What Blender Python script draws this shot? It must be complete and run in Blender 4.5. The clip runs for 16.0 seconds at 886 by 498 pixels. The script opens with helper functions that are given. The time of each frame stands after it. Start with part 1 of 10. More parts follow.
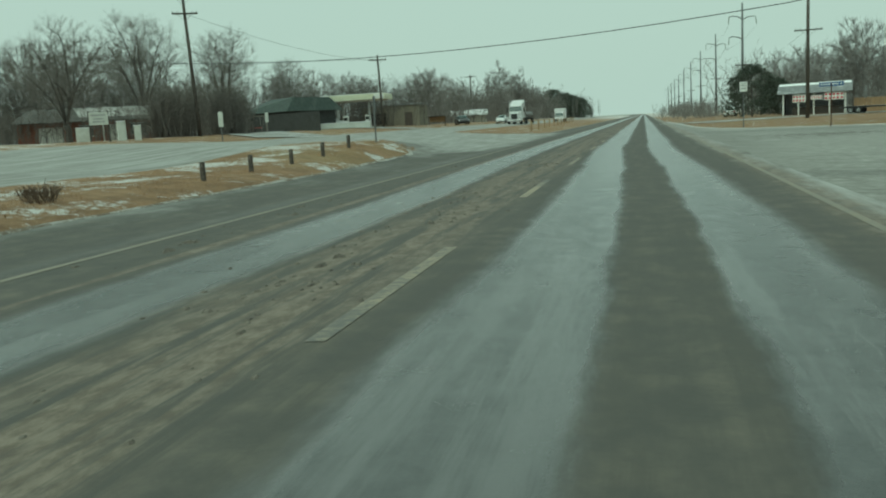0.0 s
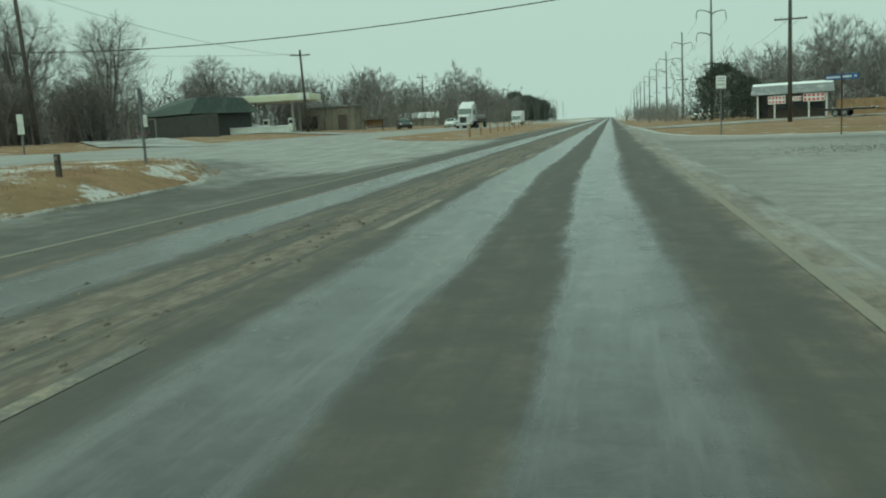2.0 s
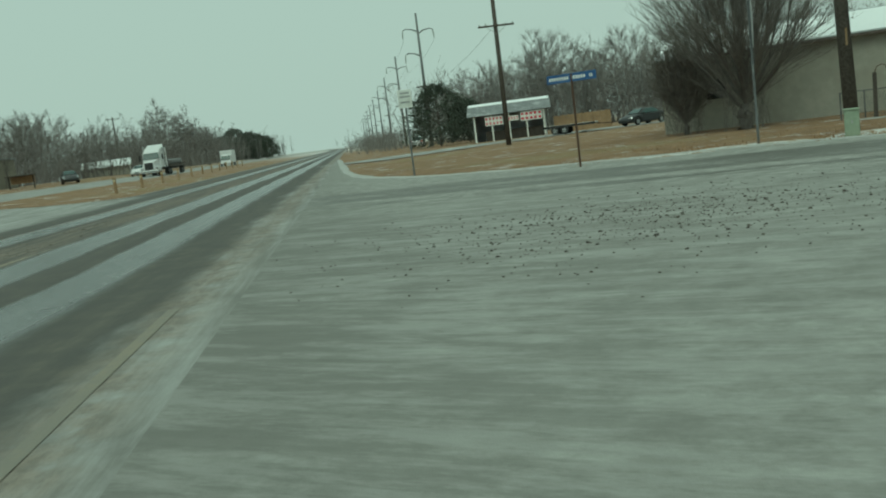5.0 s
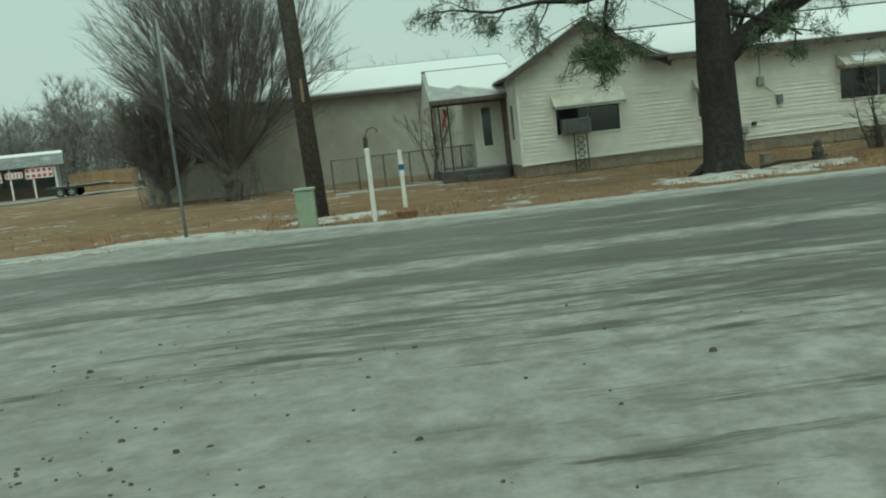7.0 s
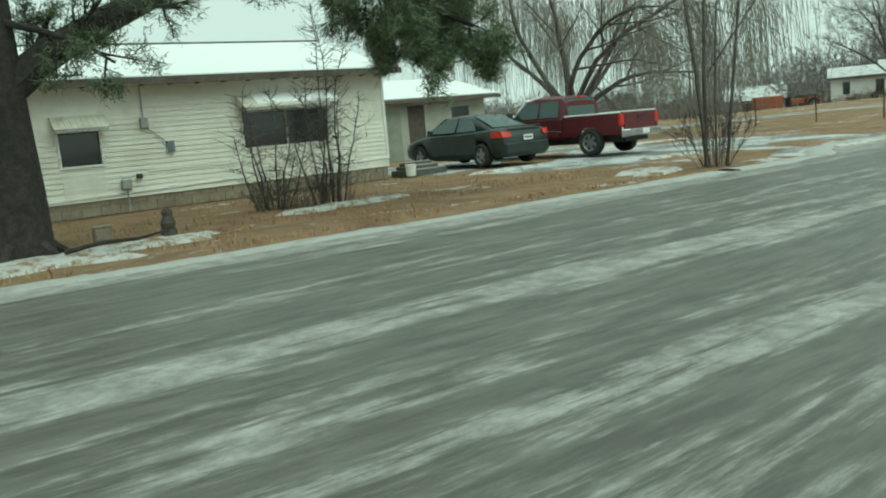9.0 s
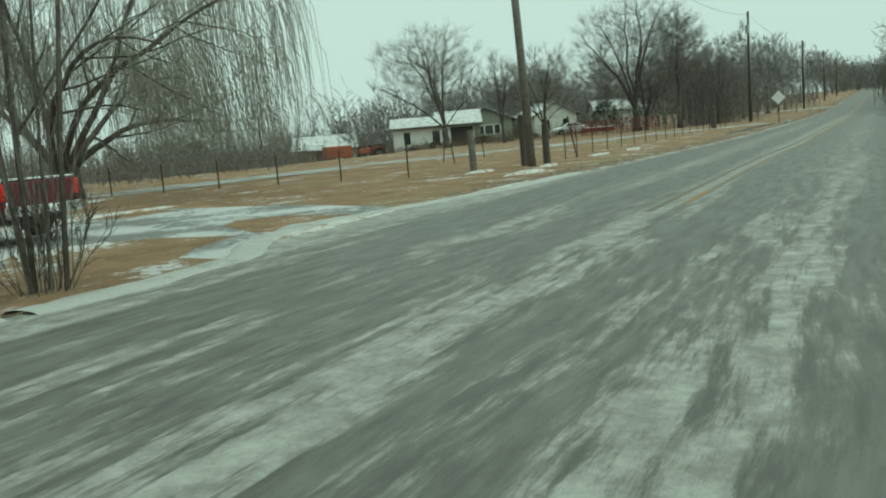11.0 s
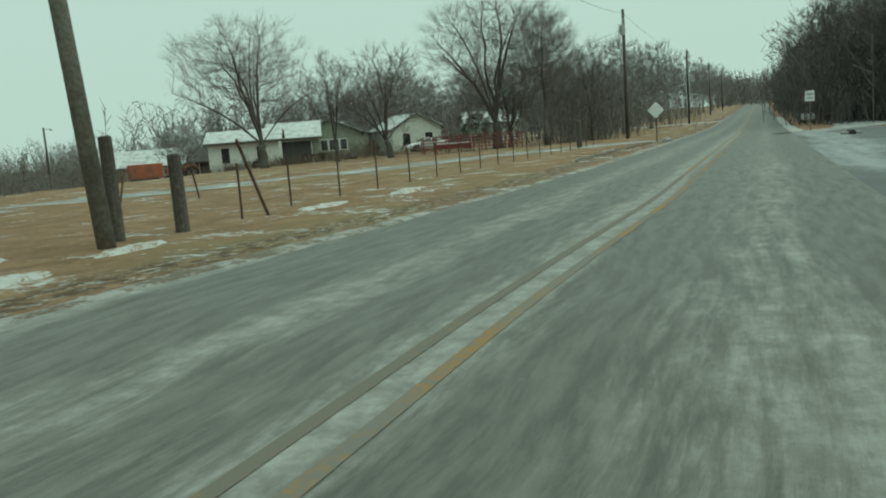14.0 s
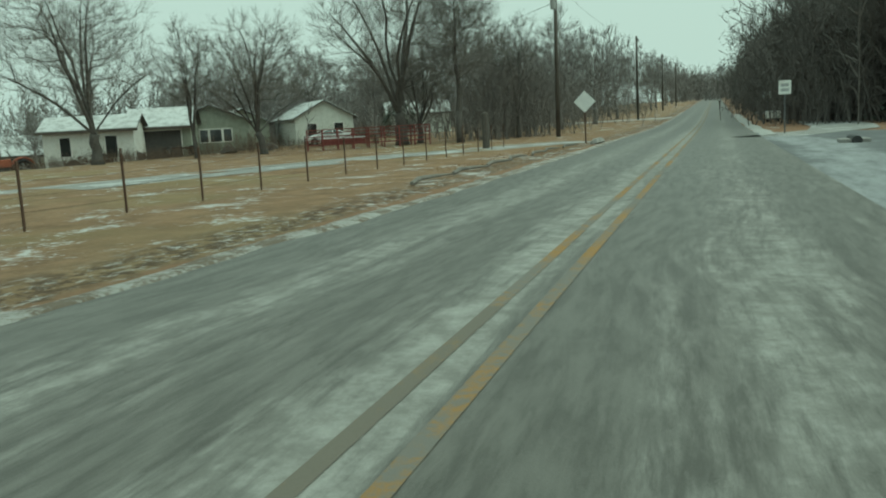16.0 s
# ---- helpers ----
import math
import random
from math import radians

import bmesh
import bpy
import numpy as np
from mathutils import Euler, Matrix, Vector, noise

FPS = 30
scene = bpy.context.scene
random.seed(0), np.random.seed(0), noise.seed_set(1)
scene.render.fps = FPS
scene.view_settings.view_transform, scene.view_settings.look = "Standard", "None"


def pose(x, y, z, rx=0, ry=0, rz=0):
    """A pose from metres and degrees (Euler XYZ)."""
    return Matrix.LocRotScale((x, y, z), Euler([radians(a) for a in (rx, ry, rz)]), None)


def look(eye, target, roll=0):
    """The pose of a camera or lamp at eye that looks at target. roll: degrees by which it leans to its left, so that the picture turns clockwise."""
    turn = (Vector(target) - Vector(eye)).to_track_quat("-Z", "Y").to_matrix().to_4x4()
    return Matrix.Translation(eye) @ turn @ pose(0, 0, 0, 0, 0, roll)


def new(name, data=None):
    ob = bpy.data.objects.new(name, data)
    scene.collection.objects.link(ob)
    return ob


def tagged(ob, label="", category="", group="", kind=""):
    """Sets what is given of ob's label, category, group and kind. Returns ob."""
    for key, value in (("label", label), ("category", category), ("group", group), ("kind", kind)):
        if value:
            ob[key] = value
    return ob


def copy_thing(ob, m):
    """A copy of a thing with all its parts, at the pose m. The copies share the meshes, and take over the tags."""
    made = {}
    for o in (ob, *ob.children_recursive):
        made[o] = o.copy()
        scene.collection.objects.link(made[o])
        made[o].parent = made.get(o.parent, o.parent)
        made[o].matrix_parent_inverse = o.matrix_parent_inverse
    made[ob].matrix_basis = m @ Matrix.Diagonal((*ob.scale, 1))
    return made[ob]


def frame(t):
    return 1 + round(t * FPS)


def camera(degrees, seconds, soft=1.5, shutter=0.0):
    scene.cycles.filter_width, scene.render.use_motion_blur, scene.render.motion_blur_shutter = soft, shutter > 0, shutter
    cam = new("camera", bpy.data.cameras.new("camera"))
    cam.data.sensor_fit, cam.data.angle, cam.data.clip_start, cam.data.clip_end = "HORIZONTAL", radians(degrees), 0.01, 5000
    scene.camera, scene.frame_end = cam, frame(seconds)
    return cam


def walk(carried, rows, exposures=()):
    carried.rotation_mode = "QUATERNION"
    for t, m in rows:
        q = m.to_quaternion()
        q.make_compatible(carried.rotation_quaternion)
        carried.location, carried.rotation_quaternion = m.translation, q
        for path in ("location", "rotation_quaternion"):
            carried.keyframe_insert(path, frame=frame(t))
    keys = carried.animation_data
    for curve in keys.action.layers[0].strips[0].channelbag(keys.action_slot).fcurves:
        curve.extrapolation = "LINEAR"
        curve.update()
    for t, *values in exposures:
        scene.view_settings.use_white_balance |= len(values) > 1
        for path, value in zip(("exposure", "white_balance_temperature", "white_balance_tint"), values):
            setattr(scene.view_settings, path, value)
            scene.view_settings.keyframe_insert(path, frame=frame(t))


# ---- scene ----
TINT, KELVIN = -28.0, 6200.0
cam = camera(54.89, 16.0, soft=2.0)
PATH = [
    (0, pose(-0.000, -0.000, 1.321, 81.723, 3.245, 16.711)),
    (0.5, pose(0.071, 3.996, 1.320, 81.846, 3.442, 16.537)),
    (1, pose(-0.060, 7.464, 1.303, 81.769, 3.583, 16.084)),
    (1.5, pose(0.013, 11.023, 1.296, 81.857, 3.278, 15.336)),
    (2, pose(-0.000, 13.970, 1.273, 81.798, 3.237, 14.628)),
    (2.5, pose(0.027, 16.860, 1.303, 81.836, 3.433, 13.826)),
    (3, pose(0.136, 19.461, 1.300, 81.830, 3.452, 12.818)),
    (3.2, pose(0.212, 20.519, 1.326, 81.884, 3.510, 12.130)),
    (5.3, pose(2.963, 31.430, 1.278, 82.430, 7.569, -6.551)),
    (5.5, pose(3.450, 32.242, 1.265, 82.537, 7.620, -9.301)),
    (6, pose(4.874, 34.150, 1.253, 82.398, 6.945, -16.864)),
    (6.5, pose(6.254, 35.471, 1.288, 83.233, 6.966, -23.398)),
    (7, pose(7.846, 36.703, 1.285, 82.560, 6.325, -31.031)),
    (7.5, pose(9.223, 37.443, 1.316, 82.252, 5.983, -38.028)),
    (8, pose(10.680, 38.009, 1.299, 81.981, 5.218, -46.338)),
    (8.5, pose(12.401, 38.172, 1.317, 81.556, 5.430, -54.945)),
    (9, pose(13.960, 38.160, 1.279, 81.623, 5.066, -62.692)),
    (9.5, pose(15.931, 38.018, 1.319, 81.416, 4.434, -71.447)),
    (10, pose(17.804, 37.874, 1.303, 81.537, 4.434, -78.183)),
    (10.2, pose(18.575, 37.639, 1.331, 81.573, 4.279, -80.741)),
    (12.3, pose(28.685, 33.991, 1.309, 82.738, 6.170, -96.054)),
    (12.5, pose(29.803, 33.518, 1.292, 82.498, 5.949, -96.559)),
    (13, pose(32.490, 32.279, 1.265, 82.582, 5.344, -96.968)),
    (13.5, pose(35.199, 31.127, 1.275, 82.376, 4.984, -96.663)),
    (14, pose(37.947, 29.730, 1.331, 82.571, 4.391, -95.535)),
    (14.5, pose(40.949, 28.583, 1.309, 82.286, 4.284, -95.477)),
    (15, pose(44.433, 27.307, 1.297, 82.387, 4.065, -96.613)),
    (15.5, pose(47.976, 25.481, 1.297, 82.241, 3.312, -97.524)),
    (16, pose(51.704, 23.394, 1.282, 81.745, 3.158, -98.334)),
]

# ---- directions of the two roads ----
W2, N2 = Vector((0.8996, -0.4367, 0)), Vector((0.4367, 0.8996, 0))     # along and across the side road
U2, V2 = Vector((-0.063, 0.998, 0)), Vector((0.998, 0.063, 0))         # along and across the highway
ROT_S, ROT_H = math.degrees(math.atan2(-0.4367, 0.8996)), math.degrees(math.atan2(0.063, 0.998))


def clamp(x, a=0.0, b=1.0):
    return min(max(x, a), b)


def smooth(x):
    x = clamp(x)
    return x * x * (3 - 2 * x)


walk(cam, PATH, exposures=tuple((t, e, KELVIN, TINT + 5.0 * smooth((t - 5.5) / 2.5) - 3.5 * smooth((t - 10.0) / 2.5)) for t, e in ((0.0, -0.12), (2.5, -0.08), (5.5, -0.30), (6.5, -0.22), (7.5, 0.06), (8.5, 0.24), (9.5, 0.34), (10.2, 0.30), (12.3, -0.06), (13.5, -0.03), (16.0, 0.04))))


def terrain(x, y):
    s = x * V2.x + y * V2.y
    a, n = x * W2.x + y * W2.y, x * N2.x + y * N2.y
    u = x * U2.x + y * U2.y
    mid = 0.55 + 0.8 * smooth((u - 23) / 10)            # the median climbs towards the far carriageway
    if s > -12.7:
        near = 0.06 * clamp((-7.5 - s) / 1.0) + 0.56 * (mid - 0.06) * smooth((-8.5 - s) / 2.6)
    else:
        low = 0.06 + 0.56 * (mid - 0.06)
        near = low + (1.6 - low) * clamp((-12.7 - s) / 18)
    k = smooth((u - 34) / 18)
    z = near * (1 - k) + 1.6 * clamp((-9 - s) / 25) * k
    z -= 1.3 * smooth((n - 84) / 18) * smooth((a - 45) / 25)
    q, c = clamp((a - 90) / 60), clamp((a - 400) / 60)      # the side road climbs a long rise, then levels out
    z += 0.021 * (30 * q * q + max(0.0, a - 150) - (30 * c * c + max(0.0, a - 460))) * smooth((135 - n) / 60)
    return z


def SR(a, n, z=0.0):
    p = W2 * a + N2 * n
    return Vector((p.x, p.y, terrain(p.x, p.y) + z))


def HW(s, y, z=0.0):
    p = V2 * s + U2 * y
    return Vector((p.x, p.y, terrain(p.x, p.y) + z))


# ---- overcast daylight ----
world = bpy.data.worlds.new("overcast_sky")
scene.world = world
world.use_nodes = True
wn, wl = world.node_tree.nodes, world.node_tree.links
sky = wn.new("ShaderNodeTexSky")
sky.sky_type, sky.sun_disc = "NISHITA", False
sky.sun_elevation, sky.sun_rotation = radians(58), radians(200)
sky.air_density, sky.dust_density, sky.ozone_density = 1.6, 6.0, 1.0
grade = wn.new("ShaderNodeMix")
grade.data_type = "RGBA"
grade.inputs[0].default_value = 0.93
scale_sky = wn.new("ShaderNodeVectorMath")
scale_sky.operation = "SCALE"
scale_sky.inputs[3].default_value = 0.10
wl.new(sky.outputs[0], scale_sky.inputs[0])
wl.new(scale_sky.outputs[0], grade.inputs[6])
grade.inputs[7].default_value = (0.64, 0.675, 0.685, 1)
wl.new(grade.outputs[2], wn["Background"].inputs[0])
wn["Background"].inputs[1].default_value = 1.0
sun = new("sun", bpy.data.lights.new("sun", "SUN"))
sun.data.energy, sun.data.angle, sun.data.color = 1.5, radians(60), (1.0, 0.97, 0.92)
sun.matrix_basis = look((0, 0, 60), (0.35 * 60, 0.85 * 60, 60 - 60 * math.tan(radians(58))))


# ---- materials ----
class Nodes:
    def __init__(self, name):
        self.m = bpy.data.materials.new(name)
        self.m.use_nodes = True
        self.t = self.m.node_tree
        self.bsdf = self.t.nodes["Principled BSDF"]
        self.pos = self.t.nodes.new("ShaderNodeNewGeometry").outputs["Position"]

    def put(self, socket, value):
        if isinstance(value, bpy.types.NodeSocket):
            self.t.links.new(value, socket)
        else:
            socket.default_value = value

    def math(self, op, a, b=0.0, c=0.0, cap=False):
        n = self.t.nodes.new("ShaderNodeMath")
        n.operation, n.use_clamp = op, cap
        for i, v in enumerate((a, b, c)):
            self.put(n.inputs[i], v)
        return n.outputs[0]

    def dot(self, v, w):
        n = self.t.nodes.new("ShaderNodeVectorMath")
        n.operation = "DOT_PRODUCT"
        self.put(n.inputs[0], v)
        n.inputs[1].default_value = w
        return n.outputs["Value"]

    def vec(self, x, y, z=0.0):
        n = self.t.nodes.new("ShaderNodeCombineXYZ")
        for i, v in enumerate((x, y, z)):
            self.put(n.inputs[i], v)
        return n.outputs[0]

    def noise(self, scale, detail=4.0, rough=0.55, at=None, warp=0.0):
        n = self.t.nodes.new("ShaderNodeTexNoise")
        self.put(n.inputs["Vector"], self.pos if at is None else at)
        n.inputs["Scale"].default_value, n.inputs["Detail"].default_value = scale, detail
        n.inputs["Roughness"].default_value, n.inputs["Distortion"].default_value = rough, warp
        return n.outputs["Fac"]

    def step(self, v, lo, hi):
        n = self.t.nodes.new("ShaderNodeMapRange")
        n.interpolation_type = "SMOOTHSTEP"
        self.put(n.inputs[0], v)
        n.inputs[1].default_value, n.inputs[2].default_value = lo, hi
        return n.outputs[0]

    def mix(self, f, a, b):
        n = self.t.nodes.new("ShaderNodeMix")
        n.data_type = "RGBA"
        self.put(n.inputs[0], f)
        for i, v in ((6, a), (7, b)):
            self.put(n.inputs[i], (*v, 1) if isinstance(v, tuple) and len(v) == 3 else v)
        return n.outputs[2]

    def ramp(self, f, stops):
        n = self.t.nodes.new("ShaderNodeValToRGB")
        self.put(n.inputs[0], f)
        e = n.color_ramp.elements
        while len(e) < len(stops):
            e.new(0.5)
        for el, (p, v) in zip(e, stops):
            el.position, el.color = p, (v, v, v, 1)
        n.color_ramp.interpolation = "EASE"
        return n.outputs[0]

    def finish(self, color, rough=0.8, metal=0.0, bump=None, strength=0.3, depth=0.02, spec=0.5):
        self.put(self.bsdf.inputs["Base Color"], (*color, 1) if isinstance(color, tuple) else color)
        self.put(self.bsdf.inputs["Roughness"], rough)
        self.put(self.bsdf.inputs["Metallic"], metal)
        self.put(self.bsdf.inputs["Specular IOR Level"], spec)
        if bump is not None:
            b = self.t.nodes.new("ShaderNodeBump")
            b.inputs["Strength"].default_value, b.inputs["Distance"].default_value = strength, depth
            self.put(b.inputs["Height"], bump)
            self.t.links.new(b.outputs[0], self.bsdf.inputs["Normal"])
        return self.m


def surface(name, c1, c2, scale=6.0, stain=None, stain_scale=0.8, rough=0.8, metal=0.0, bump=0.2, fine=60.0, vary=0.0, spec=0.5):
    """Two tones in a fine grain, a larger stain, a little relief; vary: tone differences from piece to piece."""
    k = Nodes(name)
    col = k.mix(k.step(k.noise(scale, 6, 0.65), 0.35, 0.68), c1, c2)
    if stain:
        col = k.mix(k.math("MULTIPLY", k.step(k.noise(stain_scale, 5, 0.6), 0.5, 0.72), 0.75), col, stain)
    if vary:
        info = k.t.nodes.new("ShaderNodeObjectInfo").outputs["Random"]
        col = k.mix(k.math("MULTIPLY", info, vary), col, tuple(c * 0.55 for c in c1))
    r = k.math("ADD", rough - 0.08, k.math("MULTIPLY", k.noise(scale * 2.3, 3), 0.16))
    return k.finish(col, r, metal, k.noise(fine, 4, 0.7), bump, 0.01, spec)


M = {}
M["bark"] = surface("bark", (0.060, 0.050, 0.042), (0.115, 0.098, 0.085), 9, (0.04, 0.035, 0.03), 1.2, 0.95, 0, 0.9, 30)
M["pine_bark"] = surface("pine_bark", (0.020, 0.018, 0.016), (0.046, 0.039, 0.034), 11, (0.014, 0.013, 0.012), 2.2, 0.95, 0, 1.0, 24)
M["twig"] = surface("twig", (0.125, 0.114, 0.104), (0.205, 0.188, 0.173), 5, None, 1, 0.95, 0, 0.1)
M["twig_yard"] = surface("yard_twig", (0.135, 0.124, 0.115), (0.215, 0.200, 0.186), 4, None, 1, 0.95, 0, 0.1)
M["bark_yard"] = surface("yard_bark", (0.066, 0.060, 0.054), (0.115, 0.104, 0.094), 7, None, 1, 0.95, 0, 0.6, 25)
M["bark_wood"] = surface("wood_edge_bark", (0.092, 0.084, 0.077), (0.145, 0.134, 0.124), 4, None, 1, 0.95, 0, 0.3, 20)
# distant bark and twigs: haze is put into the colour as paler grey
M["bark_hazed"] = surface("haze_paled_bark", (0.15, 0.140, 0.131), (0.215, 0.202, 0.191), 4, None, 1, 0.95, 0, 0.3, 20)
M["twig_hazed"] = surface("twig_hazed", (0.18, 0.170, 0.162), (0.26, 0.248, 0.238), 2, None, 1, 0.95, 0, 0.1)
M["willow_twig"] = surface("willow_twig", (0.15, 0.14, 0.115), (0.23, 0.215, 0.18), 3, None, 1, 0.95, 0, 0.1)
M["brush"] = surface("brush", (0.10, 0.072, 0.052), (0.17, 0.125, 0.092), 3, None, 1, 0.95, 0, 0.1)
M["needle"] = surface("pine_needle", (0.075, 0.105, 0.058), (0.150, 0.185, 0.105), 5, None, 1, 0.8, 0, 0.1)
M["cedar"] = surface("cedar_leaf", (0.050, 0.062, 0.047), (0.078, 0.092, 0.069), 2.5, (0.080, 0.080, 0.062), 0.5, 0.9, 0, 0.1)
M["pole"] = surface("weathered_pole_wood", (0.055, 0.047, 0.040), (0.11, 0.096, 0.082), 14, (0.05, 0.04, 0.034), 0.7, 0.9, 0, 0.5, 40)
M["greypole"] = surface("grey_post_wood", (0.13, 0.12, 0.105), (0.22, 0.205, 0.18), 12, (0.09, 0.08, 0.07), 1.2, 0.9, 0, 0.5, 50)
M["steelpole"] = surface("dark_galvanised_steel", (0.12, 0.125, 0.13), (0.20, 0.205, 0.21), 4, (0.10, 0.08, 0.06), 1.0, 0.6, 0.5, 0.1)
M["wire"] = surface("cable_black", (0.03, 0.03, 0.03), (0.05, 0.05, 0.05), 4, None, 1, 0.6, 0, 0.05)
M["rust"] = surface("rusty_steel", (0.075, 0.045, 0.033), (0.13, 0.075, 0.05), 22, (0.05, 0.035, 0.03), 3, 0.85, 0.3, 0.3)
M["redpipe"] = surface("red_pipe_paint", (0.15, 0.030, 0.028), (0.20, 0.046, 0.038), 8, (0.11, 0.045, 0.036), 2, 0.6, 0, 0.1)
M["siding"] = surface("cream_siding", (0.69, 0.68, 0.61), (0.76, 0.75, 0.675), 3, (0.59, 0.57, 0.495), 0.7, 0.55, 0, 0.08, 80, 0.10)
M["trim"] = surface("white_trim", (0.70, 0.70, 0.66), (0.78, 0.78, 0.74), 5, (0.55, 0.53, 0.47), 1.4, 0.6, 0, 0.1)
M["fascia"] = surface("brown_fascia", (0.085, 0.068, 0.055), (0.14, 0.115, 0.095), 7, (0.06, 0.05, 0.04), 1.5, 0.8, 0, 0.2)
M["shingle"] = surface("dark_shingle", (0.06, 0.058, 0.056), (0.11, 0.105, 0.10), 18, (0.15, 0.14, 0.13), 1.2, 0.9, 0, 0.5)
M["block"] = surface("foundation_block", (0.24, 0.20, 0.15), (0.32, 0.275, 0.21), 8, (0.17, 0.135, 0.095), 1.1, 0.9, 0, 0.4, 60, 0.25)
M["concrete"] = surface("old_concrete", (0.22, 0.215, 0.20), (0.31, 0.30, 0.28), 7, (0.15, 0.14, 0.125), 1.1, 0.85, 0, 0.3)
M["darkslab"] = surface("dark_wet_concrete", (0.075, 0.072, 0.066), (0.12, 0.115, 0.105), 7, (0.05, 0.048, 0.045), 1.1, 0.85, 0, 0.3)
M["slatewood"] = surface("dark_slate_boards", (0.036, 0.038, 0.038), (0.066, 0.068, 0.066), 12, (0.03, 0.03, 0.03), 1.5, 0.85, 0, 0.4)
M["darkwood"] = surface("dark_stained_wood", (0.05, 0.042, 0.036), (0.10, 0.085, 0.072), 12, (0.035, 0.03, 0.027), 1.5, 0.85, 0, 0.4)
M["tanwood"] = surface("tan_board", (0.27, 0.18, 0.10), (0.36, 0.25, 0.15), 8, (0.2, 0.13, 0.08), 1, 0.85, 0, 0.2, 60, 0.3)
M["barnwall"] = surface("grey_metal_siding", (0.36, 0.35, 0.30), (0.42, 0.405, 0.35), 2.2, (0.30, 0.285, 0.24), 0.4, 0.6, 0.0, 0.1)
M["awning"] = surface("white_awning_metal", (0.50, 0.485, 0.42), (0.60, 0.58, 0.51), 5, (0.38, 0.35, 0.28), 1.8, 0.5, 0.0, 0.1)
M["chrome"] = surface("chrome", (0.55, 0.55, 0.55), (0.65, 0.65, 0.65), 5, None, 1, 0.22, 1.0, 0.02)
M["greymetal"] = surface("grey_enamel", (0.30, 0.31, 0.30), (0.38, 0.39, 0.38), 5, (0.22, 0.21, 0.19), 2, 0.55, 0.2, 0.1)
M["bluegrey"] = surface("blue_grey_enamel", (0.13, 0.165, 0.19), (0.18, 0.22, 0.245), 6, None, 1, 0.5, 0.1, 0.1)
M["pedestal"] = surface("pale_green_enamel", (0.24, 0.30, 0.22), (0.30, 0.36, 0.27), 6, (0.20, 0.22, 0.16), 2, 0.6, 0, 0.1)
M["whitepost"] = surface("white_marker_plastic", (0.68, 0.68, 0.64), (0.76, 0.76, 0.72), 6, (0.5, 0.47, 0.4), 3, 0.5, 0, 0.05)
M["orangebase"] = surface("brown_clay", (0.15, 0.075, 0.045), (0.22, 0.11, 0.065), 9, None, 1, 0.9, 0, 0.3)
M["signwhite"] = surface("white_sign_sheet", (0.66, 0.67, 0.64), (0.74, 0.75, 0.72), 6, (0.55, 0.54, 0.5), 2, 0.45, 0, 0.03)
M["headlamp"] = surface("lit_headlamp", (0.8, 0.8, 0.78), (0.85, 0.85, 0.83), 5, None, 1, 0.3, 0, 0.02)
M["headlamp"].node_tree.nodes["Principled BSDF"].inputs["Emission Color"].default_value = (1.0, 0.97, 0.9, 1)
M["headlamp"].node_tree.nodes["Principled BSDF"].inputs["Emission Strength"].default_value = 14.0
M["signblue"] = surface("blue_sign_sheet", (0.03, 0.085, 0.22), (0.04, 0.11, 0.28), 6, None, 1, 0.45, 0, 0.03)
M["signyellow"] = surface("faded_yellow_sign_sheet", (0.52, 0.48, 0.28), (0.60, 0.56, 0.36), 6, (0.46, 0.45, 0.36), 2, 0.5, 0, 0.03)
M["palesign"] = surface("frosted_sign_sheet", (0.66, 0.67, 0.66), (0.74, 0.75, 0.74), 5, (0.55, 0.55, 0.54), 2, 0.6, 0.0, 0.03)
M["signback"] = surface("bare_aluminium", (0.34, 0.35, 0.35), (0.42, 0.43, 0.43), 5, (0.28, 0.28, 0.27), 2, 0.5, 0.4, 0.03)
M["ink"] = surface("black_ink", (0.03, 0.03, 0.03), (0.05, 0.05, 0.05), 8, None, 1, 0.6, 0, 0.02)
M["redink"] = surface("red_banner_ink", (0.48, 0.03, 0.06), (0.56, 0.05, 0.09), 8, None, 1, 0.6, 0, 0.02)
M["rubber"] = surface("tyre_rubber", (0.018, 0.018, 0.018), (0.032, 0.031, 0.030), 20, (0.06, 0.055, 0.05), 4, 0.9, 0, 0.2)
M["rim"] = surface("alloy_rim", (0.36, 0.37, 0.37), (0.46, 0.47, 0.47), 12, (0.22, 0.21, 0.2), 6, 0.35, 0.8, 0.05)
M["blackplastic"] = surface("black_plastic", (0.022, 0.022, 0.022), (0.04, 0.04, 0.04), 15, None, 1, 0.7, 0, 0.1)
M["redlens"] = surface("red_lens", (0.42, 0.02, 0.015), (0.52, 0.03, 0.02), 8, None, 1, 0.2, 0, 0.02)
M["brick"] = surface("red_brick_wall", (0.20, 0.085, 0.06), (0.28, 0.12, 0.085), 5, (0.14, 0.07, 0.055), 1, 0.9, 0, 0.4)
M["greenroof"] = surface("dark_green_metal_roof", (0.034, 0.050, 0.044), (0.055, 0.075, 0.066), 3, (0.085, 0.10, 0.09), 0.6, 0.6, 0.1, 0.1)
M["canopy"] = surface("cream_canopy_panel", (0.56, 0.57, 0.42), (0.64, 0.65, 0.50), 3, (0.5, 0.5, 0.38), 0.6, 0.5, 0, 0.05)
M["paleblue"] = surface("pale_wall_paint", (0.52, 0.54, 0.50), (0.60, 0.62, 0.58), 3, (0.42, 0.42, 0.38), 0.7, 0.75, 0, 0.1)
M["sage"] = surface("sage_wall_paint", (0.24, 0.26, 0.215), (0.30, 0.32, 0.265), 3, (0.20, 0.21, 0.175), 0.7, 0.8, 0, 0.1)
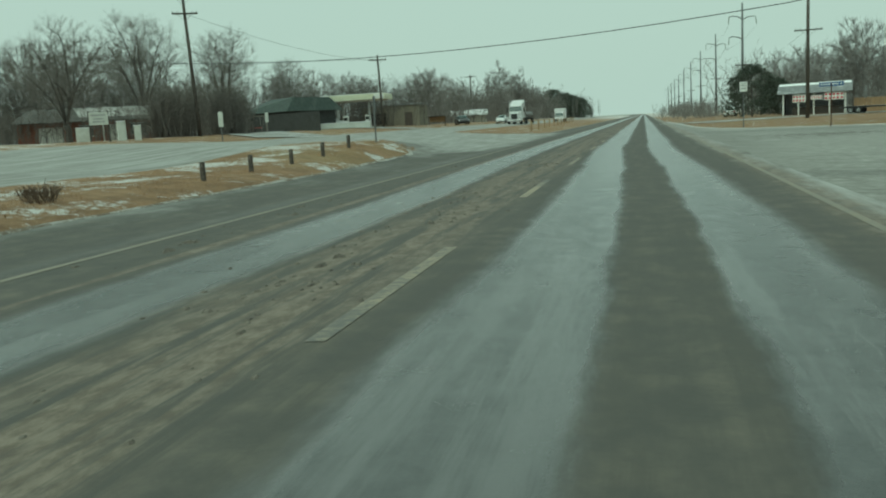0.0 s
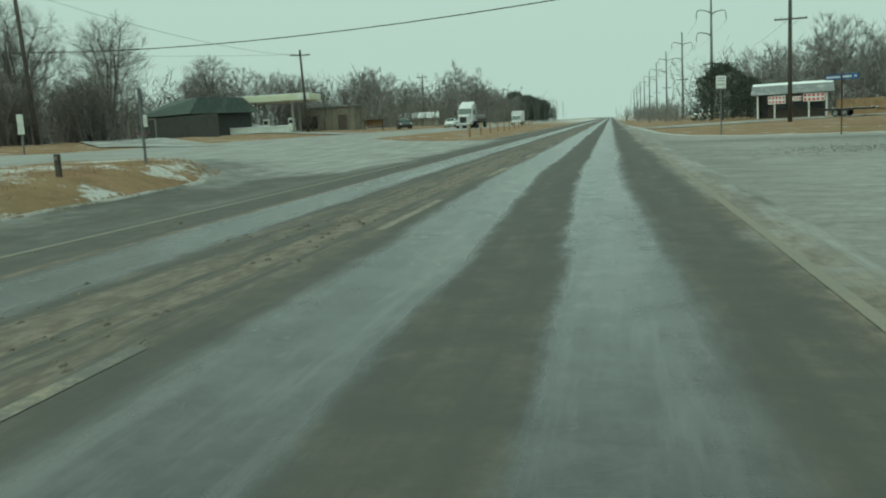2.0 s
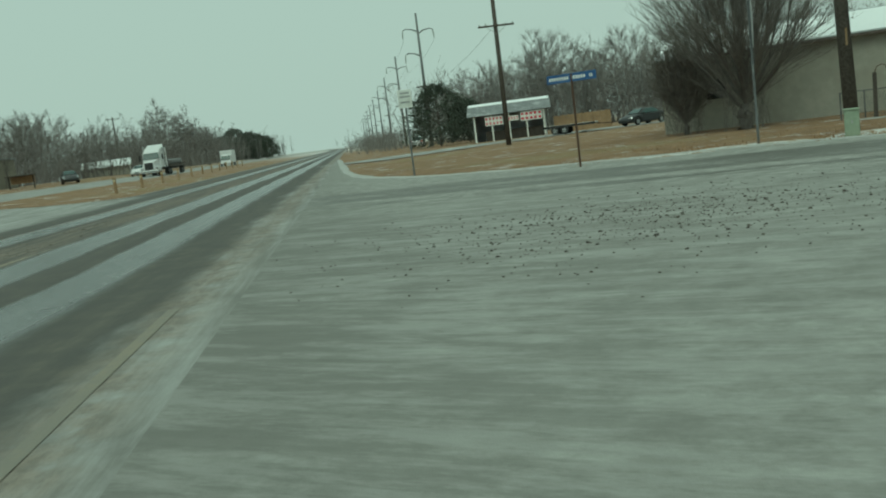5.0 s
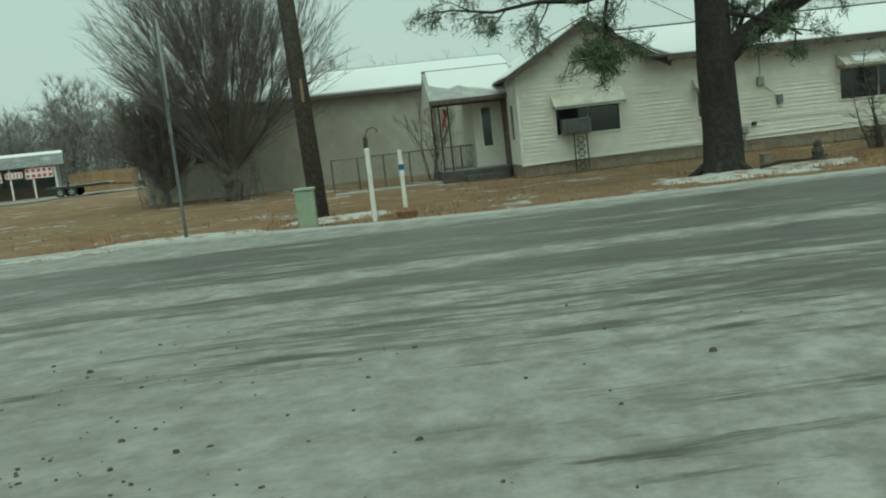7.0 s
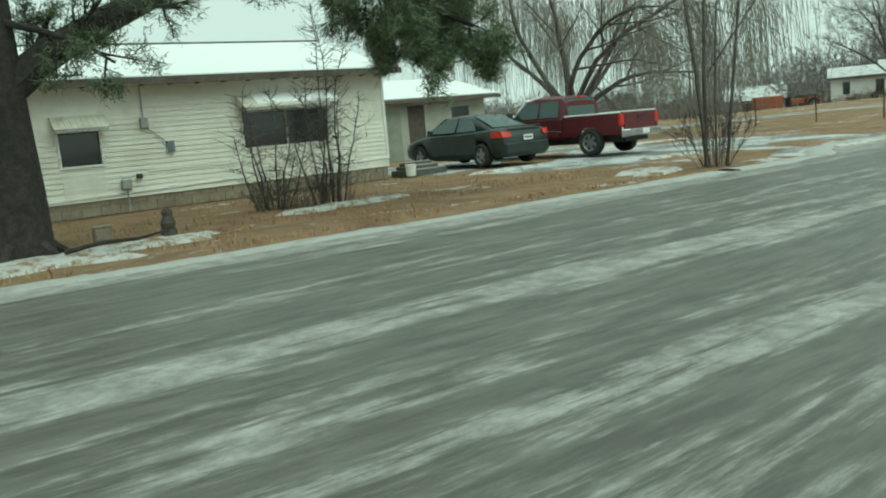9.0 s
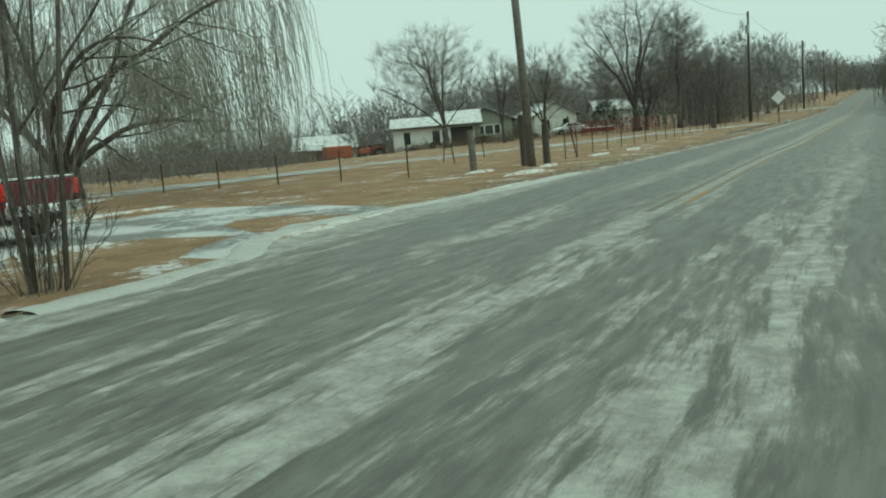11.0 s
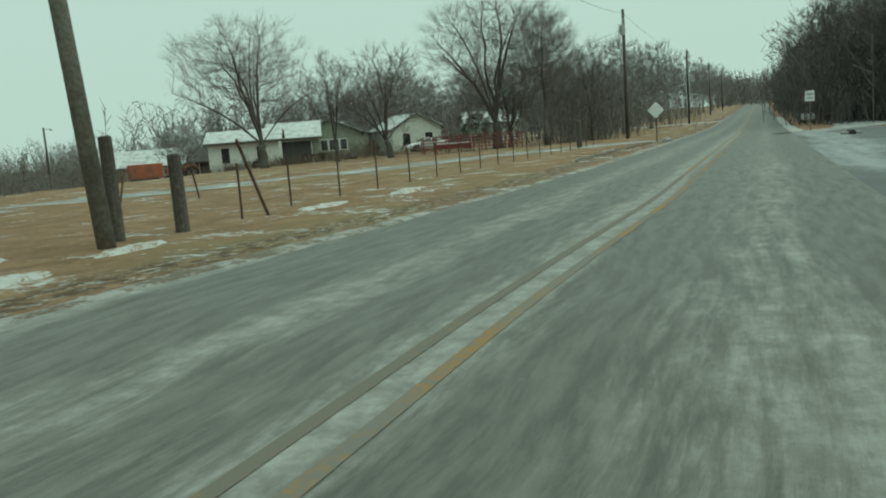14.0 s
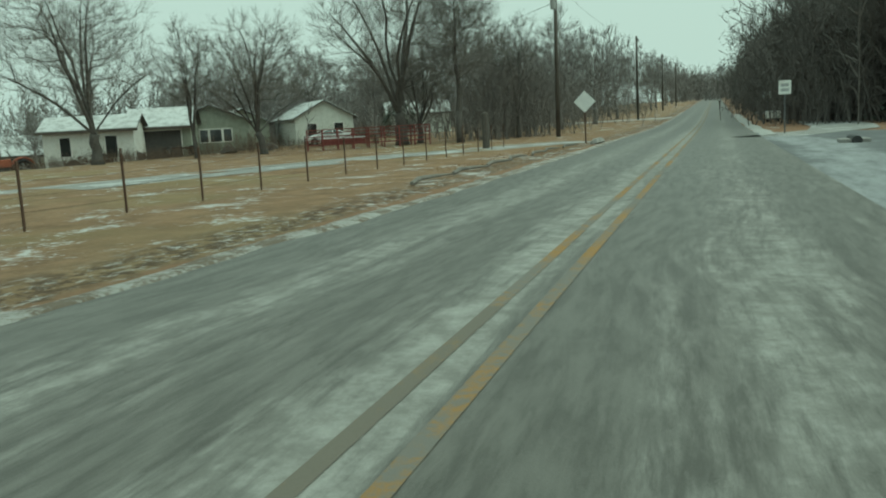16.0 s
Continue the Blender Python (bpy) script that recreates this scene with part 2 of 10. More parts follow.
M["orangepaint"] = surface("faded_orange_paint", (0.26, 0.075, 0.04), (0.33, 0.105, 0.055), 4, (0.18, 0.07, 0.045), 1.1, 0.65, 0, 0.1)
M["tanwall"] = surface("tan_block_wall", (0.20, 0.182, 0.142), (0.26, 0.24, 0.19), 5, (0.17, 0.15, 0.12), 0.8, 0.9, 0, 0.2)
M["tinroof"] = surface("galvanised_roof", (0.36, 0.375, 0.39), (0.46, 0.475, 0.49), 2.5, (0.55, 0.56, 0.57), 0.7, 0.5, 0.4, 0.1)
M["porchroof"] = surface("pale_roof_sheet", (0.28, 0.285, 0.275), (0.38, 0.385, 0.37), 5, (0.48, 0.48, 0.47), 1.4, 0.6, 0.0, 0.1)
M["stallroof"] = surface("dull_roof_sheet", (0.15, 0.155, 0.16), (0.22, 0.225, 0.23), 3, (0.42, 0.43, 0.43), 0.9, 0.6, 0.2, 0.1)
# also fills an open front, its dark tone standing in for interior shade
M["curtain"] = surface("curtain_and_inner_shade", (0.05, 0.05, 0.05), (0.10, 0.095, 0.09), 9, None, 1, 0.9, 0, 0.1)
M["door"] = surface("dark_door_paint", (0.075, 0.06, 0.05), (0.11, 0.09, 0.075), 6, None, 1, 0.6, 0, 0.1)
M["redcloth"] = surface("red_cloth", (0.24, 0.045, 0.045), (0.30, 0.06, 0.055), 9, None, 1, 0.9, 0, 0.1)


def worn_paint(name, c, worn=0.0, under=(0.115, 0.112, 0.104)):
    """Road paint rubbed through to the asphalt and silted over in streaks."""
    k = Nodes(name)
    wear = k.math("ADD", k.math("MULTIPLY", k.noise(0.45, 5, 0.65), 0.6), k.math("MULTIPLY", k.noise(11, 5, 0.75), 0.45))
    wear = k.math("ADD", wear, worn)
    col = k.mix(k.step(wear, 0.44, 0.60), c, under)
    return k.finish(col, 0.75, 0, k.noise(60, 3, 0.7), 0.3, 0.01)


M["roadyellow"] = worn_paint("worn_yellow_paint", (0.25, 0.135, 0.028), 0.02, (0.145, 0.138, 0.122))
M["roadfaded"] = worn_paint("faded_yellow_paint", (0.20, 0.135, 0.06), 0.09, (0.13, 0.115, 0.092))
M["roadedge"] = worn_paint("faded_edge_paint", (0.215, 0.19, 0.145), 0.02, (0.185, 0.172, 0.145))
M["roadwhite"] = worn_paint("worn_pale_paint", (0.27, 0.232, 0.172), -0.02)


def make_snow(name, dirt, amount, white=(0.74, 0.76, 0.77), bare=0.48):
    k = Nodes(name)
    d = k.step(k.noise(1.6, 6, 0.7), bare, 0.75)
    col = k.mix(k.math("MULTIPLY", d, amount), white, dirt)
    col = k.mix(k.math("MULTIPLY", k.step(k.noise(26, 4, 0.7), 0.5, 0.8), amount), col, dirt)
    return k.finish(col, 0.75, 0, k.noise(14, 6, 0.75), 0.6, 0.03)


M["snow"] = make_snow("fresh_snow", (0.60, 0.60, 0.58), 0.35)
M["roofsnow"] = make_snow("roof_snow", (0.66, 0.67, 0.67), 0.25)
# bare patches, plus haze over the far roofs put in as greyer snow
M["patchsnow"] = make_snow("patchy_hazed_roof_snow", (0.20, 0.20, 0.195), 0.9, (0.56, 0.575, 0.575), 0.42)
M["frost"] = make_snow("trodden_grey_snow", (0.20, 0.19, 0.17), 0.8, (0.37, 0.37, 0.355))
M["dirtysnow"] = make_snow("dirty_snow", (0.30, 0.25, 0.19), 0.95)


def glass(name, tint, rough=0.06):
    k = Nodes(name)
    return k.finish(k.mix(k.noise(0.9, 3), tint, tuple(c * 1.6 for c in tint)), rough, 0, k.noise(3, 2), 0.03, 0.01, 0.7)


M["window"] = glass("dark_window_glass", (0.020, 0.022, 0.023))
M["carglass"] = glass("tinted_car_glass", (0.018, 0.040, 0.036), 0.04)


def car_paint(name, c):
    k = Nodes(name)
    col = k.mix(k.math("MULTIPLY", k.step(k.noise(2.2, 5, 0.65), 0.45, 0.75), 0.5), c, tuple(0.7 * v + 0.02 for v in c))
    m = k.finish(col, k.math("ADD", 0.30, k.math("MULTIPLY", k.noise(4, 4), 0.25)), 0.0, k.noise(40, 2), 0.03, 0.003)
    k.bsdf.inputs["Coat Weight"].default_value = 0.12
    return m


M["greenpaint"] = car_paint("dark_green_car_paint", (0.014, 0.024, 0.020))
M["redpaint"] = car_paint("dark_red_car_paint", (0.080, 0.006, 0.011))
M["blackpaint"] = car_paint("black_car_paint", (0.02, 0.021, 0.022))
M["whitepaint"] = car_paint("white_truck_paint", (0.62, 0.63, 0.63))


def make_grass():
    k = Nodes("dry_grass_ground")
    a, n = k.dot(k.pos, tuple(W2)), k.dot(k.pos, tuple(N2))
    col = k.mix(k.step(k.noise(1.1, 7, 0.7), 0.3, 0.7), (0.155, 0.099, 0.059), (0.302, 0.198, 0.119))
    col = k.mix(k.math("MULTIPLY", k.step(k.noise(14, 5, 0.75), 0.45, 0.7), 0.5), col, (0.345, 0.250, 0.161))
    col = k.mix(k.math("MULTIPLY", k.step(k.noise(0.3, 6, 0.7), 0.44, 0.62), 0.55), col, (0.195, 0.120, 0.068))
    col = k.mix(k.math("MULTIPLY", k.step(k.noise(0.09, 3, 0.6), 0.52, 0.66), 0.5), col, (0.235, 0.195, 0.105))
    snow = k.step(k.math("ADD", k.math("MULTIPLY", k.noise(0.42, 3, 0.5), 0.62), k.math("MULTIPLY", k.noise(4.5, 6, 0.75), 0.5)), 0.665, 0.73)
    yard = k.math("MULTIPLY", k.math("MULTIPLY", k.step(a, -13, -10), k.math("SUBTRACT", 1.0, k.step(a, 8, 10))), k.step(n, 50.0, 51.0))
    snow = k.math("MULTIPLY", snow, k.math("SUBTRACT", 1.0, k.math("MULTIPLY", yard, 0.9)))
    edge = k.math("MULTIPLY", k.step(n, 50.2, 51.5), k.math("SUBTRACT", 1.0, k.step(n, 53.4, 55.5)))
    field = k.math("MULTIPLY", k.math("MULTIPLY", edge, k.step(a, 22, 30)), 0.028)
    snow2 = k.step(k.math("ADD", field, k.math("ADD", k.math("MULTIPLY", k.noise(0.5, 3, 0.5), 0.6), k.math("MULTIPLY", k.noise(5.5, 6, 0.75), 0.5))), 0.63, 0.73)
    snow2 = k.math("MULTIPLY", snow2, k.math("SUBTRACT", 1.0, k.math("MULTIPLY", yard, 0.9)))
    rim = k.math("SUBTRACT", n, k.math("ADD", 48.6, k.math("MULTIPLY", k.math("SUBTRACT", 1.0, k.step(a, 22, 46)), 1.1)))
    rim = k.math("ADD", rim, k.math("MULTIPLY", k.math("SUBTRACT", k.noise(1.4, 5, 0.7), 0.5), 0.9))
    field_side = k.step(a, 17, 24)
    soil = k.math("MULTIPLY", field_side, k.math("SUBTRACT", 1.0, k.step(rim, 0.5, 0.75)))
    col = k.mix(k.math("MULTIPLY", soil, 0.85), col, (0.235, 0.142, 0.088))
    crust = k.math("MULTIPLY", k.math("MULTIPLY", field_side, k.step(rim, 0.5, 0.8)), k.math("SUBTRACT", 1.0, k.step(rim, 1.2, 2.3)))
    col = k.mix(k.math("MULTIPLY", crust, k.math("MULTIPLY", k.step(k.noise(3.5, 6, 0.75), 0.42, 0.56), 0.85)), col, (0.075, 0.052, 0.036))
    col = k.mix(k.math("MULTIPLY", crust, k.math("MULTIPLY", k.step(k.noise(5.5, 7, 0.8, k.vec(k.math("MULTIPLY", a, 0.6), n)), 0.525, 0.60), 0.85)), col, (0.44, 0.425, 0.395))
    along, cross = k.dot(k.pos, tuple(U2)), k.dot(k.pos, tuple(V2))
    isle = k.math("MULTIPLY", k.math("SUBTRACT", 1.0, k.step(along, 38, 42)), k.math("SUBTRACT", 1.0, k.step(cross, -9.6, -9.2)))
    back = k.math("MAXIMUM", k.math("SUBTRACT", 1.0, k.step(cross, -12.6, -11.2)), k.math("MULTIPLY", k.step(along, 29, 34), 0.9))
    isle = k.math("MULTIPLY", isle, k.math("ADD", 0.0, k.math("MULTIPLY", back, 0.085)))
    snow = k.math("MAXIMUM", snow, k.step(k.math("ADD", isle, k.math("ADD", k.math("MULTIPLY", k.noise(0.6, 3, 0.5), 0.6), k.math("MULTIPLY", k.noise(5.0, 6, 0.75), 0.5))), 0.625, 0.69))
    # far along the highway haze is put into the ground as snow-pale colour
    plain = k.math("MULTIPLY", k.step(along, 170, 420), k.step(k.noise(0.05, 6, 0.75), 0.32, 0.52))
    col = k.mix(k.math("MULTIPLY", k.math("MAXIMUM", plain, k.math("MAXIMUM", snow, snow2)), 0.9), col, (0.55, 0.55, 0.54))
    return k.finish(col, 0.95, 0, k.math("ADD", k.noise(22, 6, 0.8), k.noise(3, 4, 0.6)), 0.6, 0.08, 0.2)


M["grass"] = make_grass()


def make_thin_snow():
    """Snow so thin that the grass shows through it."""
    k = Nodes("thin_snow_on_grass")
    f = k.step(k.math("ADD", k.math("MULTIPLY", k.noise(3.2, 5, 0.6), 0.6), k.math("MULTIPLY", k.noise(24, 4, 0.75), 0.4)), 0.41, 0.52)
    col = k.mix(k.math("MULTIPLY", f, 0.95), k.mix(k.noise(14, 4, 0.7), (0.20, 0.12, 0.06), (0.36, 0.25, 0.14)), (0.58, 0.585, 0.575))
    return k.finish(col, 0.9, 0, k.noise(22, 6, 0.8), 0.9, 0.04, 0.3)


M["thinsnow"] = make_thin_snow()


def make_blade():
    k = Nodes("dry_grass_blade")
    isl = k.t.nodes.new("ShaderNodeNewGeometry").outputs["Random Per Island"]
    return k.finish(k.mix(isl, (0.235, 0.145, 0.080), (0.41, 0.268, 0.155)), 0.9, 0, None, 0, 0, 0.2)


M["blade"] = make_blade()


def make_highway():
    """Wet wheel tracks, brown slush between them, frost towards the shoulders."""
    k = Nodes("highway_asphalt")
    s, y = k.dot(k.pos, tuple(V2)), k.dot(k.pos, tuple(U2))
    wander = k.math("MULTIPLY", k.math("SUBTRACT", k.noise(1.0, 3, 0.5, k.vec(k.math("MULTIPLY", s, 0.12), k.math("MULTIPLY", y, 0.05))), 0.5), 0.6)
    ragged = k.math("MULTIPLY", k.math("SUBTRACT", k.noise(1.0, 7, 0.72, k.vec(k.math("MULTIPLY", s, 1.6), k.math("MULTIPLY", y, 0.35))), 0.5), 0.48)
    q = k.math("MULTIPLY", k.math("ADD", k.math("ADD", s, k.math("ADD", ragged, wander)), 30.0), 1 / 40)

    def at(v):
        return (v + 30) / 40
    q = k.math("ADD", q, k.math("MULTIPLY", k.step(y, 12.0, 38.0), 0.40 / 40))
    wet = k.ramp(q, [(at(-7.2), 0.1), (at(-6.6), 0.35), (at(-6.0), 0.0), (at(-5.1), 0.05), (at(-4.75), 0.85), (at(-3.85), 0.9), (at(-3.5), 0.0), (at(-1.75), 0.0),
                     (at(-1.35), 0.9), (at(-0.5), 1.0), (at(-0.22), 0.0), (at(0.42), 0.0), (at(0.62), 0.95), (at(1.35), 0.85), (at(1.75), 0.03)])
    wet = k.step(wet, 0.05, 0.95)
    frost = k.ramp(q, [(at(-30), 1.0), (at(-16), 0.85), (at(-10.2), 0.55), (at(-6.9), 0.40), (at(-5.0), 0.06), (at(1.9), 0.02), (at(2.35), 0.40), (at(2.8), 0.72), (at(4.5), 0.9), (at(9), 0.95)])
    gap = k.math("MULTIPLY", k.math("MULTIPLY", k.step(y, 33, 44), k.math("SUBTRACT", 1.0, k.step(y, 72, 84))), k.step(s, -6.2, -8.2))
    frost = k.math("ADD", frost, k.math("MULTIPLY", gap, 0.42))
    grain = k.noise(70, 3, 0.8)
    blotch = k.noise(2.2, 6, 0.7)
    streak = k.noise(1.0, 7, 0.72, k.vec(k.math("MULTIPLY", s, 3.2), k.math("MULTIPLY", y, 0.18)))
    asphalt = k.mix(grain, (0.047, 0.045, 0.041), (0.080, 0.076, 0.068))
    slush = k.mix(k.step(streak, 0.35, 0.65), (0.074, 0.068, 0.057), (0.150, 0.132, 0.105))
    film = k.mix(k.step(blotch, 0.35, 0.7), (0.044, 0.045, 0.045), (0.076, 0.077, 0.077))
    film = k.mix(k.step(k.noise(1.0, 6, 0.7, k.vec(k.math("MULTIPLY", s, 1.5), k.math("MULTIPLY", y, 0.11))), 0.46, 0.62), film, (0.112, 0.113, 0.113))
    col = k.mix(wet, k.mix(k.step(blotch, 0.35, 0.85), asphalt, slush), film)
    patchy = k.step(k.math("ADD", k.math("MULTIPLY", frost, 0.52), k.math("MULTIPLY", k.noise(0.35, 7, 0.72, k.vec(k.math("MULTIPLY", s, 1.3), k.math("MULTIPLY", y, 0.7))), 0.62)), 0.52, 0.74)
    col = k.mix(k.math("MULTIPLY", patchy, 0.9), col, k.mix(k.step(streak, 0.35, 0.65), (0.36, 0.362, 0.35), (0.19, 0.186, 0.172)))
    brown = k.math("MULTIPLY", k.step(k.math("ABSOLUTE", k.math("ADD", s, 2.75)), 0.95, 0.3), k.step(streak, 0.40, 0.55))
    brown = k.math("MAXIMUM", brown, k.math("MULTIPLY", k.step(k.math("ABSOLUTE", k.math("ADD", s, 3.55)), 0.35, 0.1), k.step(streak, 0.42, 0.6)))
    brown = k.math("MAXIMUM", brown, k.math("MULTIPLY", k.step(k.math("ABSOLUTE", k.math("ADD", s, 5.25)), 0.16, 0.03), k.step(streak, 0.38, 0.5)))
    brown = k.math("MAXIMUM", brown, k.math("MULTIPLY", k.step(k.math("ABSOLUTE", k.math("SUBTRACT", s, 2.5)), 0.5, 0.05), k.step(blotch, 0.3, 0.6)))
    lumps = k.step(k.noise(6.0, 6, 0.75, k.vec(s, k.math("MULTIPLY", y, 0.45))), 0.40, 0.62)
    col = k.mix(k.math("MULTIPLY", brown, 0.7), col, k.mix(lumps, (0.115, 0.088, 0.064), (0.235, 0.195, 0.155)))
    rough = k.math("SUBTRACT", k.math("ADD", 0.75, k.math("MULTIPLY", grain, 0.15)), k.math("MULTIPLY", wet, k.math("ADD", 0.46, k.math("MULTIPLY", blotch, 0.28))))
    return k.finish(col, rough, 0, k.math("ADD", k.math("MULTIPLY", grain, 0.5), k.noise(9, 5, 0.7)), 0.35, 0.012)


M["highway"] = make_highway()


def make_side_road():
    """Dark wet asphalt with trailing streaks of packed snow; grey slush where the junction widens."""
    k = Nodes("side_road_asphalt")
    a, n = k.dot(k.pos, tuple(W2)), k.dot(k.pos, tuple(N2))
    grain = k.noise(70, 3, 0.8)
    bend = k.math("MULTIPLY", k.noise(0.08, 2), 1.6)
    m = k.math("ADD", n, bend)
    streak = k.noise(1.0, 8, 0.74, k.vec(k.math("MULTIPLY", a, 0.24), k.math("MULTIPLY", m, 2.3)))
    fine = k.noise(1.0, 7, 0.75, k.vec(k.math("MULTIPLY", a, 0.95), k.math("MULTIPLY", m, 6.5)))
    broad = k.noise(1.0, 4, 0.6, k.vec(k.math("MULTIPLY", a, 0.05), k.math("MULTIPLY", n, 0.5)))
    q = k.math("MULTIPLY", k.math("ADD", n, k.math("MULTIPLY", k.math("SUBTRACT", broad, 0.5), 0.9)), 0.1)
    lanes = k.ramp(k.math("SUBTRACT", q, 4.1), [(0.0, 0.65), (0.09, 0.25), (0.15, 0.15), (0.21, 0.44), (0.28, 0.30), (0.345, 0.10), (0.42, 0.62), (0.50, 0.16),
                                                (0.60, 0.44), (0.70, 0.10), (0.78, 0.25), (0.835, 0.65), (0.9, 0.75)])
    far = k.step(a, 12, 24)
    junction = k.math("MULTIPLY", k.math("SUBTRACT", 1.0, k.step(a, -15, -5)), k.math("SUBTRACT", 1.0, k.math("MULTIPLY", k.step(n, 39.5, 46.0), 0.85)))
    cover = k.math("ADD", k.math("MULTIPLY", k.math("SUBTRACT", lanes, 0.4), 0.24), k.math("ADD", k.math("MULTIPLY", streak, 0.62), k.math("MULTIPLY", fine, 0.42)))
    cover = k.math("ADD", cover, k.math("MULTIPLY", junction, 0.20))
    cover = k.math("ADD", cover, k.math("MULTIPLY", far, 0.025))
    cover = k.math("ADD", cover, k.math("MULTIPLY", k.math("SUBTRACT", broad, 0.5), 0.25))
    cover = k.math("ADD", cover, k.math("MULTIPLY", far, k.math("MULTIPLY", k.math("SUBTRACT", lanes, 0.4), 0.32)))
    soft = k.math("MULTIPLY", k.step(cover, 0.43, 0.68), 0.85)
    snow = k.math("ADD", k.math("MULTIPLY", far, soft), k.math("MULTIPLY", k.math("SUBTRACT", 1.0, far), k.step(cover, 0.485, 0.585)))
    asphalt = k.mix(grain, (0.046, 0.044, 0.037), (0.088, 0.084, 0.071))
    asphalt = k.mix(k.math("MULTIPLY", k.step(fine, 0.36, 0.62), 0.75), asphalt, (0.146, 0.141, 0.125))
    white = k.mix(k.step(k.noise(3.0, 6, 0.75), 0.35, 0.7), (0.195, 0.191, 0.175), (0.39, 0.388, 0.364))
    slush = k.mix(k.step(k.noise(1.0, 8, 0.78, k.vec(k.math("MULTIPLY", a, 0.5), k.math("MULTIPLY", m, 2.2))), 0.44, 0.60), (0.180, 0.176, 0.163), (0.315, 0.311, 0.296))
    white = k.mix(k.math("MULTIPLY", junction, k.math("SUBTRACT", 0.95, k.math("MULTIPLY", k.step(streak, 0.5, 0.62), 0.6))), white, slush)
    col = k.mix(k.math("MULTIPLY", snow, 0.9), asphalt, white)
    side = k.math("ADD", k.dot(k.pos, tuple(V2)), k.math("MULTIPLY", k.math("SUBTRACT", streak, 0.5), 5.0))
    drained = k.math("MULTIPLY", k.math("SUBTRACT", 1.0, k.step(side, 2.8, 5.5)), 0.28)
    col = k.mix(drained, col, asphalt)
    rough = k.math("ADD", 0.52, k.math("MULTIPLY", snow, 0.3))
    return k.finish(col, rough, 0, k.math("ADD", k.math("MULTIPLY", grain, 0.4), k.math("MULTIPLY", snow, k.noise(7, 6, 0.8))), 0.5, 0.02)


M["sideroad"] = make_side_road()


def make_gravel(name, c1, c2, amount):
    k = Nodes(name)
    col = k.mix(k.step(k.noise(28, 4, 0.8), 0.35, 0.65), c1, c2)
    snow = k.step(k.math("ADD", k.math("MULTIPLY", k.noise(0.55, 4), 0.6), k.math("MULTIPLY", k.noise(6, 6, 0.8), 0.5)), 0.66 - amount * 0.2, 0.72 - amount * 0.16)
    return k.finish(k.mix(k.math("MULTIPLY", snow, 0.9), col, (0.52, 0.53, 0.53)), 0.85, 0, k.noise(30, 5, 0.8), 0.9, 0.03)


M["driveway"] = make_gravel("wet_gravel", (0.13, 0.128, 0.125), (0.23, 0.228, 0.22), 0.75)


def make_layby():
    """Old paving whose edge towards the road lies under a soft drift of thin snow."""
    k = Nodes("frosted_layby")
    a, n = k.dot(k.pos, tuple(W2)), k.dot(k.pos, tuple(N2))
    wave = k.noise(0.16, 4, 0.6)
    drift = k.math("ADD", n, k.math("MULTIPLY", k.math("SUBTRACT", wave, 0.5), 3.4))
    band = k.math("MULTIPLY", k.step(drift, 38.2, 40.4), k.math("SUBTRACT", 1.0, k.math("MULTIPLY", k.step(drift, 41.0, 42.2), 0.75)))
    streak = k.noise(1.0, 7, 0.75, k.vec(k.math("MULTIPLY", a, 0.35), k.math("MULTIPLY", n, 1.6)))
    cover = k.math("ADD", k.math("MULTIPLY", band, 0.26), k.math("ADD", k.math("MULTIPLY", streak, 0.6), k.math("MULTIPLY", k.noise(9, 6, 0.8), 0.25)))
    col = k.mix(k.noise(40, 4, 0.8), (0.070, 0.074, 0.078), (0.125, 0.130, 0.135))
    col = k.mix(k.math("MULTIPLY", k.step(k.noise(0.5, 5, 0.7), 0.45, 0.65), 0.4), col, (0.175, 0.180, 0.184))
    col = k.mix(k.math("MULTIPLY", k.step(cover, 0.50, 0.80), 0.85), col, (0.33, 0.342, 0.352))
    return k.finish(col, 0.8, 0, k.noise(30, 5, 0.8), 0.5, 0.02)


M["layby"] = make_layby()


def make_slush():
    """Grey slush mixed with grit and dead grass."""
    k = Nodes("gritty_slush")
    f = k.step(k.math("ADD", k.math("MULTIPLY", k.noise(1.4, 5, 0.7), 0.6), k.math("MULTIPLY", k.noise(16, 5, 0.75), 0.4)), 0.44, 0.56)
    col = k.mix(k.noise(30, 4, 0.8), (0.10, 0.078, 0.055), (0.20, 0.16, 0.12))
    return k.finish(k.mix(f, col, (0.36, 0.355, 0.335)), 0.85, 0, k.noise(25, 5, 0.8), 0.9, 0.03)


M["slush"] = make_slush()
M["grit"] = surface("frozen_grit", (0.075, 0.064, 0.052), (0.17, 0.15, 0.125), 6, None, 1, 0.8, 0, 0.5, 40)
M["lane"] = make_gravel("frosted_gravel", (0.20, 0.198, 0.185), (0.30, 0.298, 0.285), 0.45)


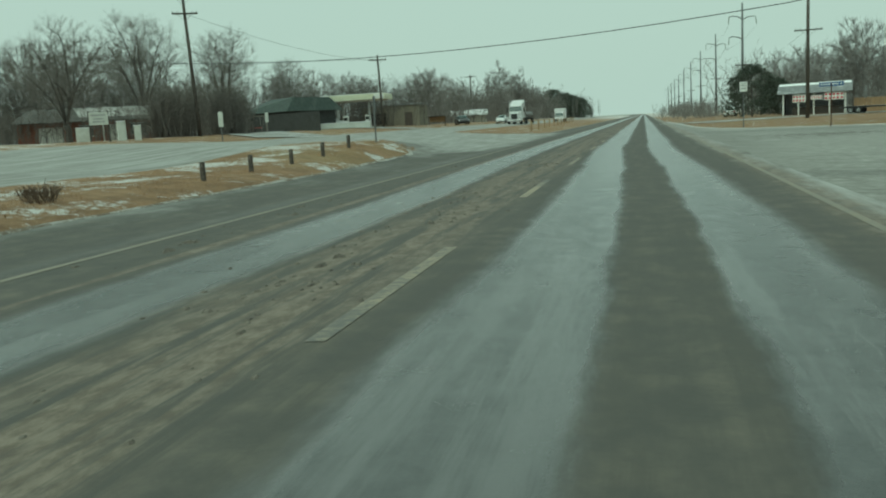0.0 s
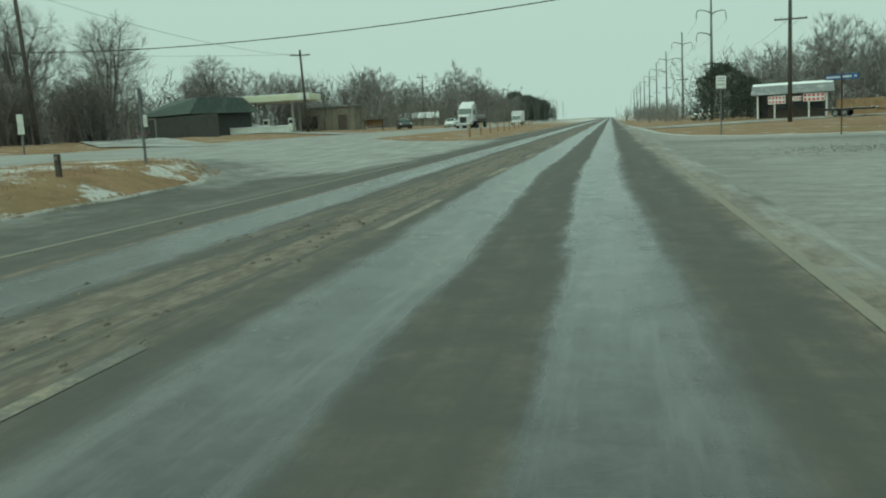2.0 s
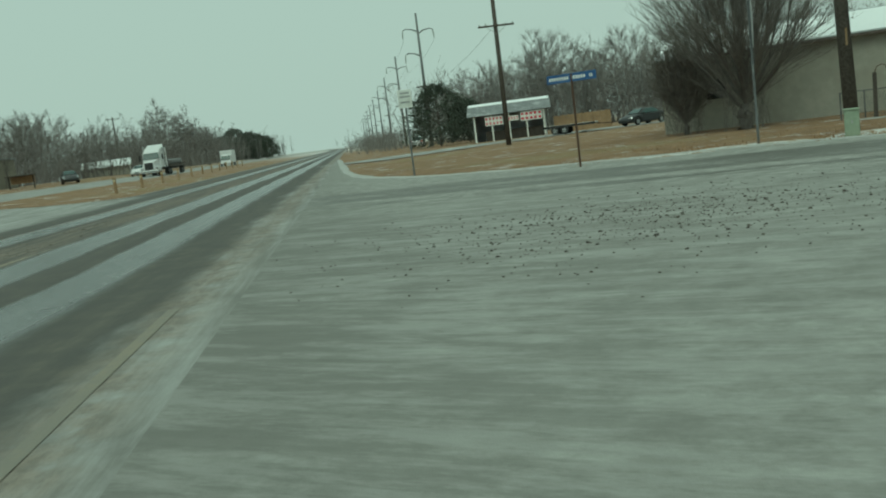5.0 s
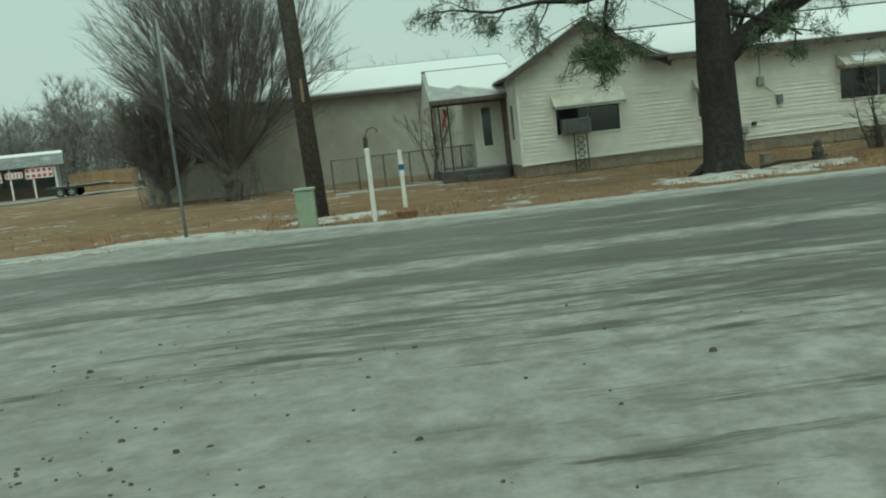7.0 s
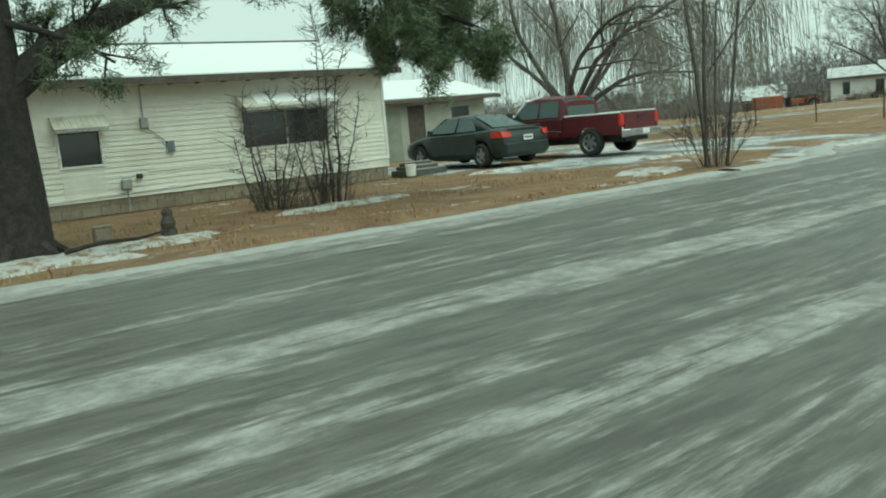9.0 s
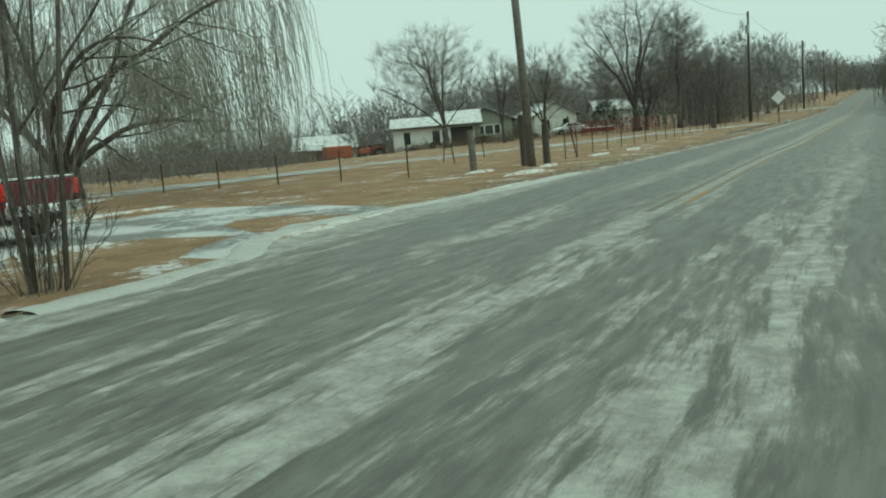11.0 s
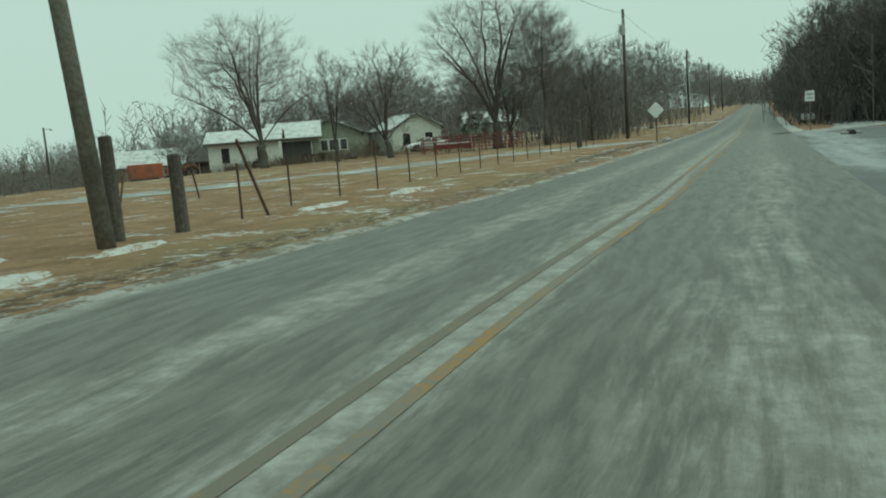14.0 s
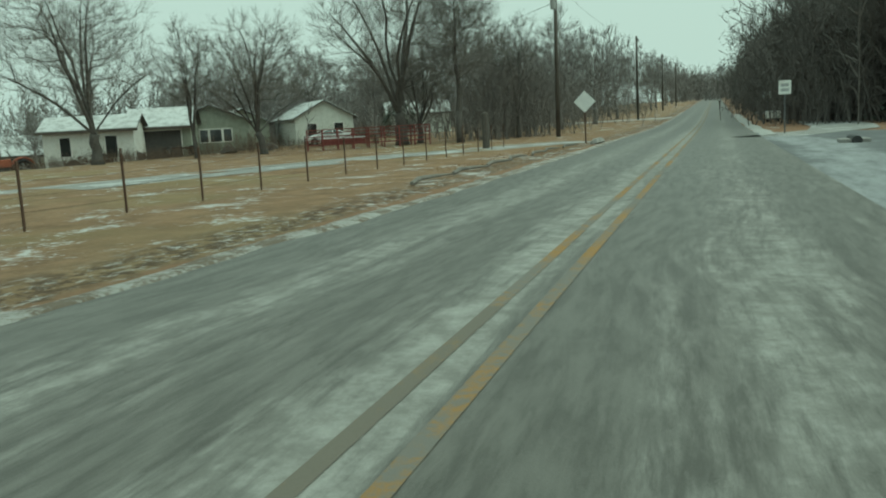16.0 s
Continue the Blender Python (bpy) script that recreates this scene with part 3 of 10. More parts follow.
# ---- building helpers ----
class Shape:
    """Collects vertices and faces of one mesh."""

    def __init__(self):
        self.v, self.f = [], []

    def add(self, verts, faces):
        k = len(self.v)
        self.v += [tuple(p) for p in verts]
        self.f += [tuple(i + k for i in f) for f in faces]
        return self

    def box(self, x0, x1, y0, y1, z0, z1):
        return self.add([(x0, y0, z0), (x1, y0, z0), (x1, y1, z0), (x0, y1, z0), (x0, y0, z1), (x1, y0, z1), (x1, y1, z1), (x0, y1, z1)],
                        [(0, 3, 2, 1), (4, 5, 6, 7), (0, 1, 5, 4), (1, 2, 6, 5), (2, 3, 7, 6), (3, 0, 4, 7)])

    def prism(self, outline, lift):
        """outline: points in space, anticlockwise from the outside; lift: the vector by which it is thickened inwards."""
        n, lift = len(outline), Vector(lift)
        pts = [Vector(p) for p in outline]
        return self.add(pts + [p + lift for p in pts], [tuple(range(n)), tuple(range(2 * n - 1, n - 1, -1))] + [(i, n + i, n + (i + 1) % n, (i + 1) % n) for i in range(n)])

    def tube(self, points, radii, sides=8, cap=True):
        pts = [Vector(p) for p in points]
        if isinstance(radii, (int, float)):
            radii = [radii] * len(pts)
        rings, ref = [], None
        for i, p in enumerate(pts):
            d = (pts[min(i + 1, len(pts) - 1)] - pts[max(i - 1, 0)]).normalized()
            if ref is None:
                ref = Vector((1, 0, 0)) if abs(d.x) < 0.8 else Vector((0, 1, 0))
            u = (ref - d * ref.dot(d)).normalized()
            ref, w = u, d.cross(u)
            rings.append([p + (u * math.cos(6.28318 * k / sides) + w * math.sin(6.28318 * k / sides)) * radii[i] for k in range(sides)])
        faces = []
        for i in range(len(pts) - 1):
            for k in range(sides):
                faces.append((i * sides + k, i * sides + (k + 1) % sides, (i + 1) * sides + (k + 1) % sides, (i + 1) * sides + k))
        if cap:
            faces.append(tuple(range(sides - 1, -1, -1)))
            faces.append(tuple((len(pts) - 1) * sides + k for k in range(sides)))
        return self.add([q for r in rings for q in r], faces)

    def loft(self, sections, cap=True):
        n = len(sections[0])
        faces = []
        for i in range(len(sections) - 1):
            for k in range(n):
                faces.append((i * n + k, i * n + (k + 1) % n, (i + 1) * n + (k + 1) % n, (i + 1) * n + k))
        if cap:
            faces.append(tuple(range(n - 1, -1, -1)))
            faces.append(tuple((len(sections) - 1) * n + k for k in range(n)))
        return self.add([p for s in sections for p in s], faces)

    def mesh(self, name, material, bevel=0.0, smooth_shade=False):
        me = bpy.data.meshes.new(name)
        me.from_pydata(self.v, [], self.f)
        if bevel:
            bm = bmesh.new()
            bm.from_mesh(me)
            bmesh.ops.recalc_face_normals(bm, faces=bm.faces)
            sharp = [e for e in bm.edges if len(e.link_faces) == 2 and e.calc_face_angle(0) > 0.5]
            bmesh.ops.bevel(bm, geom=sharp, offset=bevel, segments=1, affect="EDGES")
            bm.to_mesh(me)
            bm.free()
        else:
            bm = bmesh.new()
            bm.from_mesh(me)
            bmesh.ops.recalc_face_normals(bm, faces=bm.faces)
            bm.to_mesh(me)
            bm.free()
        if smooth_shade:
            me.shade_smooth()
        me.materials.append(material)
        return me


def part(name, shape, material, parent, label="", bevel=0.0, smooth_shade=False):
    ob = new(name, shape if isinstance(shape, bpy.types.Mesh) else shape.mesh(name, M[material], bevel, smooth_shade))
    ob.parent = parent
    if label:
        ob["label"] = label
    return ob


def thing(name, at, turn=0.0, label="", category="", group="", kind=""):
    ob = new(name)
    ob.matrix_basis = Matrix.Translation(at) @ Matrix.Rotation(radians(turn), 4, "Z")
    ob.empty_display_size = 0.3
    return tagged(ob, label, category, group, kind)


def solo(name, shape, material, at, turn=0.0, label="", category="", group="", kind="", bevel=0.0, smooth_shade=False):
    """A thing that is one plain mesh."""
    ob = new(name, shape.mesh(name, M[material], bevel, smooth_shade))
    ob.matrix_basis = Matrix.Translation(at) @ Matrix.Rotation(radians(turn), 4, "Z")
    return tagged(ob, label, category, group, kind)


# ---- ground and pavements ----
def stretch(lo, hi, step, far):
    out = [lo + step * i for i in range(int((hi - lo) / step) + 1)]
    d, left, right = step, [], []
    p, q = lo, out[-1]
    while p > -far:
        d *= 1.28
        p -= d
        q += d
        left.append(p)
        right.append(q)
    return left[::-1] + out + right


def build_ground():
    xs, ys = stretch(-70, 190, 2.0, 2400), stretch(-30, 175, 2.0, 2400)
    xs = [x for x in xs if x <= 190] + list(range(194, 470, 4)) + [x for x in xs if x > 480]
    ys = [y for y in ys if y < -180] + list(range(-170, -31, 4)) + [y for y in ys if y >= -30]
    sh = Shape()
    for y in ys:
        for x in xs:
            s, n = x * V2.x + y * V2.y, x * N2.x + y * N2.y
            paved = (-30 < s < 4) or (40 < n < 51)
            rise = 0 if paved else 0.05 * noise.noise((x * 0.35, y * 0.35, 0.3))
            sh.v.append((x, y, terrain(x, y) - 0.045 + rise - (0.4 if -23.0 < s < 0.5 else 0)))
    w = len(xs)
    sh.f = [(j * w + i, j * w + i + 1, (j + 1) * w + i + 1, (j + 1) * w + i) for j in range(len(ys) - 1) for i in range(w - 1)]
    me = bpy.data.meshes.new("ground")
    me.from_pydata(sh.v, [], sh.f)
    me.shade_smooth()
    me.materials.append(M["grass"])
    tagged(new("ground", me), "dry brown winter grass with patches of thin snow, paled far off for haze", "ground", kind="structure")


build_ground()


def strip_sheet(name, F, ss, ys, material, label, category, lift=0.0, kind="structure"):
    sh = Shape()
    for y in ys:
        for s in ss:
            sh.v.append(tuple(F(s, y, lift)))
    w = len(ss)
    sh.f = [(j * w + i, j * w + i + 1, (j + 1) * w + i + 1, (j + 1) * w + i) for j in range(len(ys) - 1) for i in range(w - 1)]
    me = bpy.data.meshes.new(name)
    me.from_pydata(sh.v, [], sh.f)
    me.materials.append(M[material])
    return tagged(new(name, me), label, category, kind=kind)


strip_sheet("road_highway", HW, [-24.8, -22, -18, -15, -13, -12, -11, -10.5, -10, -9.5, -9, -8, -7.5, -6, -2, 3.0], [-160, -60, 0, 12, 20, *range(23, 75, 3), 80, 120, 200, 400, 800, 2200], "highway",
            "wet divided highway asphalt with icy wheel tracks", "road")

# the edge of the verge round the corner of the junction, then along the side road
VERGE = [HW(3.0, 125), HW(3.6, 92), HW(3.9, 76), HW(4.3, 68), HW(5.1, 62.5), HW(6.6, 58.2), HW(8.9, 55.2), HW(11.3, 53.3), HW(14.2, 51.4), SR(-7, 50.1), SR(0, 49.75), SR(9, 49.6)]
VERGE2 = [SR(9, 49.6), SR(10.6, 49.5), SR(12.2, 49.65), SR(13.4, 50.4), SR(15.5, 51.2), SR(18.5, 50.6), SR(21, 50.1), SR(26, 49.8), SR(34, 49.2), SR(42, 48.75), SR(52, 48.55), SR(75, 48.6)]


def build_side_road():
    rim = [*VERGE, *VERGE2[1:], SR(88, 48.7), SR(88, 41.7), SR(20, 41.7), SR(8, 40.8), SR(0, 36), HW(11, 30), HW(9.5, 12), HW(9, -60), HW(3.0, -60)]
    bm = bmesh.new()
    bm.faces.new([bm.verts.new((p.x, p.y, 0.0)) for p in rim])
    bmesh.ops.triangulate(bm, faces=bm.faces)
    bmesh.ops.recalc_face_normals(bm, faces=bm.faces)
    if bm.faces[:][0].normal.z < 0:
        bmesh.ops.reverse_faces(bm, faces=bm.faces)
    me = bpy.data.meshes.new("road_side")
    bm.to_mesh(me)
    bm.free()
    me.materials.append(M["sideroad"])
    tagged(new("road_side", me), "icy two-lane side road and junction apron streaked with snow", "road", kind="structure")


build_side_road()
strip_sheet("road_side", lambda n, a, z: SR(a, n, z), [48.7, 45.2, 41.7], [88, *range(92, 480, 4), 900], "sideroad", "icy side road climbing a long gentle rise", "road")


def ribbon(points, step):
    """Points at even steps along a polyline, with the direction to its left."""
    out = []
    for p, q in zip(points, points[1:]):
        d = Vector((q.x - p.x, q.y - p.y, 0))
        k = max(1, int(d.length / step))
        side = Vector((-d.y, d.x, 0)).normalized()
        out += [(p.lerp(q, i / k), side) for i in range(k)]
    return out


def snow_berm(name, points, width, height, label, step=0.22, seed=0, shift=0.0):
    """A low uneven ridge of ploughed snow along the edge of the paving."""
    sh, rows = Shape(), ribbon(points, step)
    prof = (-1.0, -0.55, -0.1, 0.35, 0.75, 1.0)
    for i, (p, side) in enumerate(rows):
        big = 0.6 + 0.55 * noise.noise((i * step * 0.21, seed, 1.7)) + 0.35 * noise.noise((i * step * 1.3, seed, 4.2))
        wv = width * clamp(0.35 + 0.75 * big, 0.12, 1.5)
        off = shift + width * 0.5 * noise.noise((i * step * 0.5, seed, 9.1))
        for j, u in enumerate(prof):
            h = height * max(0.0, 1 - u * u) * clamp(0.4 + 0.8 * big, 0.1, 1.4) * (0.75 + 0.6 * noise.noise((i * step * 4.0, j * 0.9, seed + 3.0)))
            q = p + side * (off + wv * u)
            sh.v.append((q.x, q.y, terrain(q.x, q.y) + (h if 0 < j < 5 else -0.035)))
    w = len(prof)
    sh.f = [(j * w + i, j * w + i + 1, (j + 1) * w + i + 1, (j + 1) * w + i) for j in range(len(rows) - 1) for i in range(w - 1)]
    me = bpy.data.meshes.new(name)
    me.from_pydata(sh.v, [], sh.f)
    me.shade_smooth()
    me.materials.append(M["frost" if "clean" in label else "slush" if "dirty" in label else "dirtysnow"])
    return tagged(new(name, me), label, "snow", kind="stuff")


snow_berm("roadside_snow", VERGE, 0.34, 0.04, "thin clean line of snow left at the edge of the paving", 0.25, 1)
snow_berm("roadside_snow", VERGE2[:8], 0.42, 0.05, "thin clean broken line of snow at the edge of the paving", 0.18, 2)
snow_berm("roadside_snow", VERGE2[7:], 0.30, 0.04, "thin dirty broken line of snow at the edge of the field", 0.18, 5)
snow_berm("roadside_snow", [SR(75, 48.7), SR(180, 48.7)], 0.26, 0.05, "thin dirty line of snow left at the edge of the paving", 0.7, 3)
snow_berm("roadside_snow", [SR(79, 41.4), SR(150, 41.4)], 0.5, 0.04, "thin clean line of snow along the road shoulder", 0.5, 4, -0.2)


def flat_patch(name, points, lift, material, label, category, kind="structure"):
    bm = bmesh.new()
    bm.faces.new([bm.verts.new((p.x, p.y, p.z + lift)) for p in points])
    bmesh.ops.triangulate(bm, faces=bm.faces)
    me = bpy.data.meshes.new(name)
    bmesh.ops.recalc_face_normals(bm, faces=bm.faces)
    bm.to_mesh(me)
    bm.free()
    me.materials.append(M[material])
    return tagged(new(name, me), label, category, kind=kind)


flat_patch("driveway", [SR(12.3, 49.72), SR(12.6, 51.5), SR(12.0, 53.5), SR(9.4, 55.8), SR(8.9, 58.5), SR(9.2, 66.5), SR(20, 66.5), SR(21, 60), SR(20.5, 55), SR(18.6, 50.65), SR(15.5, 51.2)], -0.04, "driveway",
           "wet dark gravel driveway with patches of snow", "driveway")
flat_patch("shoulder", [SR(9, 40.95), SR(20, 41.72), SR(60, 41.72), SR(84, 41.72), SR(79, 36), SR(60, 33), SR(20, 30)], -0.006, "layby", "frosted gravel lay-by beside the road", "gravel")


def lane_sheet(name, pts, half, material, label, lift=0.0):
    sh = Shape()
    for p, side in ribbon(pts, 2.0):
        for u in (half, -half):
            q = p + side * u
            sh.v.append((q.x, q.y, terrain(q.x, q.y) + lift))
    sh.f = [(2 * i, 2 * i + 1, 2 * i + 3, 2 * i + 2) for i in range(len(sh.v) // 2 - 1)]
    me = bpy.data.meshes.new(name)
    me.from_pydata(sh.v, [], sh.f)
    me.materials.append(M[material])
    return tagged(new(name, me), label, "lane", kind="structure")


lane_sheet("lane", [SR(12, 74), SR(30, 72), SR(48, 68.5), SR(58, 63.5), SR(66, 61.3), SR(74, 58.5), SR(82.5, 52.5), SR(86, 48.6)], 2.2, "lane", "frosted gravel farm lane behind the fence", -0.03)
lane_sheet("cross_road", [SR(150, 18), SR(150, 30), SR(150, 41.6)], 3.4, "frost", "snow-covered road joining from the wood", -0.01)
lane_sheet("cross_road", [SR(150, 48.8), SR(149, 62), SR(147, 84)], 2.6, "frost", "snow-covered road joining from the farm", -0.01)
lane_sheet("lane", [SR(77, 41.6), SR(84, 37.5), SR(92, 36.5), SR(110, 36)], 1.7, "lane", "snowy track into the dark woods", 0.0)


def median(y0, y1, s0, s1, round0, round1, label):
    """A grass island between the carriageways, with a low kerb of old snow."""
    mid, half = (s0 + s1) / 2, (s1 - s0) / 2
    rim = []
    if round1:
        rim += [(mid + half * math.cos(t), y1 - half * 1.4 + half * 1.4 * math.sin(t)) for t in [math.pi * i / 12 for i in range(13)]]
    else:
        rim += [(s1, y1), (s0, y1)]
    if round0:
        rim += [(mid - half * math.cos(t), y0 + half * 1.4 - half * 1.4 * math.sin(t)) for t in [math.pi * i / 12 for i in range(13)]]
    else:
        rim += [(s0, y0), (s1, y0)]
    pts = [HW(s, y) for s, y in rim]
    rows = [y0 + (y1 - y0) * i / 90 for i in range(91)] if y1 - y0 < 200 else [y0 + (y1 - y0) * (i / 90) ** 2 for i in range(91)]
    sh = Shape()
    cols = (-1.0, -0.93, -0.6, -0.3, 0.0, 0.3, 0.6, 0.93, 1.0)
    for y in rows:
        w = half
        for flag, end, inner in ((round1, y1, y1 - half * 1.4), (round0, y0, y0 + half * 1.4)):
            if flag and (y - inner) * (end - inner) > 0:
                w = half * math.sqrt(max(0.0004, 1 - ((y - inner) / (half * 1.4)) ** 2))
        sh.v += [tuple(HW(mid + w * c, y, -0.03 if abs(c) == 1 else 0.05 + 0.03 * noise.noise((y * 0.7, c * 3, 2)))) for c in cols]
    k = len(cols)
    sh.f = [(j * k + i, j * k + i + 1, (j + 1) * k + i + 1, (j + 1) * k + i) for j in range(len(rows) - 1) for i in range(k - 1)]
    me = sh.mesh("median", M["grass"], smooth_shade=True)
    tagged(new("median", me), label, "median", kind="structure")
    snow_berm("roadside_snow", pts + [pts[0]], 0.12, 0.04, "thin dirty line of old snow along the island kerb", 0.5, y0 * 0.1)


median(-70, 36.5, -14.4, -9.2, False, True, "grass median island with bare earth and snow patches")
median(77, 700, -18.2, -8.6, True, False, "grass median island with reflector posts beyond the opening")


def dash(F, a0, a1, b0, b1, name, material, label):
    sh = Shape()
    k = max(1, int((b1 - b0) / 0.5)) if b1 - b0 < 110 else 24
    sh.v = [tuple(F(a0 if e == 0 else a1, b0 + (b1 - b0) * i / k, 0.005)) for i in range(k + 1) for e in (0, 1)]
    sh.f = [(2 * i, 2 * i + 1, 2 * i + 3, 2 * i + 2) for i in range(k)]
    me = bpy.data.meshes.new(name)
    me.from_pydata(sh.v, [], sh.f)
    me.materials.append(M[material])
    tagged(new(name, me), label, "road marking", kind="structure")


for i in range(-2, 26):
    y = 4.95 + 9.75 * i
    dash(HW, -2.14, -2.0, y, y + 4.0, "lane_marking", "roadwhite", "worn pale dash of the lane line")
dash(HW, 2.34, 2.45, -60, 38, "lane_marking", "roadedge", "worn pale edge line of the highway")
dash(HW, 2.38, 2.50, 80, 900, "lane_marking", "roadedge", "worn pale edge line of the highway")
dash(HW, -6.46, -6.33, -60, 46, "lane_marking", "roadedge", "worn yellow edge line of the highway")
dash(HW, -6.46, -6.33, 80, 900, "lane_marking", "roadyellow", "worn yellow edge line of the highway")


def centre(n, a, z=0.0):
    """The centre lines swing a little towards the house where the road begins."""
    return SR(a, n + 0.30 * (1 - smooth((a - 26) / 12)), z)


for n0, near in ((44.72, "roadyellow"), (45.06, "roadfaded")):
    for a0, a1 in ((16.0, 28.0), (28.0, 42.0), (42.0, 110.0), (110.0, 200.0), (200.0, 300.0)):
        dash(centre, n0, n0 + 0.11, a0, a1, "lane_marking", near if a0 < 42 else "roadyellow", "worn yellow centre line half under snow")


# ---- the cream house beside the side road (x along the road, y away from it) ----
def wall_pieces(x0, x1, z0, z1, holes):
    """Rectangles of a wall left between its openings."""
    xs = sorted({x0, x1, *[h[0] for h in holes], *[h[1] for h in holes]})
    out = []
    for a, b in zip(xs, xs[1:]):
        cuts = sorted((h[2], h[3]) for h in holes if h[0] <= a and h[1] >= b)
        z = z0
        for c, d in cuts:
            if c > z:
                out.append((a, b, z, c))
            z = max(z, d)
        if z < z1:
            out.append((a, b, z, z1))
    return out


house = thing("house", Vector((N2.x * 59.4, N2.y * 59.4, 0)), ROT_S, "single-storey cream lap-sided house with snow-covered roofs", "house")
HOLES = [(-3.80, -2.05, 1.00, 1.68), (0.16, 0.98, 1.07, 1.76), (4.24, 6.50, 1.12, 1.93)]
X0, X1, EAVE, APEX, GX = -4.82, 8.22, 2.72, 3.86, -2.86


def sill_z(x):
    return 0.28 + 0.27 * (x - X0) / (X1 - X0)


core = Shape()
for a, b, c, d in wall_pieces(X0 + 0.02, X1 - 0.02, 0.3, EAVE, HOLES):
    core.box(a, b, 0.03, 0.15, c, d)
core.box(X0 + 0.02, X0 + 0.14, 0.15, 7.4, 0.3, EAVE)
core.box(X1 - 0.14, X1 - 0.02, 0.15, 7.4, 0.3, EAVE)
core.box(X0 + 0.02, X1 - 0.02, 7.4, 7.5, 0.3, EAVE)
core.prism([(X0 + 0.02, 0.03, EAVE), (-0.92, 0.03, EAVE), (GX, 0.03, APEX - 0.02)], (0, 0.12, 0))
part("wall", core, "siding", house, "cream painted wall core")
base = Shape()
base.box(X0 + 0.03, X1 - 0.03, 0.06, 7.46, -0.1, 0.3)
base.box(1.0, X1 - 0.03, 0.06, 0.5, 0.3, 0.42)
part("foundation", base, "block", house, "stained tan concrete block foundation")
# foundation blocks, course by course
for row in range(3):
    x = X0 + 0.05 - 0.2 * (row % 2)
    while x < X1 - 0.05:
        a, b = max(x, X0 + 0.05), min(x + 0.395, X1 - 0.05)
        top = min(-0.02 + 0.2 * (row + 1) - 0.008, sill_z((a + b) / 2) - 0.01)
        if b - a > 0.05 and top > -0.02 + 0.2 * row + 0.03:
            part("block", Shape().box(a, b - 0.01, 0.035, 0.08, -0.02 + 0.2 * row, top), "block", house)
        x += 0.4
# lap siding, board by board, on the front and on the porch side
LAP = 0.112
for row in range(22):
    z0 = 0.30 + LAP * row
    z1 = min(z0 + LAP, EAVE)
    if z0 >= EAVE - 0.02:
        break
    for a, b, c, d in wall_pieces(X0, X1, z0, z1, [(h[0] - 0.03, h[1] + 0.03, h[2] - 0.04, h[3] + 0.04) for h in HOLES]):
        if d - c > 0.03:
            part("siding_board", Shape().add([(a, 0.0, c), (b, 0.0, c), (b, 0.03, c), (a, 0.03, c), (a, 0.018, d), (b, 0.018, d), (b, 0.03, d), (a, 0.03, d)],
                                             [(0, 1, 5, 4), (0, 3, 2, 1), (0, 4, 7, 3), (1, 2, 6, 5), (4, 5, 6, 7)]), "siding", house)
    part("siding_board", Shape().add([(X0, 0, z0), (X0, 2.4, z0), (X0 + 0.03, 2.4, z0), (X0 + 0.03, 0, z0), (X0 + 0.018, 0, z1), (X0 + 0.018, 2.4, z1), (X0 + 0.03, 2.4, z1), (X0 + 0.03, 0, z1)],
                                     [(0, 4, 5, 1), (0, 1, 2, 3), (4, 7, 6, 5), (0, 3, 7, 4), (1, 5, 6, 2)]), "siding", house)
for row in range(10):
    z0 = EAVE + LAP * row
    half = (APEX - z0) / (APEX - EAVE) * 1.95
    half2 = max(0.02, (APEX - z0 - LAP) / (APEX - EAVE) * 1.95)
    if half > 0.1:
        part("siding_board", Shape().add([(GX - half, 0, z0), (GX + half, 0, z0), (GX + half, 0.03, z0), (GX - half, 0.03, z0), (GX - half2, 0.018, z0 + LAP), (GX + half2, 0.018, z0 + LAP), (GX + half2, 0.03, z0 + LAP), (GX - half2, 0.03, z0 + LAP)],
                                         [(0, 1, 5, 4), (0, 3, 2, 1), (0, 4, 7, 3), (1, 2, 6, 5), (4, 5, 6, 7)]), "siding", house)
for x in (X0 - 0.012, X1 - 0.06):
    part("corner_trim", Shape().box(x, x + 0.075, -0.015, 0.06, sill_z(x) - 0.02, EAVE), "trim", house)
part("sill_board", Shape().add([(X0, -0.02, sill_z(X0) - 0.01), (X1, -0.02, sill_z(X1) - 0.04), (X1, 0.03, sill_z(X1) - 0.04), (X0, 0.03, sill_z(X0) - 0.01),
                                (X0, -0.012, sill_z(X0) + 0.05), (X1, -0.012, sill_z(X1) + 0.02), (X1, 0.03, sill_z(X1) + 0.02), (X0, 0.03, sill_z(X0) + 0.05)],
                               [(0, 1, 5, 4), (0, 3, 2, 1), (4, 5, 6, 7), (1, 2, 6, 5), (0, 4, 7, 3)]), "trim", house)
part("wall_seam", Shape().box(1.9, 6.6, -0.012, 0.02, 0.80, 0.83), "trim", house, "warped strip along the siding")


def roof_slab(parent, p, q, r, s, thick, name, material, label="", bevel=0.0):
    """p, q: the eave's ends; r, s: the ridge's ends above q and p."""
    p, q, r, s = map(Vector, (p, q, r, s))
    up = (q - p).cross(s - p).normalized()
    if up.z < 0:
        up = -up
    return part(name, Shape().loft([[p, q, r, s], [v + up * thick for v in (p, q, r, s)]]), material, parent, label, bevel)


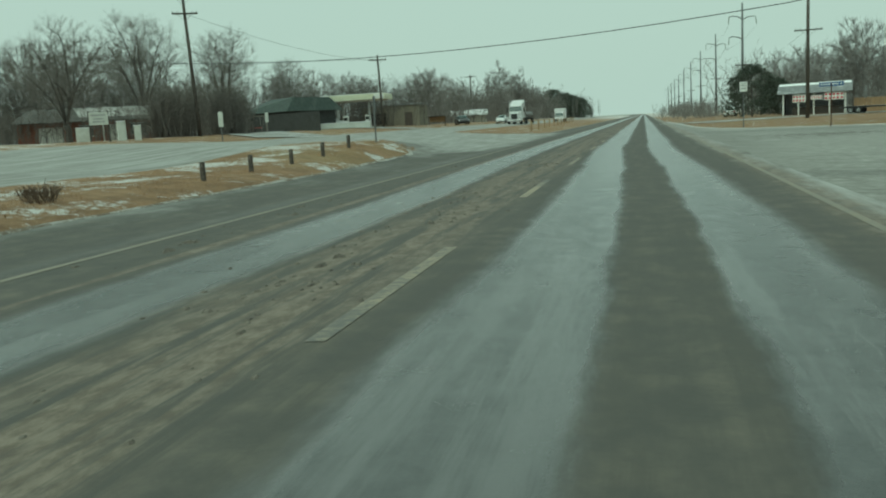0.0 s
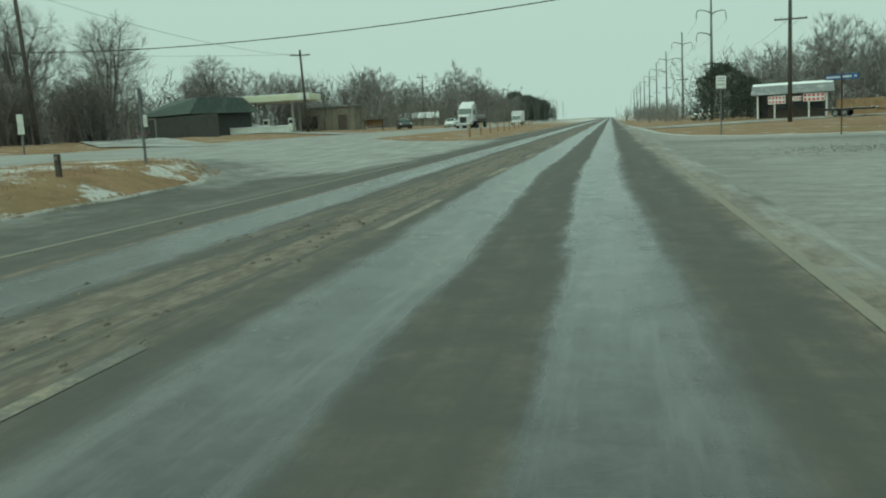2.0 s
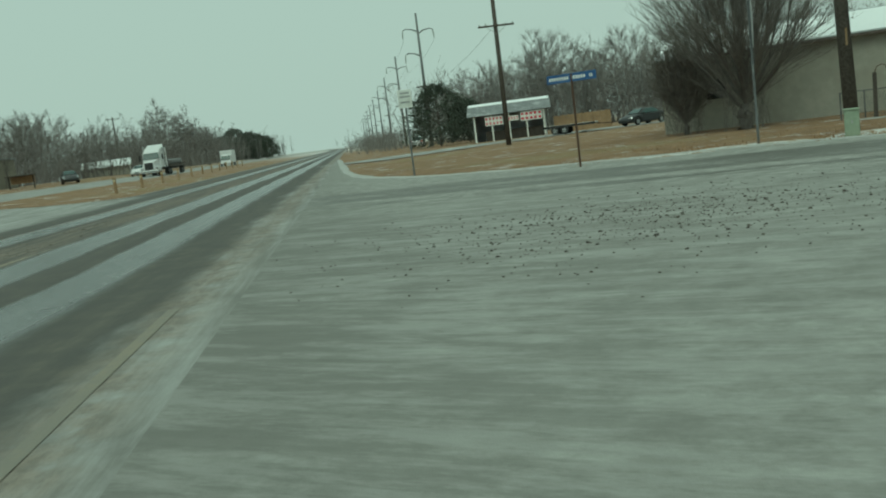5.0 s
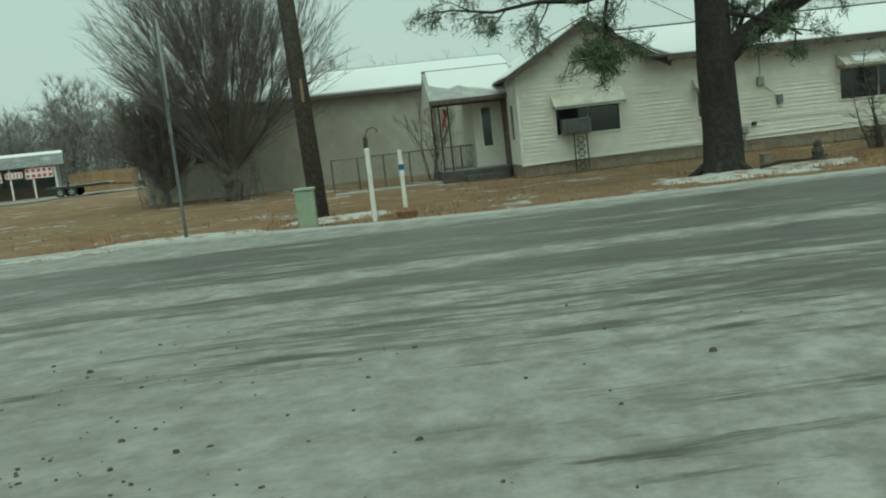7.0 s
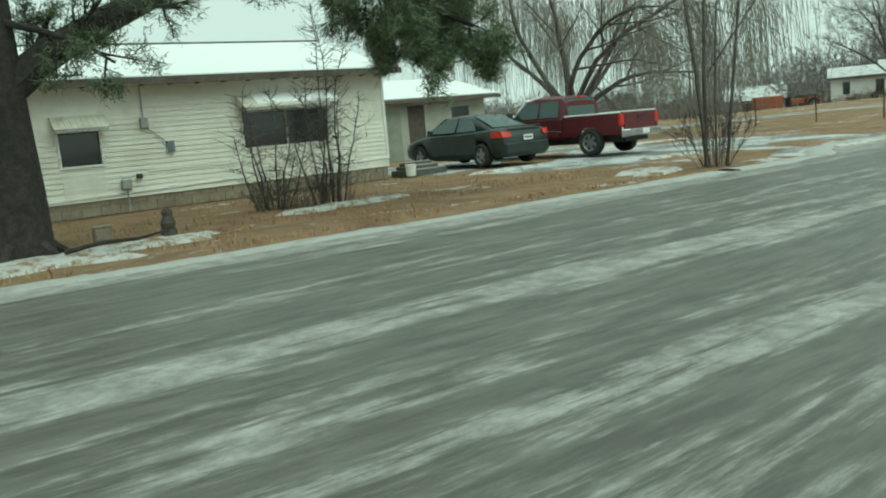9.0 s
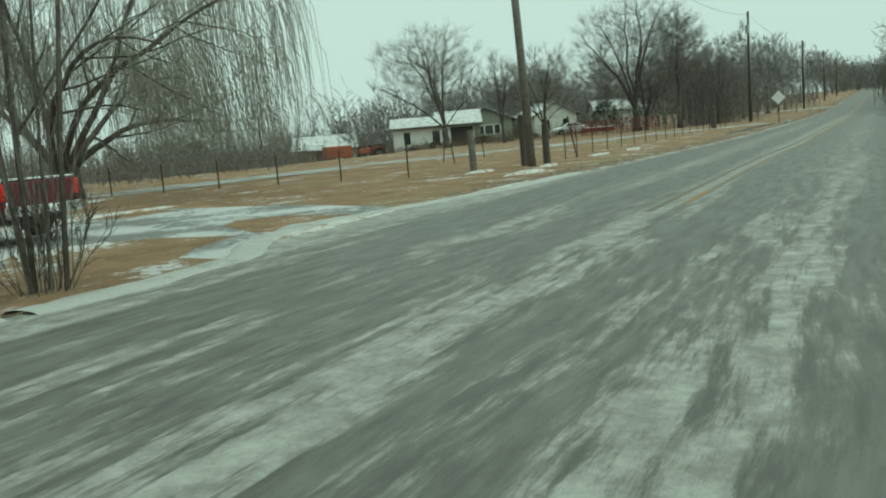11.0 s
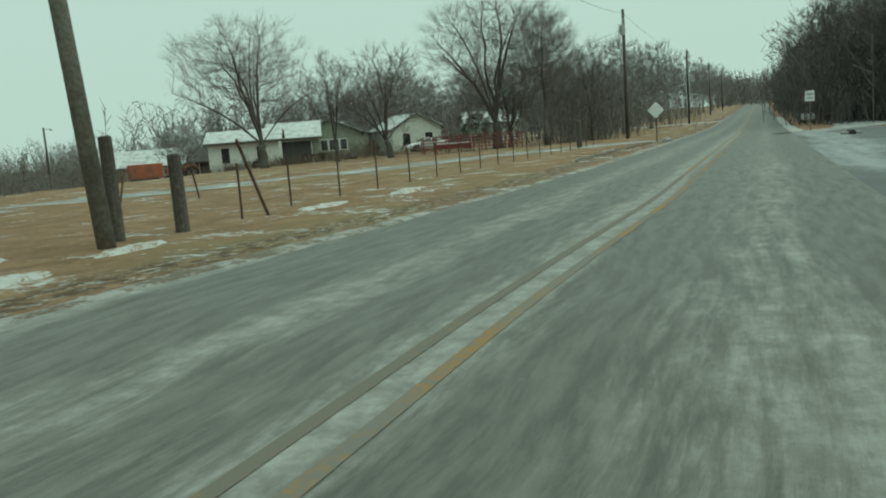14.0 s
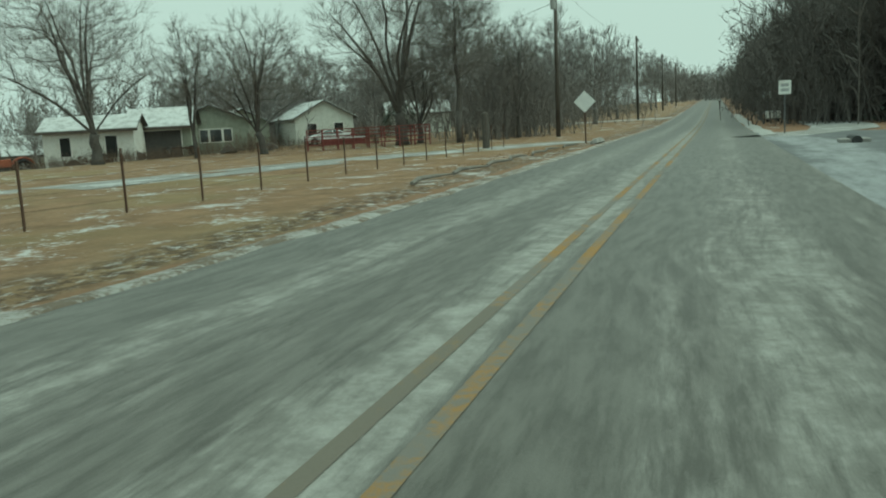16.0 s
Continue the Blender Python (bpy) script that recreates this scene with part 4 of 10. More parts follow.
RN, RZ, EY = 3.75, 3.86, -0.42       # ridge's place and height, front eave's overhang
slope = (RZ - 2.74) / (RN - EY)
roof_slab(house, (-1.35, EY, 2.74), (8.55, EY, 2.74), (8.55, RN, RZ), (-1.35, RN, RZ), 0.07, "roof", "shingle", "dark shingle roof slope")
roof_slab(house, (8.55, 7.95, 2.74), (-1.35, 7.95, 2.74), (-1.35, RN, RZ), (8.55, RN, RZ), 0.07, "roof", "shingle", "dark shingle roof slope")
roof_slab(house, (-0.62, EY + 0.04, 2.80), (8.50, EY + 0.04, 2.80), (8.50, RN, RZ + 0.075), (-1.35, RN, RZ + 0.075), 0.055, "roof_snow", "roofsnow", "even layer of white snow", 0.02)
gs = (APEX - EAVE) / 1.95
ov = 0.30
for sgn in (-1, 1):
    ex = GX + sgn * (1.95 + ov)
    ez = APEX + 0.05 - gs * (1.95 + ov)
    roof_slab(house, (ex, -0.30, ez), (ex, 7.8, ez), (GX, 7.8, APEX + 0.05), (GX, -0.30, APEX + 0.05), 0.06, "roof", "shingle", "dark shingle gable slope")
    roof_slab(house, (ex - sgn * 0.04, -0.22, ez + 0.08), (ex - sgn * 0.04, 7.7, ez + 0.08), (GX, 7.7, APEX + 0.125), (GX, -0.22, APEX + 0.125), 0.045, "roof_snow", "roofsnow", "even layer of white snow", 0.015)
    part("rake_board", Shape().prism([(ex, -0.31, ez - 0.10), (GX, -0.31, APEX - 0.05), (GX, -0.31, APEX + 0.08), (ex, -0.31, ez + 0.03)], (0, 0.03, 0)), "fascia", house, "dark brown rake board")
part("ridge_cap", Shape().box(-1.35, 8.56, RN - 0.07, RN + 0.07, RZ + 0.06, RZ + 0.165), "shingle", house, "dark ridge cap bare of snow", 0.02)
part("ridge_cap", Shape().box(GX - 0.06, GX + 0.06, -0.25, 7.75, APEX + 0.08, APEX + 0.185), "shingle", house, "dark ridge cap bare of snow", 0.02)
part("fascia", Shape().box(-0.75, 8.57, EY - 0.025, EY + 0.005, 2.66, 2.79), "fascia", house, "dark brown eave board")
part("rake_board", Shape().prism([(8.56, EY, 2.66), (8.56, RN, RZ - 0.09), (8.56, RN, RZ + 0.07), (8.56, EY, 2.80)], (0.03, 0, 0)), "fascia", house)
part("soffit", Shape().box(-0.7, 8.5, EY, 0.02, 2.705, 2.735), "trim", house, "pale soffit")
for i in range(15):
    x = -0.5 + i * 0.62
    part("rafter_tail", Shape().prism([(x, EY + 0.02, 2.665), (x, EY + 0.02, 2.70), (x, 0.02, 2.70), (x, 0.02, 2.655)], (0.04, 0, 0)), "fascia", house)
part("gable_vent", Shape().box(GX - 0.22, GX + 0.22, -0.02, 0.03, 3.02, 3.36), "trim", house, "white louvred gable vent")
for i in range(5):
    part("louvre", Shape().box(GX - 0.19, GX + 0.19, -0.035, -0.018, 3.06 + i * 0.06, 3.09 + i * 0.06), "greymetal", house)
part("flue", Shape().tube([(-3.4, 3.2, 3.4), (-3.4, 3.2, 4.65)], 0.05), "greymetal", house, "thin grey flue pipe")


def house_window(x0, x1, z0, z1, panes, name="window"):
    w = part(name, Shape().box(x0 - 0.045, x1 + 0.045, -0.03, 0.06, z0 - 0.05, z0), "trim", house, "low wide window with dark glass")
    frame_ = Shape().box(x0 - 0.045, x1 + 0.045, -0.025, 0.06, z1, z1 + 0.045).box(x0 - 0.045, x0, -0.025, 0.06, z0, z1).box(x1, x1 + 0.045, -0.025, 0.06, z0, z1)
    part("window_frame", frame_, "trim", w, "cream window frame")
    for i in range(panes):
        a, b = x0 + (x1 - x0) * i / panes, x0 + (x1 - x0) * (i + 1) / panes
        part("pane", Shape().box(a + 0.02, b - 0.02, 0.055, 0.063, z0 + 0.02, z1 - 0.02), "window", w)
        if i:
            part("mullion", Shape().box(a - 0.022, a + 0.022, 0.01, 0.06, z0, z1), "greymetal", w)
    part("curtain", Shape().box(x0, x1, 0.12, 0.13, z0, z1), "curtain", w)
    return w


def awning(x0, x1, z, drop, out, name="awning"):
    aw = part(name, Shape().loft([[(x0, -0.02, z), (x1, -0.02, z), (x1, -0.02, z - 0.012), (x0, -0.02, z - 0.012)], [(x0, -out, z - drop), (x1, -out, z - drop), (x1, -out, z - drop - 0.012), (x0, -out, z - drop - 0.012)]]),
              "awning", house, "cream ribbed metal window awning")
    k = int((x1 - x0) / 0.11)
    for i in range(k + 1):
        x = x0 + (x1 - x0) * i / k
        part("rib", Shape().prism([(x - 0.012, -0.02, z + 0.014), (x + 0.012, -0.02, z + 0.014), (x + 0.012, -out, z - drop + 0.014), (x - 0.012, -out, z - drop + 0.014)], (0, 0, -0.014)), "awning", aw)
    sc = Shape()
    for i in range(k):
        a, b = x0 + (x1 - x0) * i / k, x0 + (x1 - x0) * (i + 1) / k
        sc.prism([(a, -out, z - drop), (a, -out, z - drop - 0.055), ((a + b) / 2, -out, z - drop - 0.085), (b, -out, z - drop - 0.055), (b, -out, z - drop)], (0, 0.012, 0))
    part("scalloped_edge", sc, "greymetal", aw, "scalloped front edge")
    for x in (x0, x1 - 0.012):
        part("awning_side", Shape().prism([(x, -0.02, z), (x, -out, z - drop), (x, -0.02, z - drop)], (0.012, 0, 0)), "awning", aw)
    return aw


house_window(-3.80, -2.05, 1.00, 1.68, 2)
awning(-3.90, -1.95, 2.12, 0.36, 0.42)
house_window(0.16, 0.98, 1.07, 1.76, 1)
awning(0.05, 1.12, 2.10, 0.26, 0.35)
house_window(4.24, 6.50, 1.12, 1.93, 2)
aw3 = awning(4.15, 6.68, 2.34, 0.30, 0.48)
part("awning_snow", Shape().loft([[(4.5, -0.03, 2.36), (6.66, -0.03, 2.36), (6.66, -0.03, 2.33), (4.5, -0.03, 2.33)], [(4.5, -0.4, 2.13), (6.66, -0.4, 2.13), (6.66, -0.4, 2.09), (4.5, -0.4, 2.09)]]), "snow", aw3, "thin snow lying on the awning", 0.01)
# window air conditioner on its bracket
ac = part("air_conditioner", Shape().box(-3.70, -2.96, -0.42, 0.05, 0.99, 1.40), "steelpole", house, "weathered window air conditioner", 0.015)
part("grille", Shape().box(-3.62, -3.05, -0.432, -0.418, 1.04, 1.36), "blackplastic", ac)
for i in range(9):
    part("fin", Shape().box(-3.61, -3.06, -0.442, -0.43, 1.06 + i * 0.033, 1.07 + i * 0.033), "greymetal", ac)
tr = part("trellis", Shape().box(-3.45, -3.42, -0.36, -0.33, 0.02, 0.99), "darkwood", house, "scrolled dark bracket under the air conditioner")
part("upright", Shape().box(-3.10, -3.07, -0.36, -0.33, 0.02, 0.99), "darkwood", tr)
for i in range(5):
    z = 0.12 + i * 0.18
    part("scroll", Shape().tube([(-3.26 + 0.09 * math.cos(6.283 * t / 12), -0.345, z + 0.08 * math.sin(6.283 * t / 12)) for t in range(13)], 0.012, 4), "darkwood", tr)
    part("rung", Shape().box(-3.43, -3.08, -0.352, -0.338, z - 0.005, z + 0.01), "darkwood", tr)
# meters and boxes on the wall
part("electric_meter", Shape().box(1.86, 2.04, -0.10, 0.0, 1.74, 1.98), "greymetal", house, "round grey electric meter box", 0.02)
part("conduit", Shape().tube([(1.95, -0.04, 1.95), (1.95, -0.04, 2.7)], 0.018, 6), "greymetal", house)
part("conduit", Shape().tube([(1.98, -0.03, 1.78), (2.4, -0.03, 1.42)], 0.012, 5), "greymetal", house)
part("junction_box", Shape().box(2.39, 2.55, -0.10, 0.0, 1.20, 1.44), "bluegrey", house, "blue-grey wall box", 0.015)
part("vent_hood", Shape().box(1.64, 1.76, -0.08, 0.0, 0.68, 0.78), "blackplastic", house, "small black vent hood", 0.01)
part("gas_meter", Shape().box(1.28, 1.50, -0.16, 0.0, 0.46, 0.72), "greymetal", house, "grey gas meter", 0.04)
part("gas_pipe", Shape().tube([(1.39, -0.1, 0.5), (1.39, -0.1, 0.0)], 0.018, 6), "greymetal", house)
# porch on the end wall
PY0, PY1 = 1.9, 4.7
part("porch_deck", Shape().box(-6.85, X0 - 0.02, PY0 - 0.1, PY1, -0.1, 0.28), "darkslab", house, "dark concrete porch slab", 0.02)
part("porch_floor", Shape().box(-6.83, X0 - 0.04, PY0 - 0.08, PY1 - 0.02, 0.281, 0.292), "concrete", house, "pale porch floor")
part("porch_step", Shape().box(-6.2, -5.0, PY0 - 0.5, PY0 - 0.12, -0.1, 0.12), "darkslab", house, "", 0.02)
for x, y in ((-6.78, PY0 + 0.02), (-6.52, PY0 + 0.02), (-6.78, PY1 - 0.1)):
    post_ = part("porch_post", Shape().box(x - 0.022, x + 0.022, y - 0.022, y + 0.022, 0.28, 2.24), "blackplastic", house, "thin dark iron porch post")
    for i in range(8):
        part("scroll", Shape().tube([(x + 0.05 + 0.045 * math.cos(6.283 * t / 8), y, 0.45 + i * 0.22 + 0.09 * math.sin(6.283 * t / 8)) for t in range(9)], 0.006, 3), "blackplastic", post_)
RY, RZP = (PY0 + PY1) / 2 - 0.05, 3.22
roof_slab(house, (-7.05, PY0 - 0.32, 2.30), (X0 + 0.5, PY0 - 0.32, 2.30), (X0 + 0.5, RY, RZP), (-7.05, RY, RZP), 0.05, "porch_roof", "porchroof", "pale grey porch roof slope")
roof_slab(house, (X0 + 0.5, PY1 + 0.3, 2.30), (-7.05, PY1 + 0.3, 2.30), (-7.05, RY, RZP), (X0 + 0.5, RY, RZP), 0.05, "porch_roof", "porchroof", "pale grey porch roof slope")
ps = (RZP - 2.30) / (RY - PY0 + 0.32)
edge = [(-6.95, 0.80), (-6.65, 0.62), (-6.40, 0.50), (-6.10, 0.66), (-5.80, 0.45), (-5.50, 0.36), (-5.25, 0.22), (-5.0, 0.10), (-4.45, 0.06)]
top = [(x, RY - 0.02) for x, _u in reversed(edge)]
low = [(x, PY0 - 0.32 + u) for x, u in edge]
part("roof_snow", Shape().prism([(x, y, 2.30 + ps * (y - PY0 + 0.32) + 0.10) for x, y in low + top], (0, 0, -0.045)), "roofsnow", house, "white snow slid off the lower porch roof")
part("ridge_cap", Shape().box(-7.06, X0 + 0.4, RY - 0.05, RY + 0.05, RZP + 0.02, RZP + 0.095), "shingle", house, "thin dark ridge cap", 0.01)
part("fascia", Shape().box(-7.06, X0 + 0.3, PY0 - 0.345, PY0 - 0.31, 2.22, 2.34), "fascia", house, "dark porch eave board")
part("porch_gable", Shape().prism([(-7.04, PY0 - 0.32, 2.22), (-7.04, PY1 + 0.3, 2.22), (-7.04, PY1 + 0.3, 2.30), (-7.04, RY, RZP), (-7.04, PY0 - 0.32, 2.30)], (0.04, 0, 0)), "paleblue", house, "pale boarded porch gable")
part("porch_beam", Shape().box(-7.0, X0, PY0 - 0.06, PY0 + 0.06, 2.16, 2.28), "fascia", house, "brown porch beam")
part("wall", Shape().box(-5.72, X0 - 0.002, 2.60, 2.72, 0.2, 2.6).box(-5.72, -5.60, 2.72, 7.4, 0.2, 2.6), "siding", house, "cream entry wall under the porch")
for row in range(18):
    z0 = 0.30 + LAP * row
    part("siding_board", Shape().add([(-5.72, 2.575, z0), (X0, 2.575, z0), (X0, 2.6, z0), (-5.72, 2.6, z0), (-5.72, 2.59, z0 + LAP), (X0, 2.59, z0 + LAP), (X0, 2.6, z0 + LAP), (-5.72, 2.6, z0 + LAP)],
                                     [(0, 1, 5, 4), (0, 3, 2, 1), (0, 4, 7, 3), (1, 2, 6, 5), (4, 5, 6, 7)]), "siding", house)
door_ = part("entry_door", Shape().box(X0 - 0.035, X0, 1.72, 2.52, 0.3, 2.25), "door", house, "dark front door under the porch")
part("door_knob", Shape().tube([(X0 - 0.03, 1.82, 1.2), (X0 - 0.09, 1.82, 1.2)], 0.03, 8), "chrome", door_)
pw = part("porch_window", Shape().box(-5.50, -5.16, 2.555, 2.60, 0.85, 2.08), "trim", house, "narrow curtained porch window")
part("pane", Shape().box(-5.46, -5.20, 2.548, 2.556, 0.90, 2.03), "window", pw)
sw = part("side_window", Shape().box(X0 - 0.03, X0 + 0.02, 0.62, 1.02, 0.95, 2.0), "trim", house, "narrow window in the porch wall")
part("pane", Shape().box(X0 - 0.036, X0 - 0.028, 0.67, 0.97, 1.0, 1.95), "window", sw)
solo("flag", Shape().loft([[(0.22 * math.sin(t * 0.9) * 0.2, 0, -t * 0.09), (0.10 + 0.03 * math.sin(t), 0.04 * math.sin(t * 1.3), -t * 0.09), (0.10 + 0.03 * math.sin(t), 0.04 * math.sin(t * 1.3) + 0.012, -t * 0.09), (0.22 * math.sin(t * 0.9) * 0.2, 0.012, -t * 0.09)] for t in range(7)]),
     "redcloth", SR(-6.68, 59.4 + PY0, 2.1), ROT_S, "small faded red cloth hanging from a porch post", "flag")
# pale walk to the porch
solo("front_walk", Shape().box(-3.3, 0, -0.16, 0.16, -0.06, 0.012), "frost", SR(-6.75, 61.9), ROT_S + 10, "narrow garden walk under thin snow", "path", bevel=0.02)
# stack of slabs by the corner
steps_ = thing("concrete_steps", SR(9.25, 59.5), ROT_S, "short stack of weathered concrete steps with snow on top", "steps")
for i, (w, d, z0, z1) in enumerate(((0.62, 0.8, -0.05, 0.12), (0.52, 0.6, 0.12, 0.22), (0.46, 0.45, 0.22, 0.31))):
    st = part("step", Shape().box(-w, w, -d / 2 + 0.15 * i, d / 2 + 0.1, z0, z1), "darkslab", steps_, "", 0.015)
    part("snow_cover", Shape().box(-w + 0.03, w - 0.03, -d / 2 + 0.15 * i + 0.03, -d / 2 + 0.15 * i + 0.16, z1 + 0.001, z1 + 0.025), "frost", st, "thin snow", 0.012)
solo("white_bucket", Shape().tube([(0, 0, 0), (0, 0, 0.3)], [0.12, 0.145], 12), "whitepost", SR(8.5, 58.85), 0, "white plastic bucket by the house corner", "bucket")

# ---- long grey metal building behind ----
barn = thing("metal_building", Vector((W2.x * -17.5 + N2.x * 70, W2.y * -17.5 + N2.y * 70, 0.25)), ROT_S, "long grey metal building with a snow-covered roof", "barn")
part("wall", Shape().box(0, 14.6, 0, 0.12, -0.4, 3.12), "barnwall", barn, "front wall of grey metal sheeting")
part("wall", Shape().box(0, 0.12, 0.12, 9.0, -0.4, 3.12).prism([(0.0, 0.0, 3.12), (0.0, 9.0, 3.12), (0.0, 4.5, 4.22)], (0.12, 0, 0)), "barnwall", barn, "gable end wall")
part("wall", Shape().box(14.48, 14.6, 0.12, 9.0, -0.4, 3.12).prism([(14.6, 9.0, 3.12), (14.6, 0.0, 3.12), (14.6, 4.5, 4.22)], (-0.12, 0, 0)), "barnwall", barn, "gable end wall")
part("wall", Shape().box(0.12, 14.48, 8.88, 9.0, -0.4, 3.12), "barnwall", barn)
for i in range(48):
    part("panel_rib", Shape().box(0.15 + i * 0.3, 0.19 + i * 0.3, -0.022, 0.0, -0.3, 3.1), "barnwall", barn)
roof_slab(barn, (-0.3, -0.35, 3.06), (14.9, -0.35, 3.06), (14.9, 4.5, 4.30), (-0.3, 4.5, 4.30), 0.07, "roof", "tinroof", "metal roof slope")
roof_slab(barn, (14.9, 9.35, 3.06), (-0.3, 9.35, 3.06), (-0.3, 4.5, 4.30), (14.9, 4.5, 4.30), 0.07, "roof", "tinroof", "metal roof slope")
roof_slab(barn, (-0.2, -0.28, 3.15), (14.8, -0.28, 3.15), (14.8, 4.5, 4.37), (-0.2, 4.5, 4.37), 0.05, "roof_snow", "roofsnow", "even layer of white snow", 0.02)
part("ridge_cap", Shape().box(-0.3, 14.9, 4.4, 4.6, 4.34, 4.44), "tinroof", barn, "grey metal ridge cap", 0.02)
part("gutter", Shape().box(-0.3, 14.9, -0.42, -0.34, 2.98, 3.10), "fascia", barn, "dark gutter under the eave")
part("window", Shape().box(2.0, 2.9, -0.03, 0.0, 1.1, 2.0), "window", barn, "small dark window")

# ---- chain-link yard fence by the porch ----
yf = thing("yard_fence", SR(-10.1, 63.0), ROT_S - 4, "low chain-link yard fence with pipe posts", "fence")
for i in range(8):
    part("fence_post", Shape().tube([(i * 0.8, 0, -0.1), (i * 0.8, 0, 0.98)], 0.026, 6), "steelpole", yf)
part("top_rail", Shape().tube([(0, 0, 0.97), (5.6, 0, 0.97)], 0.024, 6), "steelpole", yf)
part("bottom_wire", Shape().tube([(0, 0, 0.06), (5.6, 0, 0.06)], 0.008, 4), "steelpole", yf)
mesh_ = Shape()
for i in range(93):
    x = i * 0.06
    mesh_.tube([(x, 0, 0.02), (min(x + 0.95, 5.6), 0, 0.02 + min(0.95, 5.6 - x))], 0.003, 3, False)
    mesh_.tube([(5.6 - x, 0, 0.02), (max(5.6 - x - 0.95, 0), 0, 0.02 + min(0.95, 5.6 - x))], 0.003, 3, False)
part("wire_mesh", mesh_, "steelpole", yf)
bird = thing("yard_post", SR(-9.0, 62.2), ROT_S, "dark yard post with a bent iron hook", "post")
part("post", Shape().tube([(0, 0, -0.1), (0.02, 0, 1.55)], [0.075, 0.065], 8), "pole", bird)
part("hook", Shape().tube([(0, 0, 1.5), (0.1, 0, 1.75), (0.28, 0, 1.82), (0.4, 0, 1.74), (0.38, 0, 1.66)], 0.016, 5), "rust", bird)

# ---- small garage behind the parked cars ----
gar = thing("garage", Vector((W2.x * 12.4 + N2.x * 68, W2.y * 12.4 + N2.y * 68, 0.1)), ROT_S, "low pale garage with brown doors under roof snow", "garage")
for a, b, c, d in wall_pieces(0, 6.3, -0.3, 2.15, [(2.45, 3.25, -0.3, 1.95), (4.6, 5.5, 0.9, 1.8)]):
    part("wall", Shape().box(a, b, 0, 0.12, c, d), "barnwall", gar, "pale front wall panel")
part("wall", Shape().box(0, 0.12, 0.12, 5, -0.3, 2.15).box(6.18, 6.3, 0.12, 5, -0.3, 2.15).box(0.12, 6.18, 4.88, 5, -0.3, 2.15), "barnwall", gar)
part("door", Shape().box(2.47, 3.23, 0.04, 0.08, -0.3, 1.93), "door", gar, "brown wooden door", 0.01)
part("garage_door", Shape().box(0.3, 2.1, -0.03, 0.0, -0.25, 1.75), "sage", gar, "dull pale garage door", 0.01)
part("window", Shape().box(4.62, 5.48, 0.03, 0.06, 0.92, 1.78), "window", gar, "dark window")
roof_slab(gar, (-0.4, -0.5, 2.12), (6.8, -0.5, 2.12), (6.4, 2.5, 3.0), (0, 2.5, 3.0), 0.06, "roof", "shingle", "low hipped roof")
roof_slab(gar, (6.8, 5.5, 2.12), (-0.4, 5.5, 2.12), (0, 2.5, 3.0), (6.4, 2.5, 3.0), 0.06, "roof", "shingle", "low hipped roof")
roof_slab(gar, (-0.35, -0.44, 2.20), (6.74, -0.44, 2.20), (6.4, 2.5, 3.06), (0, 2.5, 3.06), 0.06, "roof_snow", "roofsnow", "even layer of white snow", 0.02)
part("fascia", Shape().box(-0.42, 6.82, -0.53, -0.49, 2.05, 2.18), "fascia", gar, "brown eave board")


# ---- vehicles ----
def wheel(parent, x, y, r, w, side, spokes=5):
    """side: +1 where the outer face looks to +y."""
    t = Shape()
    prof = [(r * 0.62, -w / 2), (r * 0.92, -w / 2), (r, -w * 0.32), (r, w * 0.32), (r * 0.92, w / 2), (r * 0.62, w / 2)]
    n = 20
    for i in range(n):
        c, s = math.cos(6.28318 * i / n), math.sin(6.28318 * i / n)
        t.v += [(x + q * c, y + d, r + q * s) for q, d in prof]
    k = len(prof)
    t.f = [(i * k + j, i * k + (j + 1) % k, ((i + 1) % n) * k + (j + 1) % k, ((i + 1) % n) * k + j) for i in range(n) for j in range(k)]
    wh = part("wheel", t, "rubber", parent, "black rubber tyre", smooth_shade=True)
    rim = Shape().tube([(x, y + side * w * 0.12, r), (x, y + side * w * 0.30, r)], r * 0.63, 16)
    part("rim", rim, "blackplastic", wh)
    for i in range(spokes):
        c, s = math.cos(6.28318 * i / spokes + 0.3), math.sin(6.28318 * i / spokes + 0.3)
        part("spoke", Shape().prism([(x - s * 0.035 + c * 0.04, y + side * w * 0.36, r + c * 0.035 + s * 0.04), (x + s * 0.035 + c * 0.04, y + side * w * 0.36, r - c * 0.035 + s * 0.04),
                                     (x + s * 0.05 + c * r * 0.6, y + side * w * 0.34, r - c * 0.05 + s * r * 0.6), (x - s * 0.05 + c * r * 0.6, y + side * w * 0.34, r + c * 0.05 + s * r * 0.6)], (0, -side * 0.03, 0)), "rim", wh)
    part("hub", Shape().tube([(x, y + side * w * 0.3, r), (x, y + side * w * 0.40, r)], r * 0.17, 10), "rim", wh)
    ring = Shape()
    m = 20
    for i in range(m):
        c, s = math.cos(6.28318 * i / m), math.sin(6.28318 * i / m)
        ring.v += [(x + q * c, y + side * d, r + q * s) for q, d in ((r * 0.56, w * 0.36), (r * 0.66, w * 0.42), (r * 0.66, w * 0.3), (r * 0.56, w * 0.3))]
    ring.f = [(i * 4 + j, i * 4 + (j + 1) % 4, ((i + 1) % m) * 4 + (j + 1) % 4, ((i + 1) % m) * 4 + j) for i in range(m) for j in range(4)]
    part("rim_edge", ring, "rim", wh, smooth_shade=True)
    return wh


